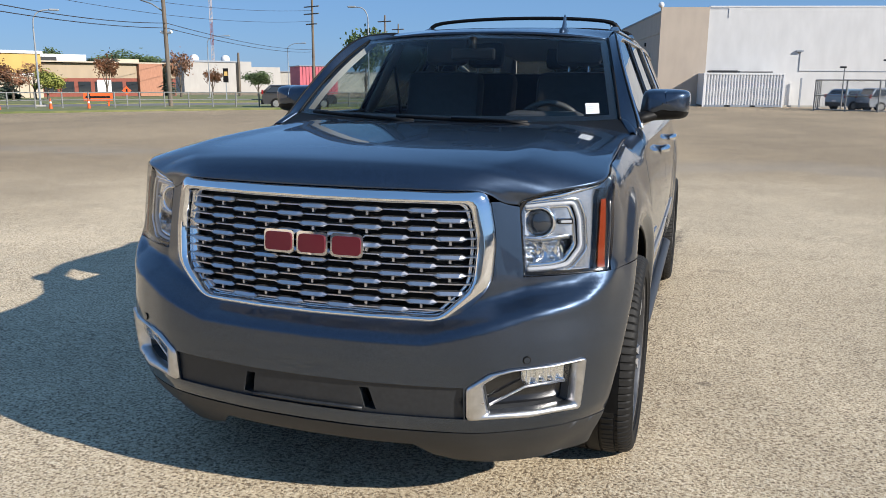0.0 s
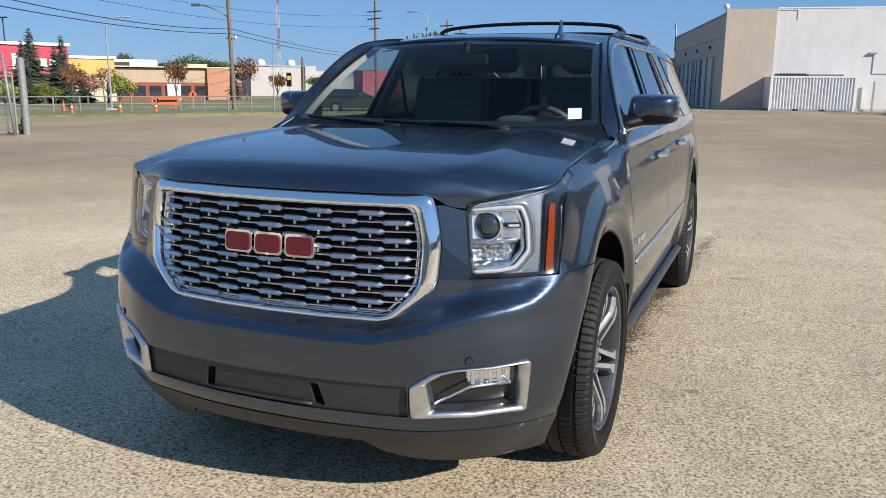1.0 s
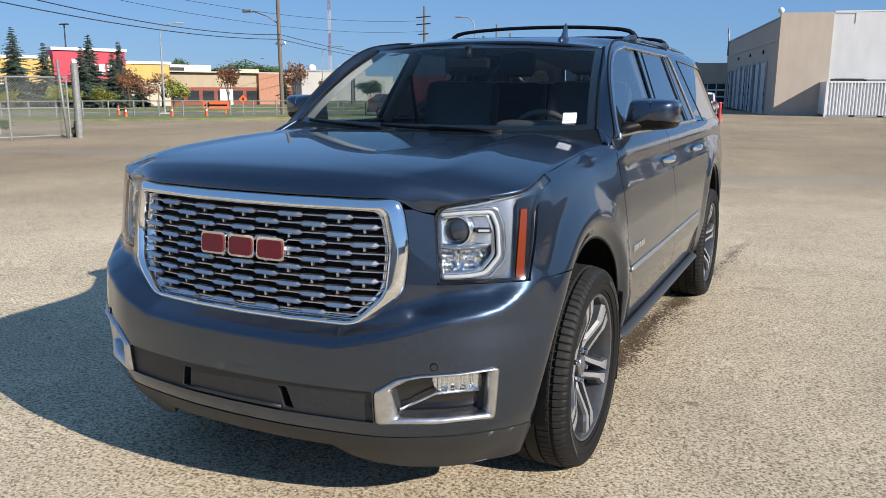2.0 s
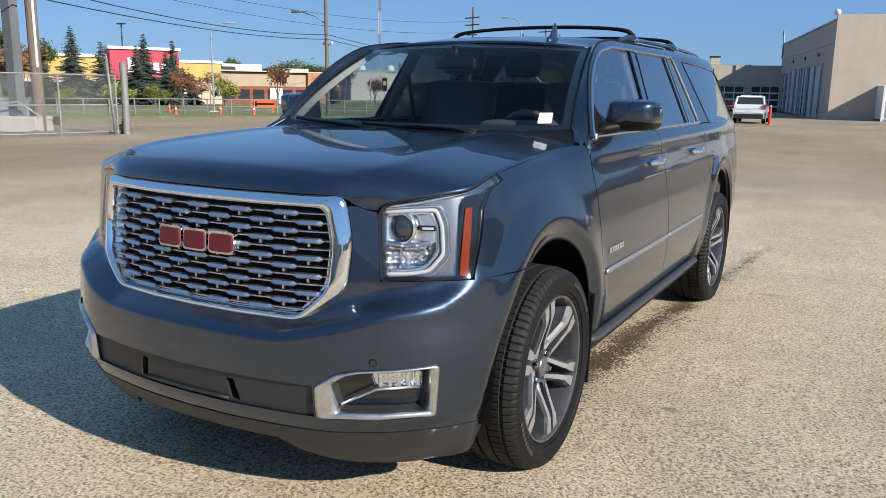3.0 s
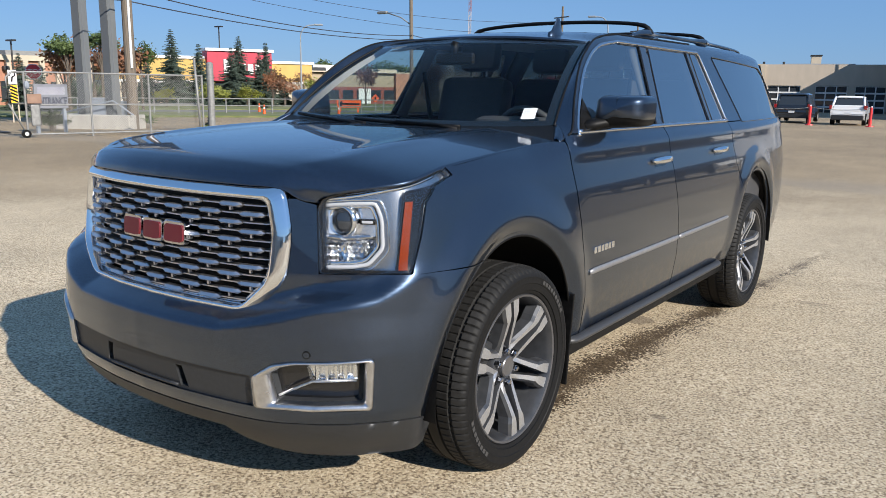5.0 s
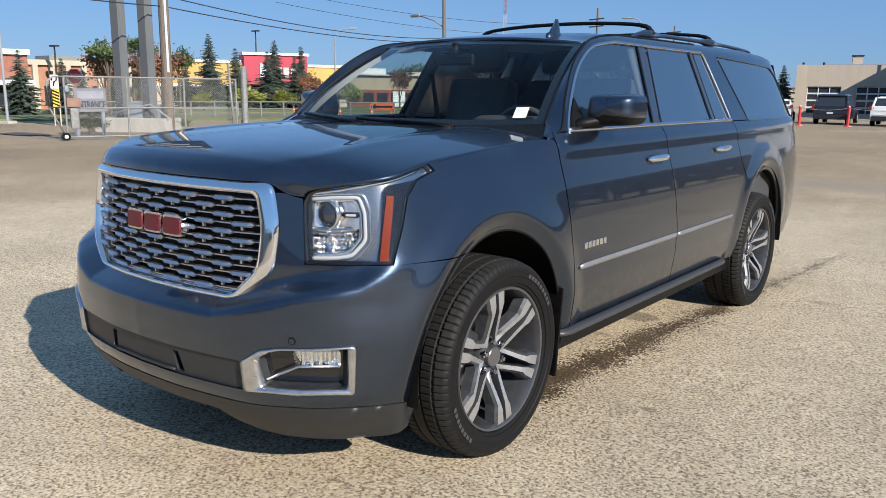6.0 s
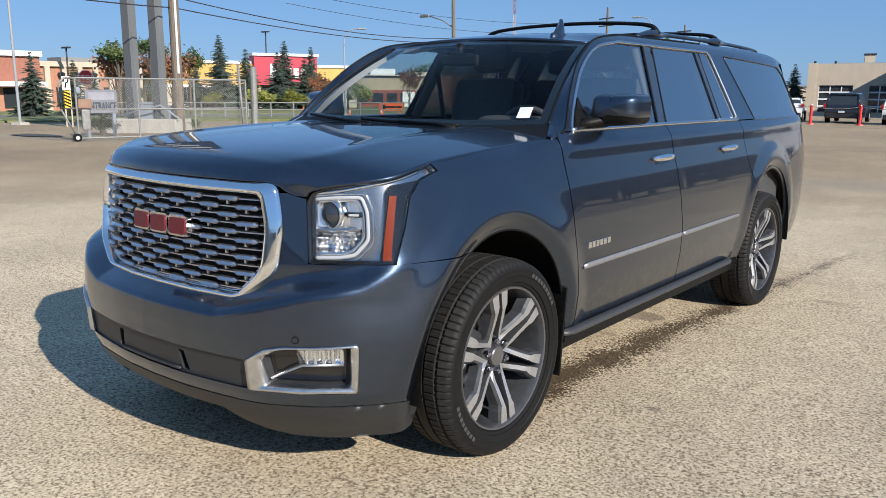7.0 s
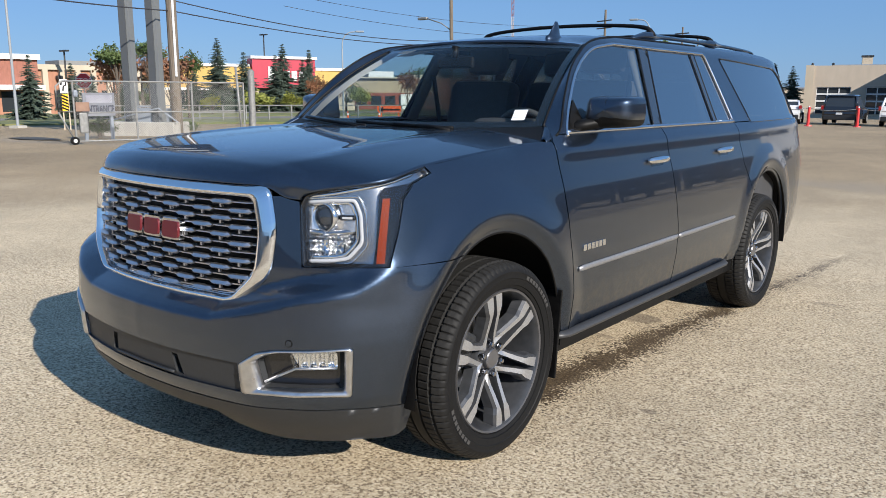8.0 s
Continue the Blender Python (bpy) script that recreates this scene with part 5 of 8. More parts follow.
def build_wheel(m, turn):
    """A 22 inch wheel whose outer face looks along +x."""
    w = new("wheel")
    w.parent = suv
    w.matrix_basis = m
    tagged(w, "22-inch alloy wheel with six machined twin spokes")
    def add(me, mm=Matrix()):
        o = new(me.name.split(".")[0], me)
        o.parent = w
        o.matrix_basis = mm
        return o
    tagged(add(TYRE_MESH), "black road tyre with dusty tread blocks")
    for me in (RIM_MESH, LIP_MESH, HUB_MESH, CAP_MESH, DISC_MESH, SHADE_PLATE):
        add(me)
    for k in range(6):
        for me in SPOKES:
            add(me, pose(0, 0, 0, turn + 60 * k))
        a = radians(turn + 60 * k)
        add(NUT_MESH, Matrix.Translation((0, -0.066 * math.sin(a), 0.066 * math.cos(a))))
    boxed("brake_caliper", -0.03, 0.06, -0.06, 0.06, 0.11, 0.2, TRIM, w, "", 0.015, pose(0, 0, 0, 60))
    # worn raised marks on the sidewall
    for start, count in ((28, 9), (196, 8)):
        for k in range(count):
            v = []
            for a in np.radians(np.linspace(start + k * 4.3, start + k * 4.3 + 3.0, 4)):
                v += [(0.1446, 0.343 * math.cos(a), 0.343 * math.sin(a)), (0.1449, 0.359 * math.cos(a), 0.359 * math.sin(a))]
            mesh_object("sidewall_mark", v, [(2 * i, 2 * i + 1, 2 * i + 3, 2 * i + 2) for i in range(3)], MARK_GREY, w)
    return w


for x, y, z, sgn, turn in ((0.8605, 1.0, 0.4035, 1, 8), (-0.8605, 1.0, 0.4035, -1, 25), (0.8605, 4.165, 0.366, 1, 40), (-0.8605, 4.165, 0.366, -1, 0)):
    build_wheel(pose(x, y, z, 0, 0, 0 if sgn > 0 else 180), turn)

# ---- ground: one sheet, tilted slightly under the car and falling gently away ----
def ground_z(x, y):
    away = math.hypot(x - 1, y - 2)
    return max(-0.0105 * max(0.0, away - 6.0), -9.0) - 0.0130 * (y - 1.9) * (1 - ease(5.0, 14.0, away))


def math_node(t, op, a, b=None, clamp=False):
    n = t.nodes.new("ShaderNodeMath")
    n.operation, n.use_clamp = op, clamp
    for i, v in enumerate((a, b)):
        if v is None:
            continue
        if isinstance(v, (int, float)):
            n.inputs[i].default_value = v
        else:
            t.links.new(v, n.inputs[i])
    return n.outputs[0]


def noise_node(t, co, scale, detail=3.0, stretch=None):
    if stretch:
        mp = t.nodes.new("ShaderNodeMapping")
        mp.inputs["Scale"].default_value = stretch
        t.links.new(co, mp.inputs["Vector"])
        co = mp.outputs["Vector"]
    n = t.nodes.new("ShaderNodeTexNoise")
    n.inputs["Scale"].default_value, n.inputs["Detail"].default_value = scale, detail
    t.links.new(co, n.inputs["Vector"])
    return n.outputs["Fac"]


def mix_node(t, fac, a, b, mode="MIX"):
    n = t.nodes.new("ShaderNodeMixRGB")
    n.blend_type = mode
    for key, v in (("Fac", fac), ("Color1", a), ("Color2", b)):
        if isinstance(v, (int, float)):
            n.inputs[key].default_value = v
        elif isinstance(v, tuple):
            n.inputs[key].default_value = (*v, 1)
        else:
            t.links.new(v, n.inputs[key])
    return n.outputs["Color"]


def span_node(t, v, lo, hi, a=0.0, b=1.0, smooth=True):
    n = t.nodes.new("ShaderNodeMapRange")
    n.interpolation_type = "SMOOTHSTEP" if smooth else "LINEAR"
    n.inputs["From Min"].default_value, n.inputs["From Max"].default_value = lo, hi
    n.inputs["To Min"].default_value, n.inputs["To Max"].default_value = a, b
    t.links.new(v, n.inputs["Value"])
    return n.outputs["Result"]


def chip_seal():
    """Tan stone chips rolled into asphalt: single stones, patches, worn lanes, a wet streak beside the car and a few oil spots."""
    m = shader("chip_seal", (0.4, 0.35, 0.27), 0.85)
    t = m.node_tree
    b = t.nodes["Principled BSDF"]
    co = t.nodes.new("ShaderNodeTexCoord").outputs["Object"]
    sep = t.nodes.new("ShaderNodeSeparateXYZ")
    t.links.new(co, sep.inputs[0])
    X, Y = sep.outputs["X"], sep.outputs["Y"]
    stones = t.nodes.new("ShaderNodeTexVoronoi")
    stones.inputs["Scale"].default_value = 105
    t.links.new(co, stones.inputs["Vector"])
    tone = t.nodes.new("ShaderNodeSeparateColor")
    t.links.new(stones.outputs["Color"], tone.inputs["Color"])
    ramp = t.nodes.new("ShaderNodeValToRGB")
    ramp.color_ramp.interpolation = "CONSTANT"
    while len(ramp.color_ramp.elements) < 6:
        ramp.color_ramp.elements.new(0.5)
    for e, (p, c) in zip(ramp.color_ramp.elements, ((0.0, (0.34, 0.260, 0.165)), (0.09, (0.46, 0.366, 0.24)), (0.34, (0.525, 0.425, 0.288)), (0.60, (0.585, 0.482, 0.33)), (0.84, (0.66, 0.562, 0.405)), (0.972, (0.20, 0.15, 0.10)))):
        e.position, e.color = p, (*c, 1)
    t.links.new(tone.outputs["Red"], ramp.inputs["Fac"])
    # single stones lying at all heights: bright worn tops, dark pits between them
    grain = math_node(t, "ADD", math_node(t, "MULTIPLY", noise_node(t, co, 75, 3.5), 0.75), math_node(t, "MULTIPLY", noise_node(t, co, 190, 2), 0.25))
    pits = span_node(t, grain, 0.475, 0.405)
    tops = span_node(t, grain, 0.52, 0.60)
    col = mix_node(t, math_node(t, "MULTIPLY", pits, 0.78), ramp.outputs["Color"], (0.125, 0.086, 0.052))
    col = mix_node(t, math_node(t, "MULTIPLY", tops, 0.28), col, (0.78, 0.68, 0.50))
    # patches at several sizes
    for scale, lo, hi, stretch in ((0.16, 0.80, 1.12, (1, 0.6, 1)), (0.9, 0.92, 1.06, None), (6.0, 0.96, 1.06, None)):
        f = span_node(t, noise_node(t, co, scale, 4, stretch), 0.3, 0.7, lo, hi)
        g = t.nodes.new("ShaderNodeCombineColor")
        for k in ("Red", "Green", "Blue"):
            t.links.new(f, g.inputs[k])
        col = mix_node(t, 1.0, col, g.outputs["Color"], "MULTIPLY")
    # the seal turns darker and browner with distance from the car
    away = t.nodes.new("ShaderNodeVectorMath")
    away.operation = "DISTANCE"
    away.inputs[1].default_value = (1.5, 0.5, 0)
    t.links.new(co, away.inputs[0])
    outer_tone = span_node(t, math_node(t, "ADD", away.outputs["Value"], math_node(t, "MULTIPLY", noise_node(t, co, 0.35, 5), 7.0)), 9.0, 19.0)
    col = mix_node(t, outer_tone, col, mix_node(t, 1.0, col, (0.61, 0.565, 0.505), "MULTIPLY"))
    # grey worn lane that crosses the lot behind the car
    lane = math_node(t, "ADD", math_node(t, "SUBTRACT", Y, math_node(t, "MULTIPLY", X, 0.10)), math_node(t, "MULTIPLY", noise_node(t, co, 0.25, 4), 5.0))
    lane = math_node(t, "MULTIPLY", span_node(t, lane, 14.6, 15.3), span_node(t, lane, 17.2, 15.8))
    col = mix_node(t, math_node(t, "MULTIPLY", lane, 0.42), col, (0.26, 0.225, 0.18))
    # the wet streak beside the car
    edge = noise_node(t, co, 5.0, 6)
    mid = math_node(t, "ADD", math_node(t, "MULTIPLY", Y, 0.066), 0.590)
    off = math_node(t, "ABSOLUTE", math_node(t, "SUBTRACT", X, mid))
    half = span_node(t, Y, 1.3, 5.4, 0.165, 0.024, False)
    rag = math_node(t, "ADD", math_node(t, "MULTIPLY", math_node(t, "SUBTRACT", edge, 0.5), 0.5), math_node(t, "MULTIPLY", math_node(t, "SUBTRACT", grain, 0.5), 1.3))
    wet = math_node(t, "SUBTRACT", 1.0, math_node(t, "DIVIDE", math_node(t, "ADD", off, math_node(t, "MULTIPLY", rag, 0.55)), half))
    wet = span_node(t, wet, -0.15, 0.40)
    wet = math_node(t, "MULTIPLY", wet, span_node(t, Y, 1.25, 1.6))
    wet = math_node(t, "MULTIPLY", wet, span_node(t, Y, 7.2, 5.8))
    col = mix_node(t, math_node(t, "MULTIPLY", wet, 0.92), col, mix_node(t, 1.0, col, (0.135, 0.100, 0.060), "MULTIPLY"))
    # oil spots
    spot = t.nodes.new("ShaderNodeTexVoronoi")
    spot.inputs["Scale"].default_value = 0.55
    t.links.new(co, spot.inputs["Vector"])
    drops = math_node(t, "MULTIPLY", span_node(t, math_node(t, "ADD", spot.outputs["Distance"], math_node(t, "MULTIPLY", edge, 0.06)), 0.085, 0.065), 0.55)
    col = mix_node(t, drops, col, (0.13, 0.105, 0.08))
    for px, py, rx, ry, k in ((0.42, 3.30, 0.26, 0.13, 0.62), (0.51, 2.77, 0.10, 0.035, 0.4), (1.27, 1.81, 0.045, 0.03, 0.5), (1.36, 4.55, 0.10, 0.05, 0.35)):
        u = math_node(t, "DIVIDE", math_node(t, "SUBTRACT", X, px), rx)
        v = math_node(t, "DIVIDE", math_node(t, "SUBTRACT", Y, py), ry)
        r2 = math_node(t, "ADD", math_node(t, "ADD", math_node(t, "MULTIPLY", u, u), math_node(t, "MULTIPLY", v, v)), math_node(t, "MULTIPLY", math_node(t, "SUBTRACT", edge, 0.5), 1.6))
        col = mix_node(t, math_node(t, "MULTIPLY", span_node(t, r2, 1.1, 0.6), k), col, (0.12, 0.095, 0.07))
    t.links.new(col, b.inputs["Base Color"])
    t.links.new(span_node(t, wet, 0.2, 1.0, 0.9, 0.66), b.inputs["Roughness"])
    bump = t.nodes.new("ShaderNodeBump")
    bump.inputs["Strength"].default_value, bump.inputs["Distance"].default_value = 0.55, 0.005
    h = math_node(t, "ADD", math_node(t, "MULTIPLY", tone.outputs["Green"], 0.35), math_node(t, "MULTIPLY", grain, 3.0))
    t.links.new(h, bump.inputs["Height"])
    t.links.new(bump.outputs["Normal"], b.inputs["Normal"])
    return m


rings = [0.0] + list(np.geomspace(1.0, 3500, 70))
gv, gf = [(1, 2, 0)], []
for r in rings[1:]:
    for k in range(96):
        a = math.tau * k / 96
        x, y = 1 + r * math.cos(a), 2 + r * math.sin(a)
        gv.append((x, y, ground_z(x, y)))
gf += [(0, 1 + k, 1 + (k + 1) % 96) for k in range(96)]
for j in range(len(rings) - 2):
    a, b = 1 + j * 96, 1 + (j + 1) * 96
    gf += [(a + k, b + k, b + (k + 1) % 96, a + (k + 1) % 96) for k in range(96)]
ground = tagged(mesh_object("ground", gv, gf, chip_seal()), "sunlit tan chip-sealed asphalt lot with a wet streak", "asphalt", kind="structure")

# ---- materials of the surroundings ----
def plaster(name, c, vary=0.06, scale=1.2, rough=0.85):
    lo, hi = tuple(v * (1 - vary) for v in c), tuple(v * (1 + vary) for v in c)
    return put_noise(shader(name, c, rough), scale, lo, hi, 6, 0.15, 0.01, stretch=(1, 1, 0.35))


WHITE_WALL = plaster("white_wall", (0.58, 0.575, 0.565))
BEIGE_WALL = plaster("beige_wall", (0.44, 0.37, 0.30))
TAN_WALL = plaster("tan_wall", (0.46, 0.39, 0.31))
CREAM = plaster("cream_wall", (0.47, 0.40, 0.305))
YELLOW = plaster("yellow_wall", (0.52, 0.345, 0.11))
RED_SIGN = plaster("red_panel", (0.43, 0.032, 0.06), 0.05, 3, 0.5)
BRICK = plaster("red_brown_brick", (0.29, 0.12, 0.085), 0.12, 6)
ORANGE_BRICK = plaster("orange_brick", (0.37, 0.18, 0.115), 0.12, 6)
WHITE_PAINT = plaster("white_paint", (0.66, 0.66, 0.66), 0.04, 2, 0.5)
STEEL = put_noise(shader("galvanised_steel", (0.24, 0.24, 0.23), 0.55, 0.35), 12, (0.19, 0.19, 0.185), (0.28, 0.28, 0.27), rough=(0.48, 0.65))
GREY_PAINT = plaster("grey_paint", (0.24, 0.27, 0.31), 0.08, 2, 0.5)
DOOR_GREY = plaster("door_grey", (0.42, 0.46, 0.50), 0.06, 2, 0.5)
DARK_GLASS = shader("dark_window", (0.03, 0.035, 0.04), 0.06, 0.0, Coat_Weight=0.5)
CONCRETE = plaster("concrete", (0.40, 0.38, 0.34), 0.12, 4)
WOOD = put_noise(shader("pole_wood", (0.14, 0.115, 0.09), 0.85), 8, (0.10, 0.08, 0.06), (0.19, 0.155, 0.12), 6, 0.4, 0.01, stretch=(3, 3, 0.15))
SIGN_RED = shader("sign_red", (0.42, 0.02, 0.03), 0.4)
SIGN_YELLOW = shader("sign_yellow", (0.80, 0.48, 0.02), 0.4)
SIGN_BLUE = shader("sign_blue", (0.02, 0.025, 0.05), 0.5)
ORANGE = shader("safety_orange", (0.70, 0.10, 0.015), 0.5)
RED_POST = put_noise(shader("red_post", (0.62, 0.03, 0.03), 0.45), 14, (0.52, 0.02, 0.02), (0.7, 0.05, 0.05))
GRASS = put_noise(shader("lawn", (0.10, 0.13, 0.04), 0.95), 1.1, (0.09, 0.12, 0.035), (0.21, 0.20, 0.085), 8, 0.6, 0.03)
NEEDLES = put_noise(shader("spruce_needles", (0.035, 0.06, 0.04), 0.8), 3, (0.032, 0.052, 0.038), (0.075, 0.105, 0.078))
LEAVES = put_noise(shader("green_leaves", (0.06, 0.10, 0.03), 0.7), 2, (0.04, 0.07, 0.02), (0.10, 0.14, 0.04))
LEAVES_LIME = put_noise(shader("lime_leaves", (0.22, 0.24, 0.04), 0.7), 2, (0.16, 0.18, 0.03), (0.30, 0.30, 0.06))
LEAVES_RUST = put_noise(shader("rust_leaves", (0.12, 0.06, 0.035), 0.7), 2, (0.09, 0.05, 0.028), (0.27, 0.115, 0.055))
BARK = put_noise(shader("bark", (0.10, 0.08, 0.065), 0.9), 14, (0.07, 0.055, 0.045), (0.14, 0.115, 0.09), bump=0.5, far=0.01)
CABLE = shader("cable", (0.03, 0.03, 0.035), 0.6)
ASPHALT = put_noise(shader("road_asphalt", (0.16, 0.15, 0.14), 0.9), 2, (0.13, 0.125, 0.115), (0.20, 0.185, 0.17), 6)


def spot(bearing, far):
    """A place on the plan by bearing from the lot's corner (degrees to the right of +y) and distance."""
    return 2.7 + far * math.sin(radians(bearing)), -1.5 + far * math.cos(radians(bearing))


def stand(x, y, turn=0.0, lift=0.0):
    return pose(x, y, ground_z(x, y) + lift, 0, 0, turn)


def facing(a, b):
    """The turn that lays local x from a to b."""
    return math.degrees(math.atan2(b[1] - a[1], b[0] - a[0]))


# ---- the white workshop building with its shaded side of doors ----
A = (-3.1, 68.0)
shop = thing("workshop_building", "white and beige workshop building with a shaded row of overhead doors", "building", pose(*A, -0.75, 0, 0, 13))
boxed("front_wall", 3.85, 24, 0, 0.4, 0, 8.05, WHITE_WALL, shop)
boxed("end_wall", 23.6, 24, 0.4, 36, 0, 7.65, WHITE_WALL, shop)
boxed("corner_wall", 0, 3.85, -0.06, 0.4, 0, 8.05, BEIGE_WALL, shop)
boxed("side_wall", 0, 0.4, 0.4, 36, 0, 7.65, BEIGE_WALL, shop)
boxed("roof", 0.4, 24, 0.4, 36, 7.3, 7.5, CONCRETE, shop)
boxed("back_wall", 0, 24, 36, 36.4, 0, 7.65, BEIGE_WALL, shop)
boxed("parapet_cap", -0.08, 0.5, 0.42, 36, 7.65, 7.77, GREY_PAINT, shop)
boxed("parapet_cap", 3.9, 24, -0.03, 0.5, 8.05, 8.15, WHITE_PAINT, shop)
boxed("wall_band", -0.05, 0.0, 0.5, 36, 5.95, 6.12, TAN_WALL, shop)
for k in range(7):
    y = 4.6 + k * 4.25
    tall = 4.4 if k < 5 else 4.1
    d = new("overhead_door")
    d.parent = shop
    boxed("door_frame", -0.10, 0.0, y, y + 0.16, 0, tall + 0.15, GREY_PAINT, d)
    boxed("door_frame", -0.10, 0.0, y + 3.44, y + 3.6, 0, tall + 0.15, GREY_PAINT, d)
    boxed("door_frame", -0.10, 0.0, y + 0.16, y + 3.44, tall, tall + 0.15, GREY_PAINT, d)
    for j in range(4):
        boxed("door_panel", -0.05, -0.005, y + 0.18 + j * 0.82, y + 0.18 + j * 0.82 + 0.70, 0.02, tall - 0.02, DOOR_GREY if (j + k) % 4 else DARK_GLASS, d)
for y in (7.2, 15.5, 24.5):
    boxed("wall_vent", -0.12, 0.0, y, y + 0.3, 5.2, 5.5, BLACK, shop)
tube("vent_pipe", [(-0.3, 33.4, 6.0), (-0.3, 33.4, 8.7), (-0.3, 33.9, 9.2), (-0.3, 34.4, 8.7)], 0.10, GREY_PAINT, shop)
bm = bmesh.new()
bmesh.ops.create_uvsphere(bm, u_segments=12, v_segments=8, radius=0.24, matrix=Matrix.Translation((0.0, 0.2, 8.25)))
part("corner_lamp", bm, WHITE_PAINT, shop, "round white lamp on the parapet", True)
boxed("wall_pipe", 3.9, 5.4, -0.035, -0.005, 7.92, 7.95, GREY_PAINT, shop)
boxed("wall_pipe", 5.37, 5.4, -0.035, -0.005, 7.2, 7.92, GREY_PAINT, shop)
boxed("wall_pipe", 11.3, 11.34, -0.045, -0.005, 3.0, 4.55, GREY_PAINT, shop)
boxed("wall_pipe", 11.34, 22, -0.045, -0.005, 3.0, 3.04, GREY_PAINT, shop)
boxed("flood_lamp", 10.95, 11.5, -0.20, -0.005, 4.55, 4.66, GREY_PAINT, shop)
boxed("wall_post", 11.4, 11.52, -0.5, -0.38, 0, 2.45, GREY_PAINT, shop)
boxed("wall_base", 0.02, 24, -0.10, -0.065, 0, 0.25, CONCRETE, shop)

# freight container
box_c = thing("freight_container", "white corrugated steel freight container against the workshop wall", "container", pose(0.62, 66.22, -0.62, 0, 0, 13) @ Matrix.Scale(1.035, 4))
verts, faces = [], []
n_ridge = 26
xs, ys = [], []
for k in range(n_ridge):
    x0 = 0.12 + k * 5.82 / n_ridge
    w = 5.82 / n_ridge
    xs += [x0, x0 + 0.30 * w, x0 + 0.5 * w, x0 + 0.80 * w]
    ys += [0.02, 0.02, 0.115, 0.115]
for x, y in zip(xs + [5.94], ys + [0.03]):
    verts += [(x, y, 0.16), (x, y, 2.46)]
faces = [(2 * i, 2 * i + 2, 2 * i + 3, 2 * i + 1) for i in range(len(xs))]
mesh_object("corrugated_side", verts, faces, WHITE_PAINT, box_c, False)
boxed("container_body", 0.06, 6.0, 0.12, 2.42, 0.15, 2.55, WHITE_PAINT, box_c)
for x in (0, 5.94):
    boxed("corner_post", x, x + 0.12, 0, 0.12, 0.0, 2.6, WHITE_PAINT, box_c)
boxed("top_rail", 0.12, 5.94, 0, 0.11, 2.46, 2.6, WHITE_PAINT, box_c)
boxed("bottom_rail", 0.12, 5.94, 0, 0.11, 0.02, 0.16, GREY_PAINT, box_c)
for x in (1.7, 3.6):
    boxed("fork_pocket", x, x + 0.4, -0.005, 0.1, 0.03, 0.14, BLACK, box_c)
boxed("tarpaulin", 0.7, 2.6, 0.3, 2.2, 2.6, 2.78, TRIM, box_c, "", 0.05)
boxed("tarpaulin", 2.7, 5.2, 0.2, 2.2, 2.6, 2.74, STEEL, box_c, "", 0.05)

# ---- the low building across the end of the lot ----
B0, B1 = (-24.6, 99.8), (-10.6, 103.2)
back = thing("service_building", "low beige service building with glazed garage doors, half in shade", "building", pose(*B0, -1.15, 0, 0, facing(B0, B1)))
L = math.hypot(B1[0] - B0[0], B1[1] - B0[1])
boxed("front_wall", 0.8, L + 0.3, 0, 0.4, 3.2, 5.65, TAN_WALL, back)
boxed("side_wall", 0.0, 0.4, 0.4, 22, 0, 5.65, TAN_WALL, back)
boxed("corner_pier", -0.1, 0.8, -0.12, 0.4, 0, 5.7, CREAM, back)
boxed("roof", 0.4, L + 0.3, 0.4, 22, 5.3, 5.5, CONCRETE, back)
for a, b in ((0.8, 1.2), (4.8, 6.4), (9.8, 10.6), (13.8, L + 0.3)):
    boxed("wall_pier", a, b, 0, 0.4, 0, 3.2, TAN_WALL, back)
for a, b in ((1.2, 4.8), (6.4, 9.8), (10.6, 13.8)):
    g = new("garage_door")
    g.parent = back
    boxed("glass", a, b, 0.24, 0.27, 0, 3.2, DARK_GLASS, g)
    for j in range(5):
        z = j * 0.8
        boxed("rail", a, b, 0.16, 0.239, max(0, z - 0.09), min(3.19, z + 0.09), WHITE_PAINT, g)
    for j in range(4):
        x = a + (b - a) * j / 3.0
        for q in range(4):
            boxed("stile", max(a, x - 0.06), min(b, x + 0.06), 0.16, 0.238, q * 0.8 + 0.09, (q + 1) * 0.8 - 0.09, WHITE_PAINT, g)
boxed("roof_unit", 5.8, 6.9, 4, 6, 5.5, 6.75, CREAM, back)
boxed("roof_unit_cap", 5.7, 7.0, 3.9, 6.1, 6.75, 6.9, TRIM, back)
boxed("roof_ledge", 2.8, 10.5, 2, 2.4, 5.65, 5.8, GREY_PAINT, back)
for x in (0.4, 2.6):
    boxed("roof_lamp", x, x + 0.28, 1, 1.3, 5.5, 6.0, TRIM, back, "", 0.08)


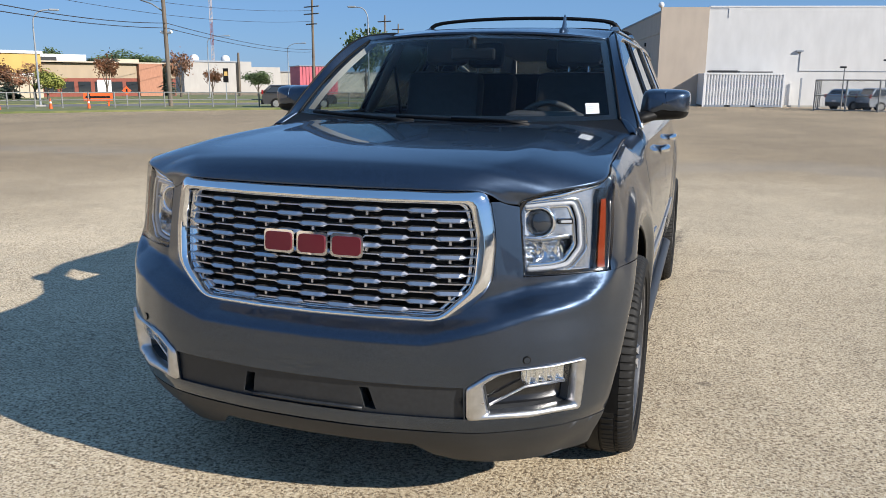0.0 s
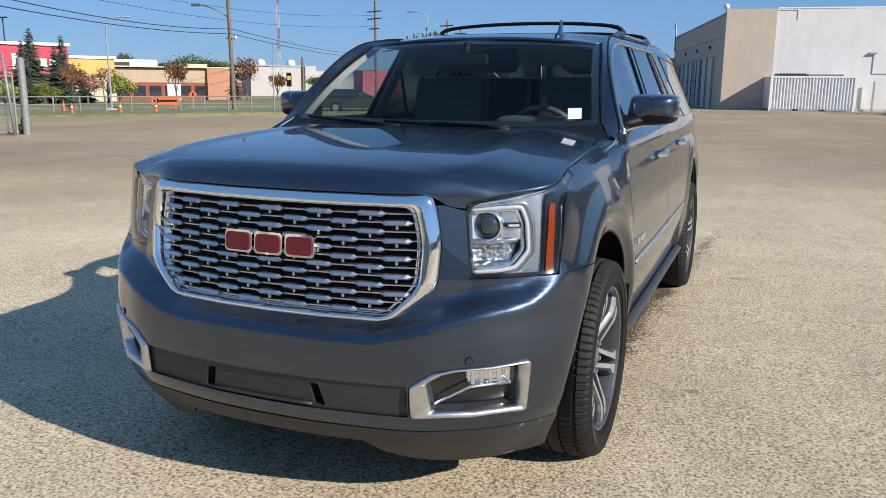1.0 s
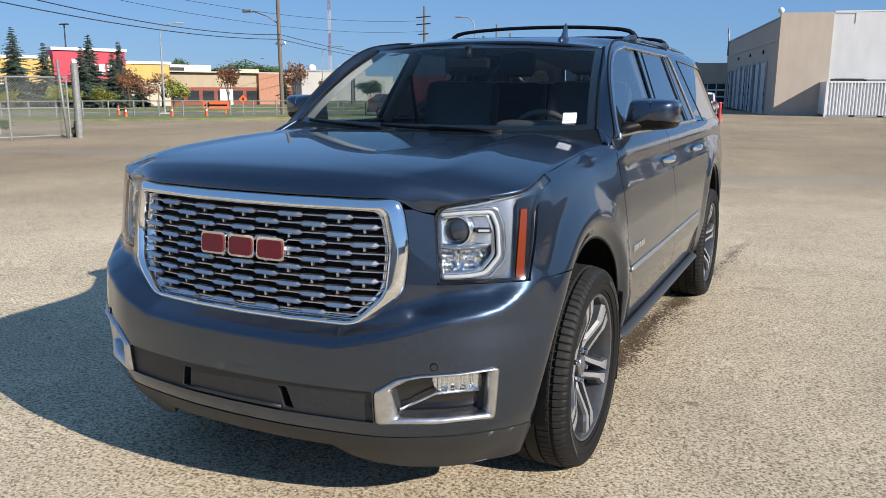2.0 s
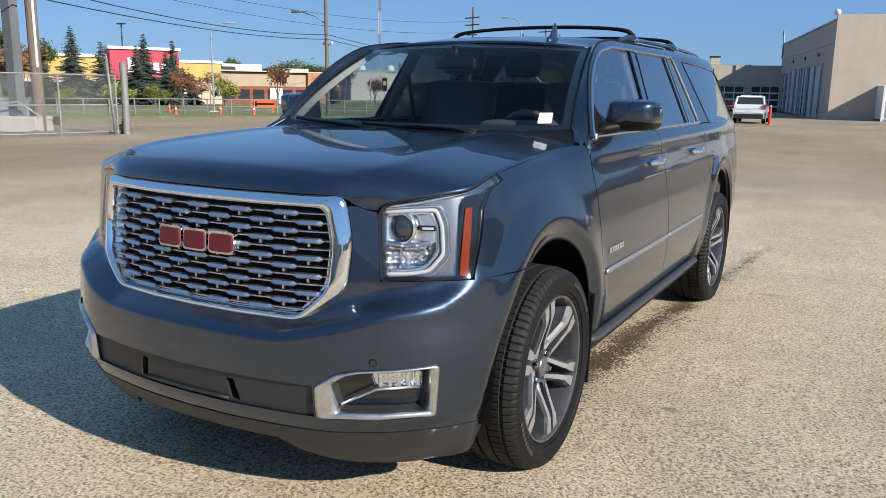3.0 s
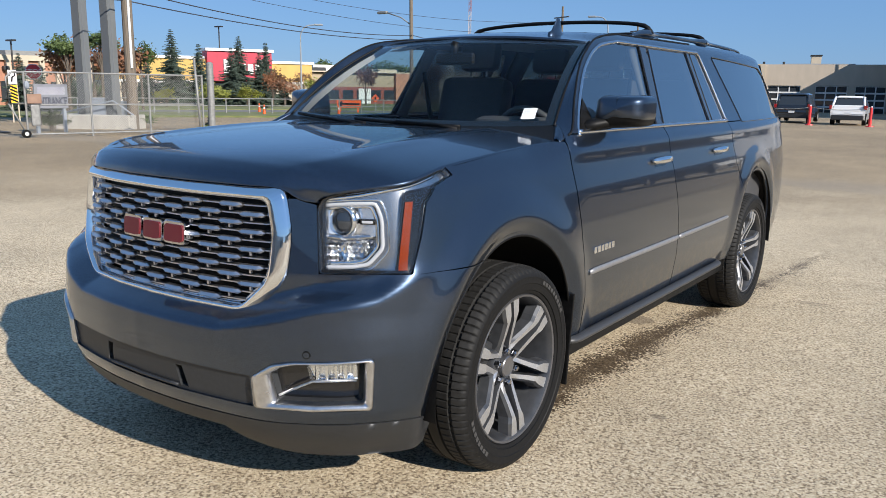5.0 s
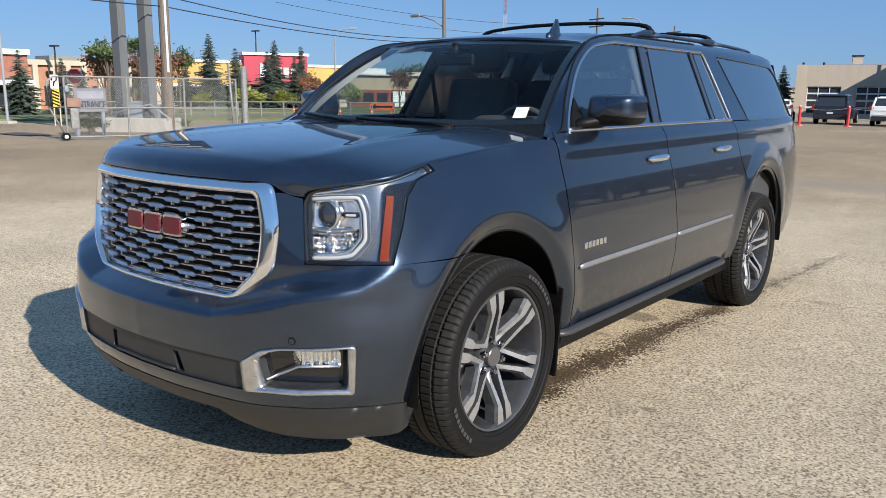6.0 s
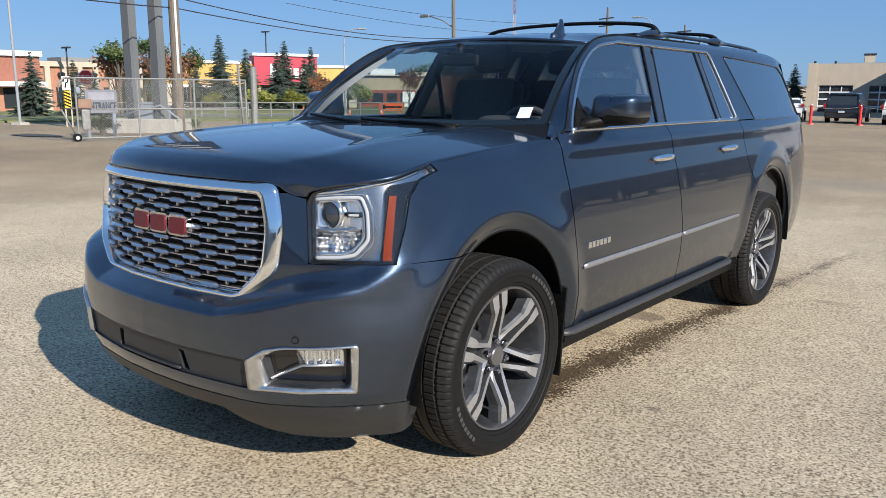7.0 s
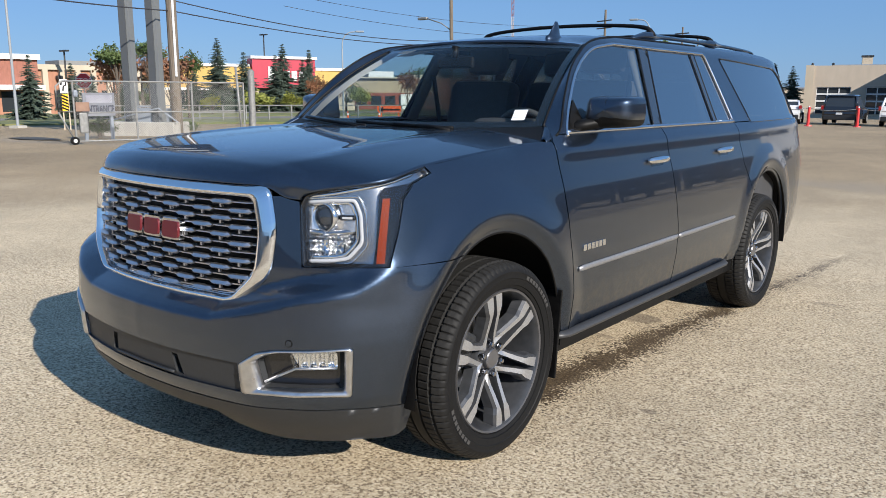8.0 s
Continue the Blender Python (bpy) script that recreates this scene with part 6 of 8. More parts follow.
# ---- vehicles parked far off ----
def far_car(name, label, paint, m, long=4.6, wide=1.84, high=1.68, boxy=0.6):
    """A parked car, tail at the origin, nose along +y."""
    c = thing(name, label, "car", m, "parked vehicles")
    w = wide / 2
    bm = bmesh.new()
    side = [(0.10, 0.32), (0.02, 0.62), (0.05, 0.98), (long * 0.62, 1.0), (long * 0.70, 0.98), (long * 0.97, 0.84), (long, 0.55), (long - 0.05, 0.30)]
    rows = [[bm.verts.new((s * w * k, y, z)) for y, z in side] for s, k in ((-1, 0.93), (-1, 1.0), (1, 1.0), (1, 0.93))]
    for v in rows[0] + rows[3]:
        v.co.z = 0.32 + (v.co.z - 0.32) * 0.96
    for a, b in zip(rows, rows[1:]):
        for i in range(len(side)):
            j = (i + 1) % len(side)
            bm.faces.new((a[i], a[j], b[j], b[i]))
    bm.faces.new(rows[0])
    bm.faces.new(rows[3][::-1])
    bmesh.ops.recalc_face_normals(bm, faces=bm.faces)
    bmesh.ops.bevel(bm, geom=list(bm.edges), offset=0.04, segments=2, affect="EDGES")
    part("body", bm, paint, c, smooth=True)

    def lid(name, lo, hi, mat, y0, y1, t0, t1, k0, k1):
        bm = bmesh.new()
        p = [bm.verts.new(q) for q in ((-w * k0, y0, lo), (w * k0, y0, lo), (w * k0, y1, lo), (-w * k0, y1, lo), (-w * k1, t0, hi), (w * k1, t0, hi), (w * k1, t1, hi), (-w * k1, t1, hi))]
        for f in ((0, 1, 5, 4), (1, 2, 6, 5), (2, 3, 7, 6), (3, 0, 4, 7), (4, 5, 6, 7), (3, 2, 1, 0)):
            bm.faces.new([p[i] for i in f])
        bmesh.ops.bevel(bm, geom=list(bm.edges), offset=0.05, segments=2, affect="EDGES")
        return part(name, bm, mat, c, smooth=True)
    r0 = 0.10 + 0.5 * (1 - boxy)
    lid("glass_cabin", 0.96, high - 0.07, DARK_GLASS, 0.08, long * 0.72, r0 + 0.12, long * 0.52, 0.93, 0.74)
    lid("roof", high - 0.12, high, paint, r0 - 0.02, long * 0.56, r0 + 0.14, long * 0.50, 0.79, 0.66)
    lid("tailgate", 0.60, 1.14, paint, 0.0, 0.30, 0.10, 0.34, 0.90, 0.86)
    for s in (-1, 1):
        tube("rear_pillar", [(s * w * 0.92, 0.10, 0.98), (s * w * 0.79, r0 + 0.16, high - 0.08)], 0.07, paint, c)
        boxed("tail_lamp", s * w * 0.97 - 0.09, s * w * 0.97 + 0.02 * s + 0.07, -0.01, 0.10, 0.90, 1.14, bpy.data.materials["tail_red"], c, "", 0.02)
        for y in (0.85, long - 0.85):
            bm = bmesh.new()
            rod(bm, (s * (w - 0.20), y, 0.33), (s * (w + 0.01), y, 0.33), 0.33, 0.33, 20)
            wh = part("wheel", bm, RUBBER, c)
            bm = bmesh.new()
            rod(bm, (s * (w + 0.005), y, 0.33), (s * (w + 0.02), y, 0.33), 0.21, 0.19, 14)
            part("rim", bm, STEEL, wh)
    boxed("bumper", -w * 0.9, w * 0.9, -0.06, 0.12, 0.30, 0.58, TRIM, c, "", 0.04)
    boxed("tailgate_panel", -0.17, 0.17, -0.075, -0.062, 0.62, 0.74, WHITE_PAINT, c, "", 0.0)
    return c


WHITE_CAR = shader("white_car_paint", (0.78, 0.78, 0.77), 0.25, 0.0, Coat_Weight=1.0)
BLACK_CAR = shader("black_car_paint", (0.012, 0.012, 0.014), 0.2, 0.0, Coat_Weight=1.0)
SILVER_CAR = shader("silver_car_paint", (0.42, 0.45, 0.48), 0.3, 0.6, Coat_Weight=1.0)
BLUE_CAR = shader("blue_car_paint", (0.20, 0.30, 0.40), 0.3, 0.4, Coat_Weight=1.0)
far_car("crossover", "white compact crossover parked nose-in, rear towards the lot", WHITE_CAR, stand(-6.0, 49.3, 4), 4.5, 1.84, 1.66, 0.35)
far_car("black_crossover", "black crossover parked nose-in beside red posts", BLACK_CAR, stand(-9.3, 50.6, 4), 4.8, 1.95, 1.78, 0.8)
far_car("sedan", "white hatchback parked beside the red posts", WHITE_CAR, stand(-12.1, 49.4, 12), 4.4, 1.8, 1.46, 0.2)
far_car("estate_car", "silver estate car behind the wire fence", SILVER_CAR, stand(11.2, 60.2, -70), 4.6, 1.82, 1.6)
far_car("minivan", "white van behind the wire fence", WHITE_CAR, stand(15.0, 60.6, -60), 5.0, 1.95, 2.0, 0.9)
far_car("hatchback", "pale blue hatchback behind the wire fence", BLUE_CAR, stand(9.6, 61.2, -50), 4.2, 1.78, 1.5)
far_car("grey_crossover", "dark grey crossover crossing behind the lot", shader("grey_car_paint", (0.06, 0.06, 0.062), 0.3, 0.4, Coat_Weight=1.0), stand(*spot(-32.6, 52.0), -60), 4.6, 1.86, 1.46, 0.4)

# the row of dark vehicles at the yard's edge, that the doors mirror
DARK_PAINTS = [BLACK_CAR, shader("navy_car_paint", (0.012, 0.016, 0.028), 0.25, 0.0, Coat_Weight=1.0), shader("charcoal_car_paint", (0.03, 0.03, 0.032), 0.3, 0.3, Coat_Weight=1.0)]
ROW_CARS = [far_car("row_suv", "dark tall SUV in the row along the yard's edge", p, stand(0, 0), 5.0, 2.0, h, 0.9) for p, h in zip(DARK_PAINTS, (1.95, 2.1, 1.9))]
for k in range(15):
    az = radians(18 + 2.9 * k)
    x, y = 1.0 + 43 * math.sin(az), 2.0 + 43 * math.cos(az)
    m = stand(x, y, -math.degrees(az) + (-4, 3, 0, 5, -2)[k % 5])
    if k < 3:
        ROW_CARS[k].matrix_basis = m
    else:
        copy_thing(ROW_CARS[k % 3], m)

# red posts with a chain
for x, y in ((-10.0, 46.8), (-7.6, 47.4), (-4.6, 47.9)):
    b = thing("bollard", "red guide post on a flat foot with a chain hook", "bollard", stand(x, y), "red posts")
    bm = bmesh.new()
    rod(bm, (0, 0, 0.04), (0, 0, 1.06), 0.085, 0.075, 12)
    part("post", bm, RED_POST, b)
    bm = bmesh.new()
    rod(bm, (0, 0, 0.0), (0, 0, 0.05), 0.22, 0.20, 12)
    part("foot", bm, RED_POST, b)
    bm = bmesh.new()
    rod(bm, (0, 0, 1.06), (0, 0, 1.12), 0.055, 0.03, 10)
    part("cap", bm, WHITE_PAINT, b)
for (x0, y0), (x1, y1) in (((-10.0, 46.8), (-7.6, 47.4)), ((-7.6, 47.4), (-4.6, 47.9)), ((-14.0, 46.2), (-10.0, 46.8))):
    line = []
    for u in np.linspace(0, 1, 9):
        x, y = x0 + (x1 - x0) * u, y0 + (y1 - y0) * u
        line.append((x, y, ground_z(x, y) + 1.0 - 0.25 * 4 * u * (1 - u) * 0.5))
    tagged(tube("chain", line, 0.014, STEEL), "slack grey chain between the red posts", "chain")


# ---- fences ----
def wire_mesh(bm, length, low, high, pitch=0.075, r=0.0035):
    """Slanting wires both ways over a panel in the local xz plane."""
    h = high - low
    k = -h
    while k < length:
        for sgn in (1, -1):
            x0, x1 = (k, k + h)
            a, b = max(0, x0), min(length, x1)
            if b > a:
                z0, z1 = (low + (a - x0), low + (b - x0)) if sgn > 0 else (high - (a - x0), high - (b - x0))
                d = Vector((r, 0, -r * sgn))
                vs = [bm.verts.new(p) for p in ((a - r, 0, z0), (a + r, 0, z0), (b + r, 0, z1), (b - r, 0, z1))]
                bm.faces.new(vs)
        k += pitch


def wire_fence(name, label, a, b, high, posts, r=0.03, mid=True, group="", pitch=0.075, top=True):
    f = thing(name, label, "fence", pose(a[0], a[1], ground_z(*a), 0, 0, facing(a, b)), group)
    n = math.hypot(b[0] - a[0], b[1] - a[1])
    fall = ground_z(*b) - ground_z(*a)
    for i in range(posts):
        x = n * i / (posts - 1)
        bm = bmesh.new()
        rod(bm, (x, 0, fall * x / n - 0.05), (x, 0, fall * x / n + high), r, r, 10)
        part("post", bm, STEEL, f)
    for z in ((high - 0.02, high * 0.5, 0.10) if mid else (high - 0.02, 0.1)):
        bm = bmesh.new()
        rod(bm, (0, -0.0, z), (n, -0.0, z + fall), r * 0.8, r * 0.8, 8)
        part("rail", bm, STEEL, f)
    bm = bmesh.new()
    wire_mesh(bm, n, 0.12, high - 0.05, pitch, pitch * 0.05)
    tagged(part("wire_mesh", bm, STEEL, f, "galvanised chain-link wire"), kind="stuff")
    return f


G0, G1 = spot(-63.6, 26.9), spot(-52.9, 29.0)
gate = wire_fence("sliding_gate", "galvanised chain-link sliding gate with a guide wheel", G0, G1, 1.93, 4, 0.032)
bm = bmesh.new()
rod(bm, (-0.05, -0.05, 0.12), (-0.05, 0.05, 0.12), 0.125, 0.125, 18)
gw = part("guide_wheel", bm, BLACK, gate)
bm = bmesh.new()
rod(bm, (-0.05, -0.06, 0.12), (-0.05, 0.06, 0.12), 0.055, 0.055, 14)
part("wheel_hub", bm, WHITE_PAINT, gw)
tube("gate_tail", [(0, 0, 1.0), (-0.45, 0, 1.0), (-0.48, 0, 1.75), (-0.3, 0, 1.9), (0, 0, 1.9)], 0.03, STEEL, gate)
tube("gate_tail", [(-0.46, 0, 1.0), (-0.10, 0, 0.25)], 0.026, STEEL, gate)
boxed("gate_box", 0.02, 0.42, -0.10, -0.04, 1.00, 1.28, put_noise(shader("brown_box", (0.22, 0.13, 0.09), 0.6), 5, (0.18, 0.10, 0.07), (0.26, 0.16, 0.11)), gate, "", 0.01)
boxed("gate_light", -0.02, 0.13, -0.10, 0.02, 1.42, 1.66, GREY_PAINT, gate, "", 0.08)
boxed("gate_roll", 0.10, 0.36, -0.10, -0.05, 0.34, 0.98, STEEL, gate, "", 0.05)
P = spot(-52.35, 29.2)
post = thing("gate_post", "thick galvanised steel gate post", "post", stand(*P))
bm = bmesh.new()
rod(bm, (0, 0, -0.05), (0, 0, 2.32), 0.12, 0.115, 16)
part("pipe", bm, STEEL, post)
bm = bmesh.new()
rod(bm, (0, 0, 2.32), (0, 0, 2.38), 0.115, 0.05, 16)
part("pipe_cap", bm, STEEL, post)
P2 = spot(-53.2, 28.6)
guide = thing("gate_guide", "leaning slim gate guide post", "post", stand(*P2))
tube("guide_pipe", [(0.1, 0, -0.05), (-0.12, 0, 2.45)], 0.04, STEEL, guide)

# shadow beside the gate, painted as a dark sheet on the driveway
T = spot(-66.1, 31.5)
rim = [(1.5 * (1 + 0.18 * math.sin(a * 3 + 1)) * math.cos(a), 0.6 * (1 + 0.14 * math.cos(a * 2 + 0.5)) * math.sin(a)) for a in np.linspace(0, 2 * math.pi, 28, endpoint=False)]
mesh_object("shadow_sheet", [(T[0] + a, T[1] + b, ground_z(T[0] + a, T[1] + b) + 0.03) for a, b in rim], [tuple(range(28))], plaster("painted_shadow", (0.06, 0.06, 0.06), 0.25, 30, 0.9))
tagged(bpy.data.objects["shadow_sheet"], "shadow beside the gate, painted as a dark sheet on the driveway", "asphalt", kind="structure")

# notice board behind the gate, and text on it
def lettering(name, text, size, material, m, parent, bold=0.0):
    """Letters as a flat mesh."""
    cu = bpy.data.curves.new(name, "FONT")
    cu.body, cu.size, cu.align_x, cu.align_y, cu.extrude, cu.offset = text, size, "CENTER", "CENTER", 0.004, bold
    tmp = bpy.data.objects.new(name, cu)
    me = bpy.data.meshes.new_from_object(tmp)
    bpy.data.objects.remove(tmp)
    me.materials.clear()
    me.materials.append(material)
    o = new(name, me)
    o.parent = parent
    o.matrix_basis = m
    return o


E0, E1 = spot(-63.05, 29.6), spot(-61.15, 30.2)
board = thing("entrance_board", "grey entrance notice board on posts behind the gate", "sign", pose(E0[0], E0[1], ground_z(*E0), 0, 0, facing(E0, E1)))
bl = math.hypot(E1[0] - E0[0], E1[1] - E0[1])
boxed("panel", 0, bl, 0, 0.05, 0.80, 1.58, put_noise(shader("board_face", (0.27, 0.29, 0.34), 0.5), 3, (0.15, 0.16, 0.19), (0.22, 0.23, 0.26)), board)
for x in (0.1, bl - 0.1):
    boxed("leg", x - 0.05, x + 0.05, 0.06, 0.14, -0.05, 1.5, GREY_PAINT, board)
lettering("letters", "ENTRANCE", 0.35, SIGN_BLUE, pose(bl / 2, -0.012, 1.02, 90, 0, 0) @ Matrix.Diagonal((0.60, 1, 1, 1)), board, 0.009)
boxed("faded_band", 0.1, bl - 0.1, -0.012, -0.004, 1.24, 1.50, put_noise(shader("board_band", (0.40, 0.38, 0.52), 0.5), 2, (0.19, 0.19, 0.25), (0.34, 0.34, 0.38)), board)

# pylon: two grey columns, a cabinet and a timber pole on a concrete footing
K = spot(-58.9, 32.6)
foot = thing("pylon_footing", "low concrete footing block under the sign pylon", "footing", pose(*K, ground_z(*K), 0, 0, 28))
boxed("block", -1.75, 1.15, -0.5, 0.7, -0.05, 0.52, CONCRETE, foot, "", 0.03)
PYLON_GREY = plaster("pylon_grey", (0.065, 0.072, 0.08), 0.08, 2, 0.6)
PYLON_FACE = plaster("pylon_face", (0.155, 0.165, 0.17), 0.08, 2, 0.5)
pyl = thing("sign_pylon", "tall grey twin-column sign pylon with a low cabinet", "pylon", pose(*K, ground_z(*K) + 0.52, 0, 0, 28))
for x in (-0.80, 0.30):
    boxed("column", x - 0.19, x + 0.07, -0.2, 0.2, 0, 11.5, PYLON_GREY, pyl)
    boxed("column_face", x + 0.075, x + 0.20, -0.16, 0.16, 0, 11.5, PYLON_FACE, pyl)
for z0, z1 in ((0.0, 0.52), (0.54, 0.60)):
    boxed("cabinet_rail", -0.53, 0.05, -0.12, 0.12, z0, z1, GREY_PAINT, pyl)
boxed("cabinet_body", -1.3, 1.0, 0.22, 0.5, 0, 0.50, GREY_PAINT, pyl)
face = boxed("sign_face", -2.2, 1.9, -0.34, -0.22, 5.7, 8.0, shader("sign_charcoal", (0.018, 0.019, 0.022), 0.4), pyl, "charcoal sign face with pale lines of print", 0.03)
for z, h, x0, x1 in ((7.2, 0.34, -1.8, 1.5), (6.6, 0.22, -1.5, 1.1), (6.1, 0.16, -1.6, 0.4)):
    boxed("print_bar", x0, x1, -0.352, -0.341, z, z + h, CONCRETE, face)
tube("brace", [(-1.6, -0.4, 0.02), (0.55, -0.45, 0.52), (1.3, -0.45, 0.02)], 0.03, GREY_PAINT, pyl)
W = spot(-57.3, 32.2)
wood = thing("timber_pole", "sun-bleached round timber utility pole by the gate", "pole", stand(*W))
bm = bmesh.new()
rod(bm, (0, 0, -0.1), (0.05, 0, 12.5), 0.20, 0.165, 16)
part("trunk", bm, WOOD, wood)
bm = bmesh.new()
rod(bm, (0.2, -0.06, 2.2), (0.24, -0.06, 12.5), 0.045, 0.045, 8)
part("conduit", bm, WHITE_PAINT, wood)

# stop sign, lane sign with a striped board
def octagon(r):
    return [(r * math.cos(radians(22.5 + 45 * k)), r * math.sin(radians(22.5 + 45 * k))) for k in range(8)]


def flat_shape(name, pts, y, thick, material, parent, m=None):
    bm = bmesh.new()
    f = bm.faces.new([bm.verts.new((x, y, z)) for x, z in pts])
    ex = bmesh.ops.extrude_face_region(bm, geom=[f])
    bmesh.ops.translate(bm, vec=(0, thick, 0), verts=[v for v in ex["geom"] if isinstance(v, bmesh.types.BMVert)])
    bmesh.ops.recalc_face_normals(bm, faces=bm.faces)
    o = part(name, bm, material, parent)
    if m is not None:
        o.matrix_basis = m
    return o


SX = spot(-62.9, 42.0)
stop = thing("stop_sign", "red octagonal stop sign with white lettering on a steel post", "sign", stand(*SX, 62))
ctr = 1.47 + 42.0 * 0.0096 - ground_z(*SX)
boxed("post", -0.03, 0.03, 0.03, 0.09, -0.05, ctr + 0.3, STEEL, stop)
flat_shape("sign_edge", octagon(0.37), 0.012, 0.012, WHITE_PAINT, stop, Matrix.Translation((0, 0, ctr)))
flat_shape("sign_face", octagon(0.34), 0.0, 0.010, SIGN_RED, stop, Matrix.Translation((0, 0, ctr)))
lettering("letters", "STOP", 0.30, WHITE_PAINT, Matrix.Translation((0, -0.006, ctr)) @ pose(0, 0, 0, 90, 0, 0), stop)
NX = spot(-64.1, 40.0)
lane_sign = thing("lane_sign", "white curved-arrow sign over a yellow and black striped board", "sign", stand(*NX, 62))
zc = 1.47 + 40 * 0.0035 - ground_z(*NX)
for x in (-0.12, 0.12):
    boxed("leg", x, x + 0.05, 0.05, 0.11, -0.05, zc + 0.1, CREAM, lane_sign)
boxed("arrow_panel", -0.165, 0.165, 0, 0.03, zc - 0.30, zc + 0.30, WHITE_PAINT, lane_sign)
tube("arrow", [(-0.04, -0.008, zc - 0.20), (-0.01, -0.008, zc), (0.08, -0.008, zc + 0.05), (0.10, -0.008, zc + 0.20)], 0.030, BLACK, lane_sign, flat=0.2, up=(0, 1, 0))
tube("arrow", [(-0.11, -0.008, zc + 0.05), (-0.08, -0.008, zc + 0.20)], 0.034, BLACK, lane_sign, flat=0.2, up=(0, 1, 0))
boxed("striped_panel", -0.12, 0.15, 0, 0.03, zc - 1.10, zc - 0.34, SIGN_YELLOW, lane_sign)
for k in range(5):
    z = zc - 1.05 + k * 0.14
    flat_shape("stripe", [(-0.12, z + 0.15), (-0.12, z + 0.075), (0.15, z - 0.05), (0.15, z + 0.025)], -0.006, 0.005, BLACK, lane_sign)


# ---- poles, street lamps, cables ----
LAMP_POST = plaster("lamp_post_grey", (0.26, 0.28, 0.30), 0.06, 2, 0.5)


def street_lamp(x, y, high, reach, turn, label="grey street lamp with a curved arm"):
    s = thing("street_lamp", label, "street lamp", stand(x, y, turn), "street lamps")
    bm = bmesh.new()
    rod(bm, (0, 0, -0.1), (0, 0, high - 1.2), 0.07, 0.05, 12)
    part("column", bm, LAMP_POST, s)
    tube("arm", spline([(0, 0, high - 1.25), (0.06, 0, high - 0.55), (reach * 0.4, 0, high - 0.1), (reach, 0, high)], 0.2), 0.04, LAMP_POST, s)
    boxed("lamp_head", reach - 0.1, reach + 0.5, -0.12, 0.12, high - 0.06, high + 0.07, LAMP_POST, s, "", 0.05)
    boxed("foot", -0.28, 0.28, -0.28, 0.28, -0.05, 0.12, CONCRETE, s)
    return s


street_lamp(*spot(-46.1, 60), 1.47 + 60 * 0.070 + 0.5, 1.1, 40)
street_lamp(*spot(-66.9, 44), 9.5, 1.6, 200)
street_lamp(*spot(-35.2, 95), 6.8, 2.0, 20)
street_lamp(*spot(-29.8, 110), 6.9, 2.0, 10)
street_lamp(*spot(-25.0, 60), 7.0, 1.0, 190)
for az, d, h in ((-51.4, 100, 8.8), (-63.9, 78, 5.4)):
    x, y = spot(az, d)
    yl = thing("yard_light", "dark twin-head yard light", "lamp", stand(x, y), "yard lights")
    bm = bmesh.new()
    rod(bm, (0, 0, 0), (0, 0, h), 0.09, 0.07, 8)
    part("column", bm, TRIM, yl)
    boxed("lamp_bar", -0.6, 0.6, -0.15, 0.15, h, h + 0.14, TRIM, yl)
UP = spot(-38.45, 55.0)
util = thing("utility_pole", "weathered timber utility pole with insulators and a lamp arm", "pole", stand(*UP))
UH = 9.8
bm = bmesh.new()
rod(bm, (0, 0, -0.1), (-0.15, 0, UH), 0.145, 0.11, 14)
part("trunk", bm, WOOD, util)
for dx in (-0.35, 0.35):
    bm = bmesh.new()
    rod(bm, (dx * 0.3, 0, 4.6), (dx * 1.1, 0, 4.7), 0.07, 0.10, 8)
    part("insulator", bm, WHITE_PAINT, util)
tube("lamp_arm", [(-0.1, 0, 5.9), (-0.9, -0.1, 6.4), (-2.0, -0.3, 6.75)], 0.04, STEEL, util)
boxed("lamp_head", -2.75, -1.95, -0.4, -0.15, 6.66, 6.84, STEEL, util, "", 0.05)
TP = spot(-28.0, 120.0)
tower = thing("cross_arm_pole", "tall timber pole with double cross arms", "pole", stand(*TP, -25))
bm = bmesh.new()
rod(bm, (0, 0, -0.1), (0, 0, 14.0), 0.22, 0.15, 10)
part("trunk", bm, WOOD, tower)
for z in (12.4, 11.4, 10.0):
    boxed("cross_arm", -1.7 if z > 10.5 else -1.2, 1.7 if z > 10.5 else 1.2, -0.22, -0.1, z, z + 0.16, WOOD, tower)
for az, d, h in ((-22.9, 150, 13), (-21.9, 170, 13), (-33.1, 110, 4.6)):
    x, y = spot(az, d)
    fp = thing("far_pole", "distant timber pole with a short cross arm", "pole", stand(x, y, -20), "far poles")
    bm = bmesh.new()
    rod(bm, (0, 0, -0.1), (0, 0, h + 1.0), 0.2, 0.14, 8)
    part("trunk", bm, WOOD, fp)
    if h > 6:
        boxed("cross_arm", -1.6, 1.6, -0.2, -0.1, h - 0.2, h, WOOD, fp)
# lattice mast
MX = spot(-34.3, 230)
mast = thing("lattice_mast", "distant red and white lattice radio mast", "mast", stand(*MX))
MAST_RED = shader("mast_red", (0.24, 0.12, 0.13), 0.6)
MWHITE = shader("mast_pale", (0.42, 0.38, 0.38), 0.6)
for k in range(24):
    bm = bmesh.new()
    z0, z1 = k * 1.5, k * 1.5 + 1.5
    for a in (0, 120, 240):
        c0 = (0.4 * math.cos(radians(a)), 0.4 * math.sin(radians(a)))
        c1 = (0.4 * math.cos(radians(a + 120)), 0.4 * math.sin(radians(a + 120)))
        rod(bm, (*c0, z0), (*c0, z1), 0.07, 0.07, 5)
        rod(bm, (*c0, z0), (*c1, z1), 0.045, 0.045, 4)
    part("mast_section", bm, MWHITE if (k // 4) % 2 else MAST_RED, mast)


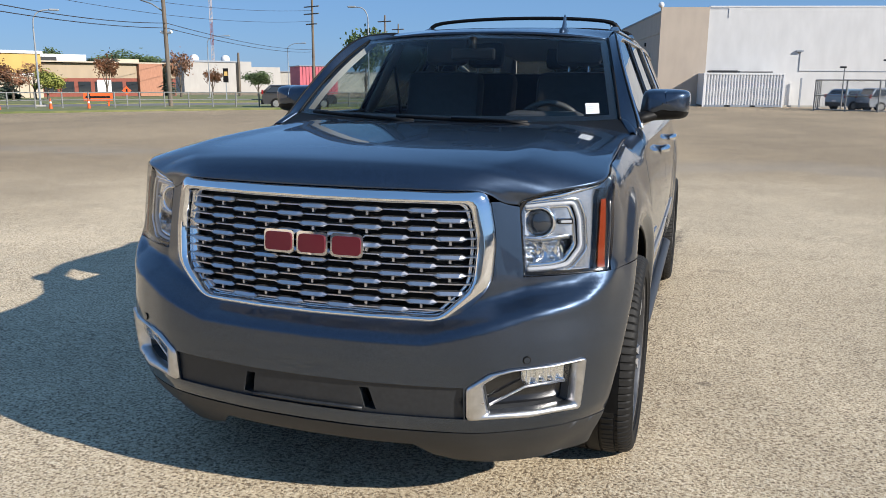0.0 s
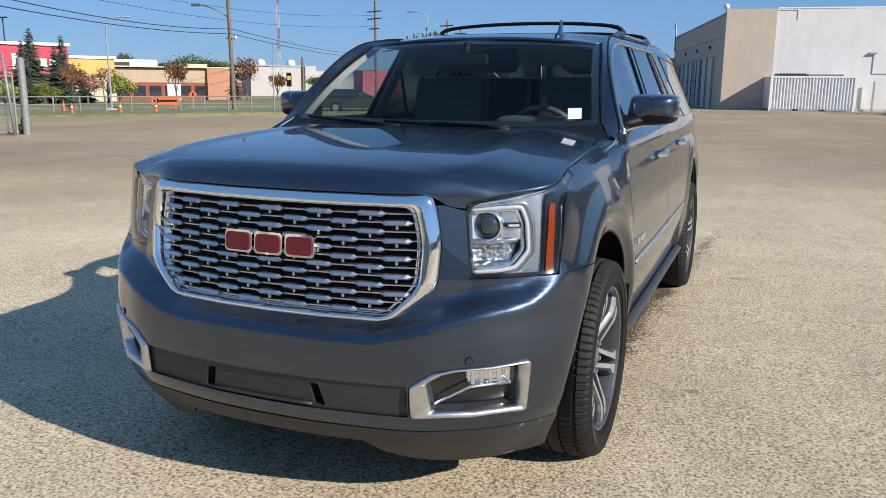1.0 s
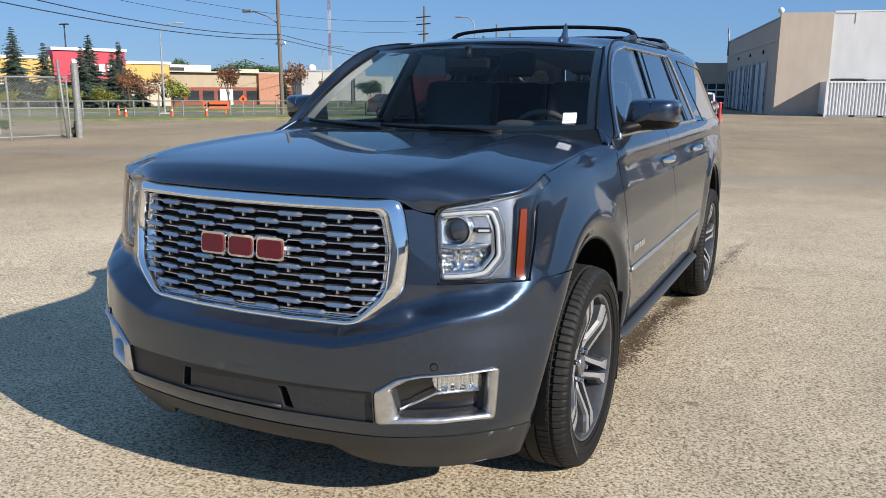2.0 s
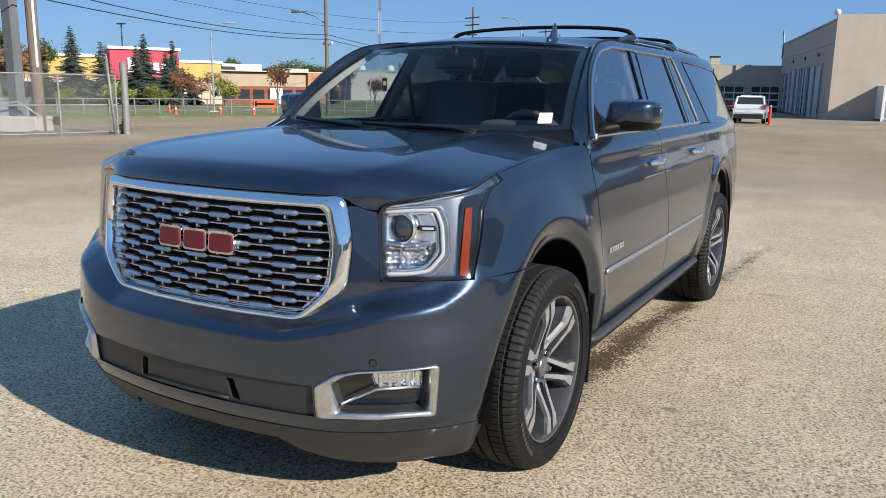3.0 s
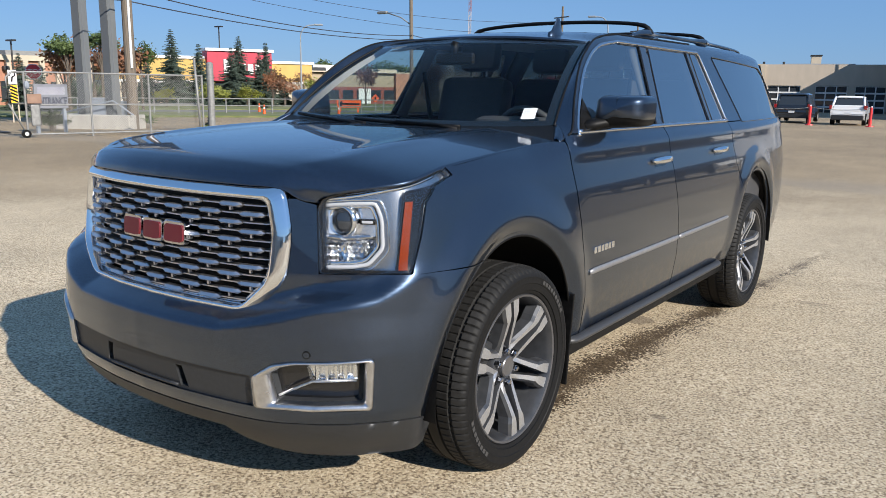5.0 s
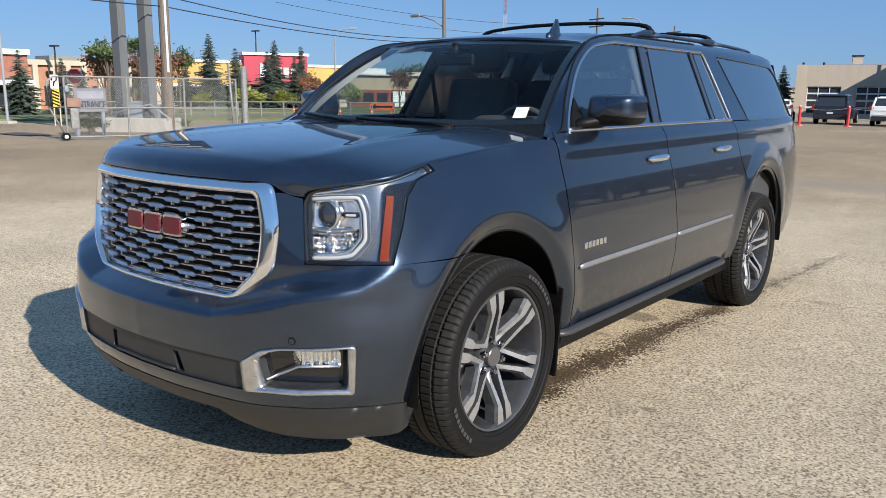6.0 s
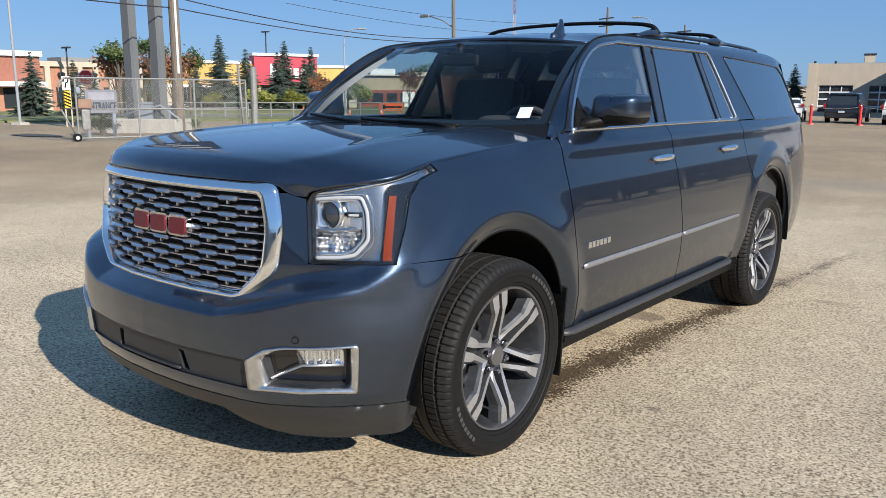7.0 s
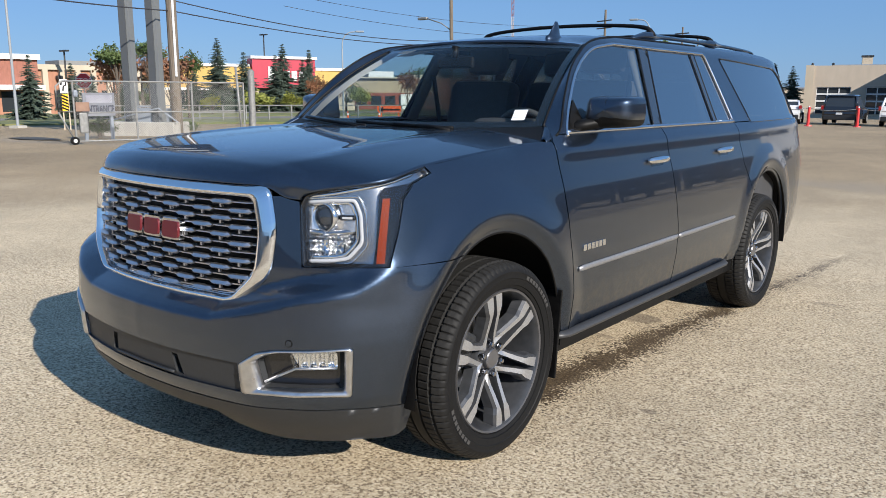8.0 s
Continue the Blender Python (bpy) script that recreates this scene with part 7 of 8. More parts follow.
def cable(a, b, sag, r=0.022):
    line = []
    for u in np.linspace(0, 1, 25):
        line.append((a[0] + (b[0] - a[0]) * u, a[1] + (b[1] - a[1]) * u, a[2] + (b[2] - a[2]) * u - 4 * sag * u * (1 - u)))
    return tagged(tube("overhead_cable", line, r, CABLE, sides=5), "black overhead cable sagging between poles", "cable", "overhead cables")


cable((W[0], W[1], 1.47 + 32.2 * 0.0890), (UP[0], UP[1], 4.45), 0.35)
cable((W[0], W[1], 1.47 + 32.2 * 0.1010), (UP[0], UP[1], 4.75), 0.45)
cable((W[0], W[1], 1.47 + 32.2 * 0.089), (*spot(-72, 25), 1.47 + 25 * 0.11), 0.1)
cable((UP[0], UP[1], 4.45), (TP[0], TP[1], 1.47 + 120 * 0.030), 0.5)
cable((UP[0], UP[1], 4.75), (TP[0], TP[1], 1.47 + 120 * 0.033), 0.5)
cable((*spot(-50, 75), 1.47 + 75 * 0.098), (TP[0], TP[1], 1.47 + 120 * 0.0655), 1.2)
cable((*spot(-50, 75), 1.47 + 75 * 0.112), (TP[0], TP[1], 1.47 + 120 * 0.078), 1.2)

# ---- verges, road and the low pipe fence beyond the lot ----
def strip(name, a, b, wide, lift, material, label, category, steps=24):
    """A strip of ground from a to b, laid on the slope."""
    ax, ay = a
    bx, by = b
    n = math.hypot(bx - ax, by - ay)
    px, py = -(by - ay) / n, (bx - ax) / n
    verts, faces = [], []
    for i in range(steps + 1):
        u = i / steps
        for w in (0, 0, wide / 3, 2 * wide / 3, wide, wide):
            verts.append([ax + (bx - ax) * u + px * w, ay + (by - ay) * u + py * w, 0])
        for k in range(6):
            v = verts[-6 + k]
            v[2] = ground_z(v[0], v[1]) + (-0.05 if k in (0, 5) else lift)
    for i in range(steps):
        for k in range(5):
            p = i * 6 + k
            faces.append((p, p + 1, p + 7, p + 6))
    return tagged(mesh_object(name, verts, faces, material, None, False), label, category, kind="structure")


strip("verge", spot(-21, 54.5), spot(-70, 48.5), -9.0, 0.10, GRASS, "rough green and straw-coloured grass verge", "grass")
strip("road", spot(-15, 66), spot(-78, 60), -12.0, 0.03, ASPHALT, "grey asphalt road beyond the verge", "road")
strip("lawn", spot(-20, 82), spot(-80, 70), -50.0, 0.08, GRASS, "grass in front of the shops", "grass")
rail = thing("pipe_fence", "low grey pipe fence with two rails along the verge", "fence", Matrix())
pts = [np.array(spot(az, d)) for az, d in zip(np.linspace(-62, -22, 27), np.linspace(52, 53, 27))]
for i, p in enumerate(pts):
    z = ground_z(*p)
    bm = bmesh.new()
    rod(bm, (p[0], p[1], z - 0.05), (p[0], p[1], z + 1.02), 0.045, 0.045, 8)
    part("post", bm, STEEL, rail)
    if i:
        q = pts[i - 1]
        for h in (0.98, 0.55):
            bm = bmesh.new()
            rod(bm, (q[0], q[1], ground_z(*q) + h), (p[0], p[1], z + h), 0.032, 0.032, 6)
            part("rail", bm, STEEL, rail)
for az, d in ((-48.7, 50.5), (-45.8, 51.0), (-43.6, 50.8), (-49.0, 57)):
    x, y = spot(az, d)
    c = thing("traffic_cone", "orange traffic cone with a pale band", "cone", stand(x, y), "traffic cones")
    bm = bmesh.new()
    rod(bm, (0, 0, 0.04), (0, 0, 0.66), 0.10, 0.035, 14)
    part("cone_body", bm, ORANGE, c)
    bm = bmesh.new()
    rod(bm, (0, 0, 0.40), (0, 0, 0.50), 0.066, 0.055, 14)
    part("band", bm, WHITE_PAINT, c)
    boxed("base", -0.14, 0.14, -0.14, 0.14, 0, 0.045, ORANGE, c)
ax_, ay_ = spot(-42.85, 56)
arrow = thing("arrow_barrier", "orange barrier board with a black arrow", "barrier", stand(ax_, ay_, 42))
boxed("board", -0.85, 0.85, 0, 0.05, 0.42, 0.92, ORANGE, arrow)
flat_shape("arrow_head", [(-0.78, 0.67), (-0.45, 0.88), (-0.45, 0.46)], -0.012, 0.01, BLACK, arrow)
boxed("arrow_bar", -0.45, 0.7, -0.012, -0.002, 0.61, 0.73, BLACK, arrow)
for x in (-0.6, 0.6):
    boxed("leg", x - 0.05, x + 0.05, 0.05, 0.12, -0.03, 0.95, ORANGE, arrow)
dx_, dy_ = spot(-41.0, 60)
dia = thing("works_sign", "orange diamond road-works sign", "sign", stand(dx_, dy_, 42))
flat_shape("face", [(-0.30, 1.05), (0, 1.35), (0.30, 1.05), (0, 0.75)], 0, 0.03, ORANGE, dia)
boxed("leg", -0.04, 0.04, 0.04, 0.1, -0.05, 1.2, STEEL, dia)
boxed("sign_mark", -0.05, 0.06, -0.012, -0.002, 0.94, 1.16, BLACK, dia)


# ---- shops along the road ----
def shop_row(name, label, az0, d0, az1, d1, deep=20):
    a, b = spot(az0, d0), spot(az1, d1)
    t = thing(name, label, "building", pose(a[0], a[1], ground_z(*a) - 0.1, 0, 0, facing(a, b)))
    return t, math.hypot(b[0] - a[0], b[1] - a[1])


store, sl = shop_row("parts_store", "yellow and red retail store with white cornices behind spruces", -58.2, 92, -45.3, 98)
k0, k1 = sl * 0.44, sl * 0.77
boxed("wall", 0, k0, 0, 18, 0, 2.6, CREAM, store)
boxed("upper_wall", 0, k0, -0.05, 18, 2.6, 5.0, YELLOW, store)
boxed("upper_wall", k0, k1, 1.65, 18, 2.7, 4.9, YELLOW, store)
boxed("wall", k1, sl, 0, 18, 0, 2.6, CREAM, store)
boxed("upper_wall", k1, sl, -0.05, 18, 2.6, 4.7, YELLOW, store)
boxed("portal", k0, k1, -0.6, 1.6, 2.7, 5.9, RED_SIGN, store)
boxed("entrance_wall", k0, k1, 0.0, 18, 0, 2.7, CREAM, store)
for x0, x1, z, y in ((0, k0 - 0.2, 5.0, -0.2), (k1 + 0.2, sl + 0.2, 4.7, -0.2), (k0 - 0.2, k1 + 0.2, 5.9, -0.8)):
    boxed("cornice", x0, x1, y, 18 if z < 5.5 else 1.8, z, z + 0.30, WHITE_PAINT, store)
boxed("band", k1, sl, -0.12, -0.055, 2.45, 2.7, WHITE_PAINT, store)
boxed("band", 0, k0, -0.12, -0.055, 2.45, 2.7, WHITE_PAINT, store)
for x0, x1, h in ((0.24, 0.34, 1.0), (0.37, 0.46, 0.7), (0.49, 0.58, 0.7), (0.61, 0.70, 0.7), (0.73, 0.82, 0.7), (0.85, 0.94, 1.0)):
    w = k1 - k0
    boxed("sign_block", k0 + x0 * w, k0 + x1 * w, -0.72, -0.604, 3.5, 3.5 + 1.55 * h, WHITE_PAINT, store, "", 0.05)
for i in range(5):
    x = 0.8 + i * (k0 - 1.5) / 5
    w = new("shop_window")
    w.parent = store
    boxed("pane", x, x + 1.6, -0.05, -0.01, 0.6, 2.4, DARK_GLASS, w)
    boxed("sill", x - 0.1, x + 1.7, -0.14, -0.055, 0.48, 0.6, WHITE_PAINT, w)
for i in range(3):
    x = k0 + 0.8 + i * 2.6
    boxed("glass_door", x, x + 1.9, -0.06, -0.01, 0, 2.5, DARK_GLASS, store)
for i in range(4):
    x = k1 + 0.6 + i * (sl - k1 - 1) / 4
    boxed("pilaster", x, x + 0.5, -0.18, -0.005, 0, 2.44, CREAM, store)

mall, ml = shop_row("brick_mall", "red and orange brick shopping mall with cream piers", -73.0, 76, -59.2, 84)
kA = ml * 0.52
boxed("tall_wall", 0, kA, 0, 16, 2.6, 4.8, BRICK, mall)
boxed("tall_wall_base", 0, kA, 0.05, 16, 0, 2.3, ORANGE_BRICK, mall)
boxed("canopy", 0, kA, -1.2, 0.2, 2.25, 2.65, WHITE_PAINT, mall)
boxed("cornice", -0.2, kA + 0.15, -0.3, 16, 4.8, 5.25, WHITE_PAINT, mall)
boxed("wall", kA, ml, 0.4, 16, 0, 4.0, ORANGE_BRICK, mall)
boxed("cornice", kA, ml, 0.1, 16, 4.0, 4.45, CREAM, mall)
for i in range(7):
    x = kA + 0.4 + i * (ml - kA - 1.2) / 6
    boxed("pier", x, x + 0.45, 0.05, 0.395, 0, 4.0, CREAM, mall)
    if i < 6:
        boxed("shop_window", x + 1.0, x + 1.9, 0.30, 0.395, 0.5, 2.2, DARK_GLASS, mall)
        boxed("wall_light", x + 1.2, x + 1.7, -0.15, 0.395, 3.1, 3.5, TRIM, mall, "", 0.1)
for i in range(4):
    x = 1.0 + i * (kA - 2) / 4
    boxed("shop_window", x, x + 1.6, 0.0, 0.045, 0.4, 2.1, DARK_GLASS, mall)
boxed("roof_unit", ml * 0.72, ml * 0.92, 5, 8, 4.45, 5.0, STEEL, mall)

diner, dl = shop_row("restaurant", "low restaurant with cream upper walls over a brick base", -45.6, 104, -37.2, 112)
DINER_TAN = plaster("diner_tan", (0.36, 0.285, 0.20))
DINER_RED = plaster("diner_red", (0.22, 0.065, 0.045), 0.1, 6)
boxed("upper_wall", 0, dl * 0.70, 0, 16, 2.3, 4.0, DINER_TAN, diner)
boxed("tower_wall", dl * 0.70, dl * 0.88, -0.5, 16, 0, 4.1, ORANGE_BRICK, diner)
boxed("upper_wall", dl * 0.88, dl, 0, 16, 2.3, 4.0, DINER_TAN, diner)
boxed("base_wall", 0, dl * 0.70, 0.02, 16, 0, 2.3, DINER_RED, diner)
boxed("base_wall", dl * 0.88, dl, 0.02, 16, 0, 2.3, DINER_RED, diner)
boxed("cornice", -0.2, dl + 0.2, -0.55, 16, 4.1, 4.25, TAN_WALL, diner)
boxed("dark_roof", -1.0, 3.0, 1, 14, 4.25, 4.7, TRIM, diner)
boxed("roof_unit", 2.5, 8.0, 4, 8, 4.25, 5.1, WHITE_PAINT, diner)
boxed("roof_unit", 11.0, 15.0, 4, 8, 4.25, 4.7, CREAM, diner)
for i in range(6):
    x = 0.8 + i * dl * 0.68 / 6
    boxed("window", x, x + 1.5, -0.04, 0.015, 0.6, 1.9, DARK_GLASS, diner)
boxed("white_door", dl * 0.40, dl * 0.50, -0.10, 0.015, 0, 2.1, WHITE_PAINT, diner)
PLANT_WHITE = plaster("plant_white", (0.38, 0.365, 0.34))
plant, pl = shop_row("white_plant", "distant white industrial sheds with round tanks", -36.4, 165, -31.0, 172)
boxed("shed", 0, pl * 0.62, 0, 20, 0, 6.0, PLANT_WHITE, plant)
boxed("shed", pl * 0.62, pl * 1.25, 2, 20, 0, 5.2, PLANT_WHITE, plant)
boxed("roof_edge", -0.2, pl * 0.63, -0.2, 20, 6.0, 6.3, GREY_PAINT, plant)
boxed("stack", pl * 0.66, pl * 0.80, -0.6, 2, 0, 6.2, PLANT_WHITE, plant)
for x in (3.5, 10.0):
    bm = bmesh.new()
    bmesh.ops.create_uvsphere(bm, u_segments=16, v_segments=10, radius=0.9, matrix=Matrix.Translation((x, 3, 6.6)))
    part("tank", bm, WHITE_PAINT, plant, smooth=True)
pink, kl = shop_row("red_shed", "distant faded red metal shed", -28.8, 150, -26.2, 151)
boxed("wall", 0, kl, 0, 14, 0, 5.0, plaster("faded_red", (0.52, 0.14, 0.17)), pink)
boxed("roof", -0.2, kl + 0.2, -0.2, 14.2, 5.0, 5.15, GREY_PAINT, pink)
for i in range(12):
    boxed("rib", i * kl / 12, i * kl / 12 + 0.25, -0.12, -0.005, 0, 4.95, plaster("faded_red", (0.52, 0.14, 0.17)) if i == 0 else bpy.data.materials["faded_red"], pink)
# sheds that close the skyline between, and unseen ones added to close the lot
for az0, d0, az1, d1, h, mat, nm, lb in ((-31.5, 190, -22.0, 195, 4.6, CONCRETE, "far_shed", "long low grey shed on the skyline"), (-20.0, 190, -9, 190, 4.2, CREAM, "far_shed", "low cream shed on the skyline"),
                                        (12, 150, 70, 110, 6.0, GREY_PAINT, "east_shed", "plain grey shed closing the east side"), (72, 100, 130, 95, 5.0, TAN_WALL, "south_shed", "plain tan shed closing the lot's far side"), (135, 90, 200, 90, 5.5, CONCRETE, "west_shed", "plain concrete shed closing the lot"), (210, 85, 285, 75, 4.5, TAN_WALL, "yard_shed", "plain tan shed closing the yard")):
    t, n = shop_row(nm, lb, az0, d0, az1, d1)
    boxed("wall", 0, n, 0, 10, 0, h, mat, t)
    boxed("roof", -0.3, n + 0.3, -0.3, 10.3, h, h + 0.25, GREY_PAINT, t)


# ---- trees ----
def spruce_mesh(name, high, seed, wide=0.17):
    """Whorls of drooping boughs, each a spray of short needle blades, thinning to the tip."""
    rng = random.Random(seed)
    verts, faces = [], []
    z = high * 0.06
    while z < high * 0.985:
        u = z / high
        reach = 1.2 * high * wide * (1 - u) ** 0.85 + 0.08
        for b in range(rng.randint(8, 11)):
            a = rng.uniform(0, math.tau)
            r = reach * (0.78 + 0.22 * math.sin(3 * a + z * 1.7 + seed)) * rng.uniform(0.35, 1.35)
            n = max(3, int(r / 0.20))
            dx, dy = math.cos(a), math.sin(a)
            for i in range(n):
                q = (i + 0.6) / n
                px, py, pz = dx * r * q, dy * r * q, z - 0.28 * r * q + 0.10 * r * q * q
                for s in (-1, 1, 0):
                    size = 0.40 * (0.25 + 0.85 * (1 - u)) * (1.15 - 0.5 * q) * rng.uniform(0.7, 1.25) * (high / 9)
                    ta = a + s * rng.uniform(0.5, 1.1)
                    ex, ey, ez = math.cos(ta) * size * 1.5, math.sin(ta) * size * 1.5, rng.uniform(-1.0, 0.05) * size
                    wx, wy = -math.sin(ta) * size * 0.38, math.cos(ta) * size * 0.38
                    k = len(verts)
                    verts += [(px - wx, py - wy, pz), (px + wx, py + wy, pz - 0.25 * size), (px + ex, py + ey, pz + ez), (px + ex * 0.5, py + ey * 0.5, pz + 0.22 * size)]
                    faces += [(k, k + 1, k + 2), (k, k + 3, k + 2)]
        z += high * 0.010 + 0.16 * rng.random()
    me = bpy.data.meshes.new(name)
    me.from_pydata(verts, [], faces)
    me.materials.append(NEEDLES)
    return me


SPRUCES = [spruce_mesh("crown", 9, 3, 0.23), spruce_mesh("crown", 9, 8, 0.28), spruce_mesh("crown", 9, 15, 0.31)]


def spruce(az, d, high, k=0):
    x, y = spot(az, d)
    t = thing("spruce", "dark blue-green spruce with drooping boughs", "tree", stand(x, y, (az * 37) % 360), "spruces")
    bm = bmesh.new()
    rod(bm, (0, 0, -0.1), (0, 0, high * 0.95), high * 0.016, 0.01, 8)
    part("trunk", bm, BARK, t)
    c = new("crown", SPRUCES[k])
    c.parent = t
    f = high / 9
    c.matrix_basis = Matrix.Diagonal((f, f, f, 1))


for az, d, slope, k in ((-54.5, 82, 0.0625, 0), (-50.7, 84, 0.0430, 1), (-50.2, 85, 0.0570, 0), (-48.85, 86, 0.0380, 1), (-48.4, 88, 0.0500, 0), (-56.1, 84, 0.030, 1), (-52.8, 86, 0.046, 1), (-66.0, 60, 0.0380, 2), (-63.6, 62, 0.0300, 2), (-60.6, 70, 0.02, 2), (-62.4, 64, 0.018, 2),
                        (-15.9, 118, 0.030, 1), (-17.0, 130, 0.034, 0), (-40.8, 112, 0.026, 1), (-42.2, 112, 0.020, 1), (-39.4, 111, 0.014, 1), (-37.8, 111, 0.015, 2), (-47.2, 90, 0.012, 1)):
    x, y = spot(az, d)
    spruce(az, d, 1.47 + d * slope - ground_z(x, y), k)


def crown_mesh(name, seed, material, blobs=18, leaves=120, flat=0.8):
    """A crown of many small leaves gathered in uneven clumps, about one metre in radius."""
    rng = random.Random(seed)
    verts, faces = [], []
    for b in range(blobs):
        a, e, r = rng.uniform(0, math.tau), rng.uniform(-0.5, 1.3), rng.uniform(0.35, 0.85)
        c = Vector((math.cos(a) * math.cos(e) * r, math.sin(a) * math.cos(e) * r, math.sin(e) * r * flat))
        s = rng.uniform(0.22, 0.42)
        for i in range(leaves):
            p = c + Vector((rng.gauss(0, 1), rng.gauss(0, 1), rng.gauss(0, 0.8))) * s * 0.5
            u = Vector((rng.gauss(0, 1), rng.gauss(0, 1), rng.gauss(0, 1))).normalized() * rng.uniform(0.045, 0.09)
            v = u.orthogonal().normalized() * u.length * 0.6
            k = len(verts)
            verts += [p - u, p + v, p + u, p - v]
            faces.append((k, k + 1, k + 2, k + 3))
    me = bpy.data.meshes.new(name)
    me.from_pydata([tuple(v) for v in verts], [], faces)
    me.materials.append(material)
    return me


CROWNS = {"green": [crown_mesh("crown", 4, LEAVES), crown_mesh("crown", 5, LEAVES, 20)], "lime": [crown_mesh("crown", 6, LEAVES_LIME)], "rust": [crown_mesh("crown", 7, LEAVES_RUST, 18, 70), crown_mesh("crown", 9, LEAVES_RUST, 14, 60)]}


def leafy(az, d, wide, low, high, tone, k=0):
    """A broad-leaved tree or bush; low and high: its crown's ends above the ground."""
    x, y = spot(az, d)
    words = {"green": "green broad-leaved tree", "lime": "yellow-green autumn bush", "rust": "rust-red crab-apple tree"}[tone]
    t = thing("tree" if low > 0.6 else "bush", words + " in the verge by the shops", "tree" if low > 0.6 else "bush", stand(x, y, (az * 53) % 360), "leafy trees")
    h = (high - low) / 2
    mid = (high + low) / 2
    bm = bmesh.new()
    rod(bm, (0, 0, -0.05), (0, 0, mid), 0.07 + wide * 0.02, 0.04, 8)
    for q in range(6):
        a = q * 1.05
        rod(bm, (0, 0, low * 0.7 + 0.1 * q), (math.cos(a) * wide * 0.28, math.sin(a) * wide * 0.28, mid + h * 0.4), 0.035, 0.012, 5)
    part("trunk", bm, BARK, t)
    c = new("crown", CROWNS[tone][k])
    c.parent = t
    c.matrix_basis = Matrix.LocRotScale((0, 0, mid), None, (wide / 2, wide / 2, h * 1.05))


for row in ((-61.1, 56, 3.4, 1.2, 4.5, "rust", 0), (-59.4, 58, 4.4, 1.4, 4.9, "rust", 1), (-57.6, 60, 4.6, 1.2, 4.8, "rust", 0), (-60.9, 54, 2.4, 3.0, 4.8, "green", 0), (-58.9, 54, 2.4, 3.4, 5.0, "green", 1), (-56.5, 62, 2.0, 2.6, 5.0, "green", 0),
            (-52.1, 78, 3.4, 0.2, 2.3, "lime", 0), (-49.7, 78, 2.6, 0.2, 2.1, "lime", 0), (-45.2, 84, 3.0, 0.3, 3.0, "lime", 0), (-47.2, 80, 3.4, 0.6, 2.8, "rust", 1), (-48.0, 86, 3.0, 0.6, 4.0, "rust", 0), (-45.9, 86, 3.2, 1.0, 3.6, "rust", 1),
            (-41.6, 96, 2.8, 1.0, 5.0, "rust", 0), (-37.0, 100, 3.6, 0.8, 5.4, "rust", 1), (-34.8, 120, 3.0, 0.8, 4.0, "rust", 0), (-31.8, 118, 5.0, 0.6, 3.6, "green", 1), (-39.6, 150, 11.0, 3.5, 7.6, "green", 0), (-41.8, 150, 6.0, 3.5, 6.0, "green", 1), (-44.6, 140, 4.0, 4.5, 7.2, "green", 0),
            (-53.6, 88, 3.0, 0.6, 3.0, "green", 0), (-24.6, 96, 6.0, 1.0, 8.5, "green", 1), (-22.4, 100, 5.0, 0.8, 7.5, "green", 0), (-20.4, 98, 5.5, 0.8, 6.0, "green", 1), (-55.0, 74, 2.0, 0.3, 1.8, "lime", 0), (-59.4, 72, 3.0, 0.3, 2.2, "green", 1), (-48.6, 60, 1.0, 0.05, 0.7, "green", 1), (-52.6, 29.6, 0.7, 0.0, 0.35, "lime", 0), (-57.0, 33.0, 1.4, 0.0, 0.55, "green", 1), (-62.2, 31.0, 1.2, 0.0, 0.8, "green", 0)):
    leafy(*row)

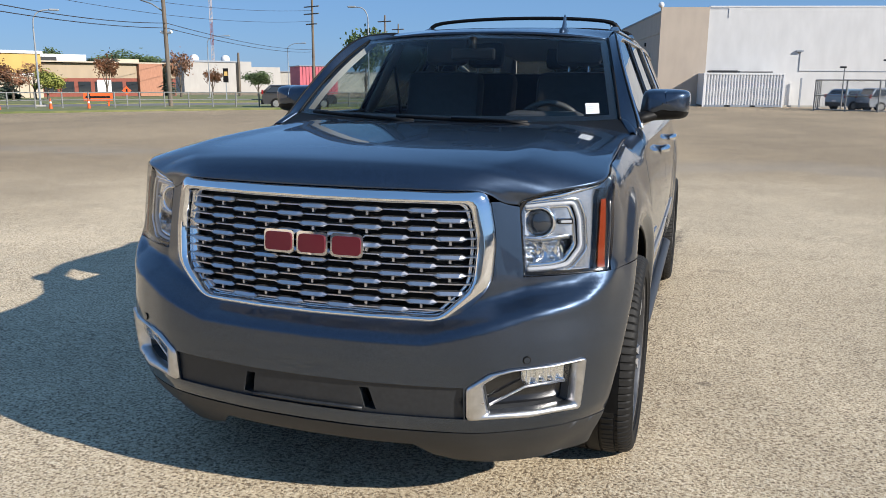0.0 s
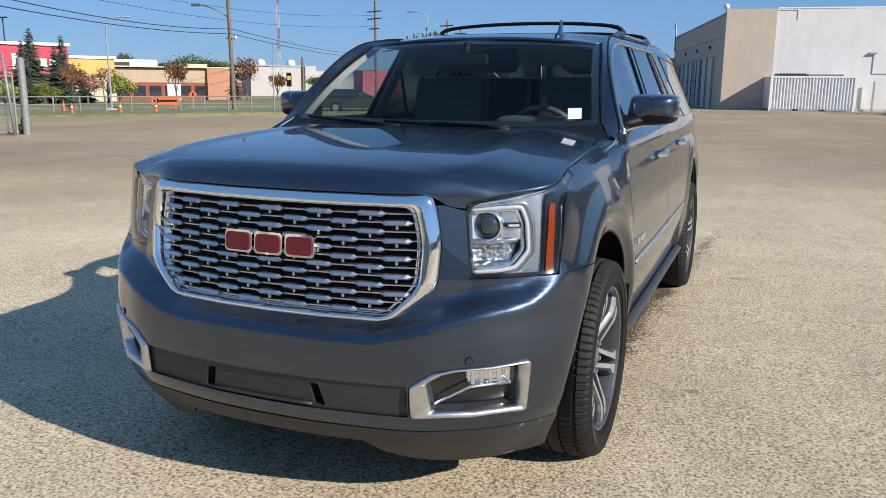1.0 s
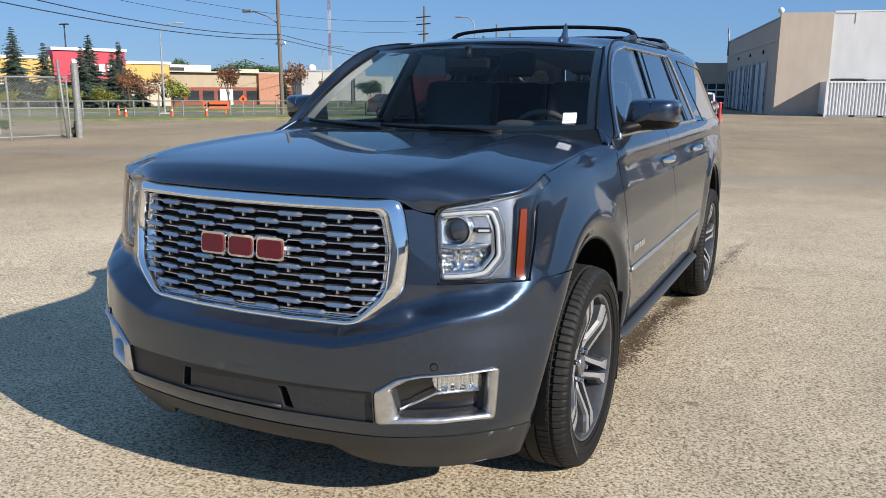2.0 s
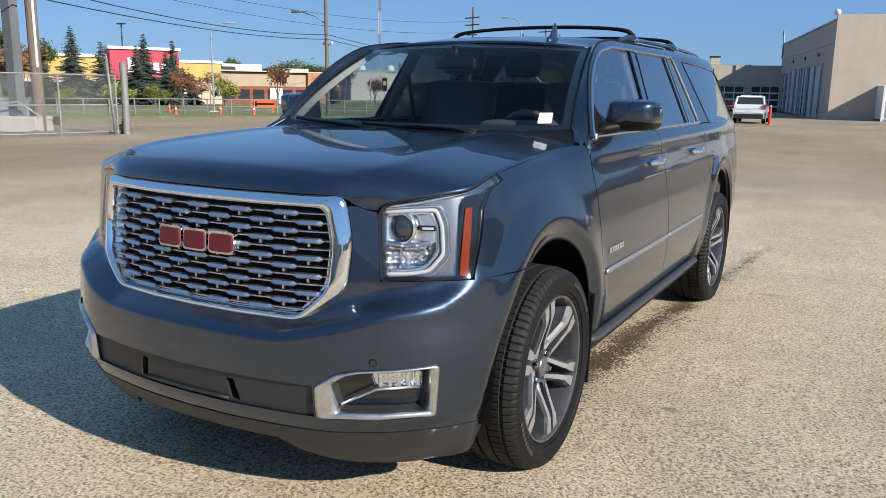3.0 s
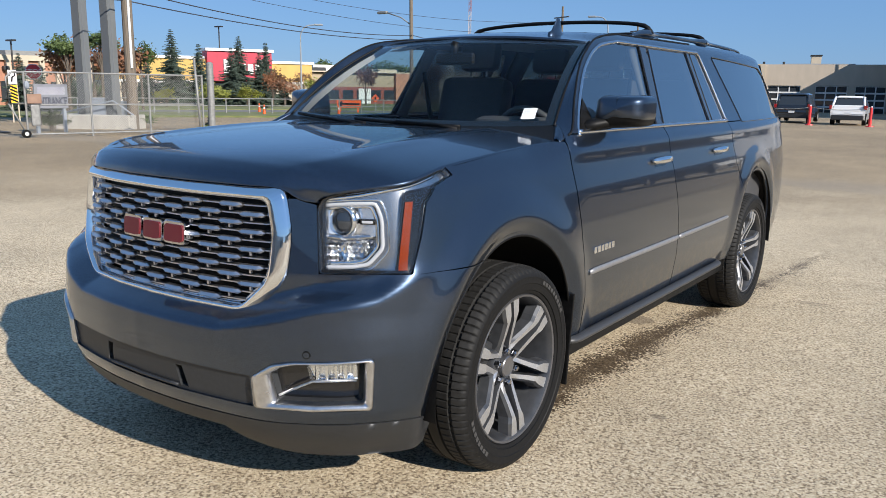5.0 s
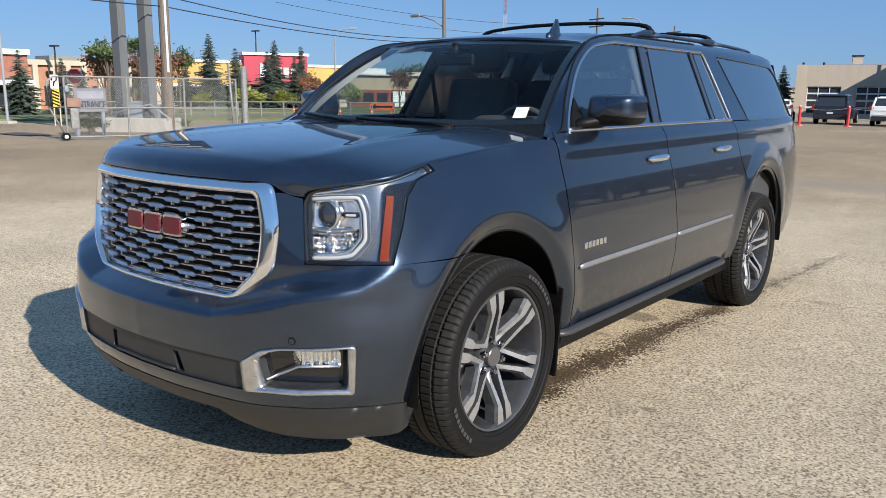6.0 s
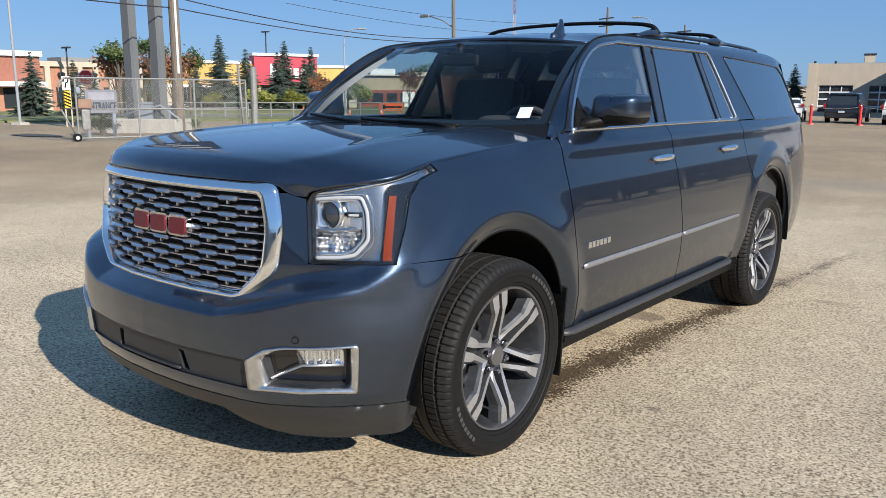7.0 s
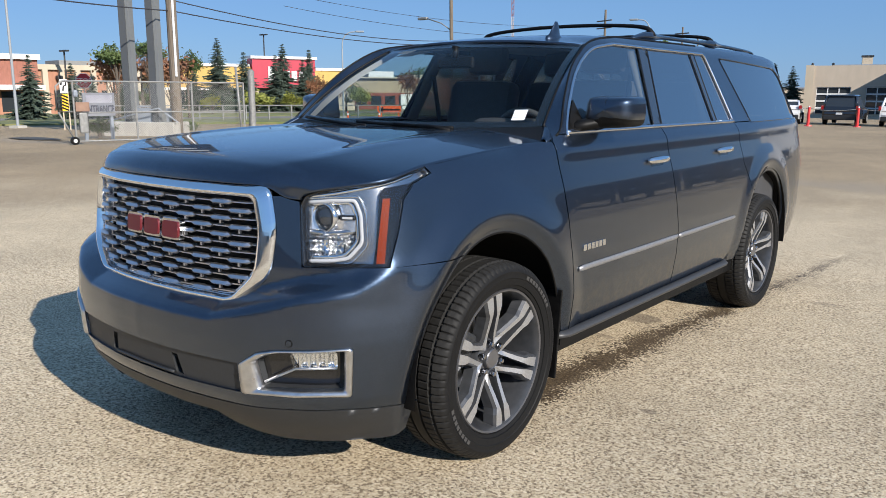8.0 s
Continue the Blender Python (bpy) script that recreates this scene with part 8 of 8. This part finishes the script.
# wire fence round the yard by the workshop
wire_fence("yard_fence", "chain-link yard fence with angled posts", (8.0, 58.6), (11.6, 56.6), 2.1, 3, 0.05, pitch=0.15)
wire_fence("yard_fence", "chain-link yard fence with angled posts", (11.6, 56.6), (26.0, 58.6), 2.1, 8, 0.05, pitch=0.15)
wire_fence("yard_fence", "chain-link yard fence with angled posts", (8.0, 58.6), (9.2, 66.0), 2.1, 4, 0.05, pitch=0.15)
for (x, y), h in (((9.8, 59.5), 2.9), ((12.6, 60.5), 3.4)):
    yl = thing("yard_light", "slim grey yard light on a pole", "lamp", stand(x, y), "yard lights")
    bm = bmesh.new()
    rod(bm, (0, 0, 0), (0, 0, h), 0.05, 0.04, 8)
    part("column", bm, STEEL, yl)
    boxed("lamp_bar", -0.3, 0.1, -0.1, 0.1, h, h + 0.12, TRIM, yl)


# ---- unseen low halls added behind the walk, for the car to mirror ----
HALL_WALL = plaster("hall_cladding", (0.22, 0.21, 0.20), 0.08, 0.6)
HALL_DOOR = put_noise(shader("hall_door_paint", (0.30, 0.30, 0.31), 0.6), 3, (0.27, 0.27, 0.28), (0.33, 0.33, 0.34))


def low_hall(x, y, turn, long, deep, high, doors):
    """A plain hall whose front looks along -y before it is turned."""
    h = thing("storage_hall", "unseen low grey hall with doors, added for the paint's reflections", "building", pose(x, y, ground_z(x, y) - 0.2, 0, 0, turn), "storage halls")
    boxed("wall", -long / 2, long / 2, 0, deep, 0, high, HALL_WALL, h, "", 0.05)
    boxed("roof", -long / 2 - 0.3, long / 2 + 0.3, -0.3, deep + 0.3, high, high + 0.35, HALL_DOOR, h, "", 0.05)
    for k in range(doors):
        cx = -long / 2 + long * (k + 0.5) / doors
        boxed("overhead_door", cx - 1.8, cx + 1.8, -0.06, 0.02, 0.1, 3.6, HALL_DOOR, h, "", 0.02)


for x, y, turn, long, deep, high, doors in ((72, -14, -90, 34, 16, 4.2, 5), (84, 30, -90, 40, 18, 3.8, 6), (44, -72, -150, 44, 16, 4.2, 6), (-18, -80, 180, 46, 18, 4.0, 6)):
    low_hall(x, y, turn, long, deep, high, doors)

# signal board by the far road
sx_, sy_ = spot(-34.3, 80)
signal = thing("signal_board", "dark signal board with a yellow panel on a slim post", "sign", stand(sx_, sy_, 34))
boxed("post", -0.05, 0.05, 0, 0.08, -0.05, 3.0, LAMP_POST, signal)
boxed("board", -0.24, 0.24, -0.06, -0.004, 1.7, 3.0, BLACK, signal, "", 0.03)
boxed("panel", -0.16, 0.16, -0.09, -0.064, 2.3, 2.7, YELLOW, signal, "", 0.02)
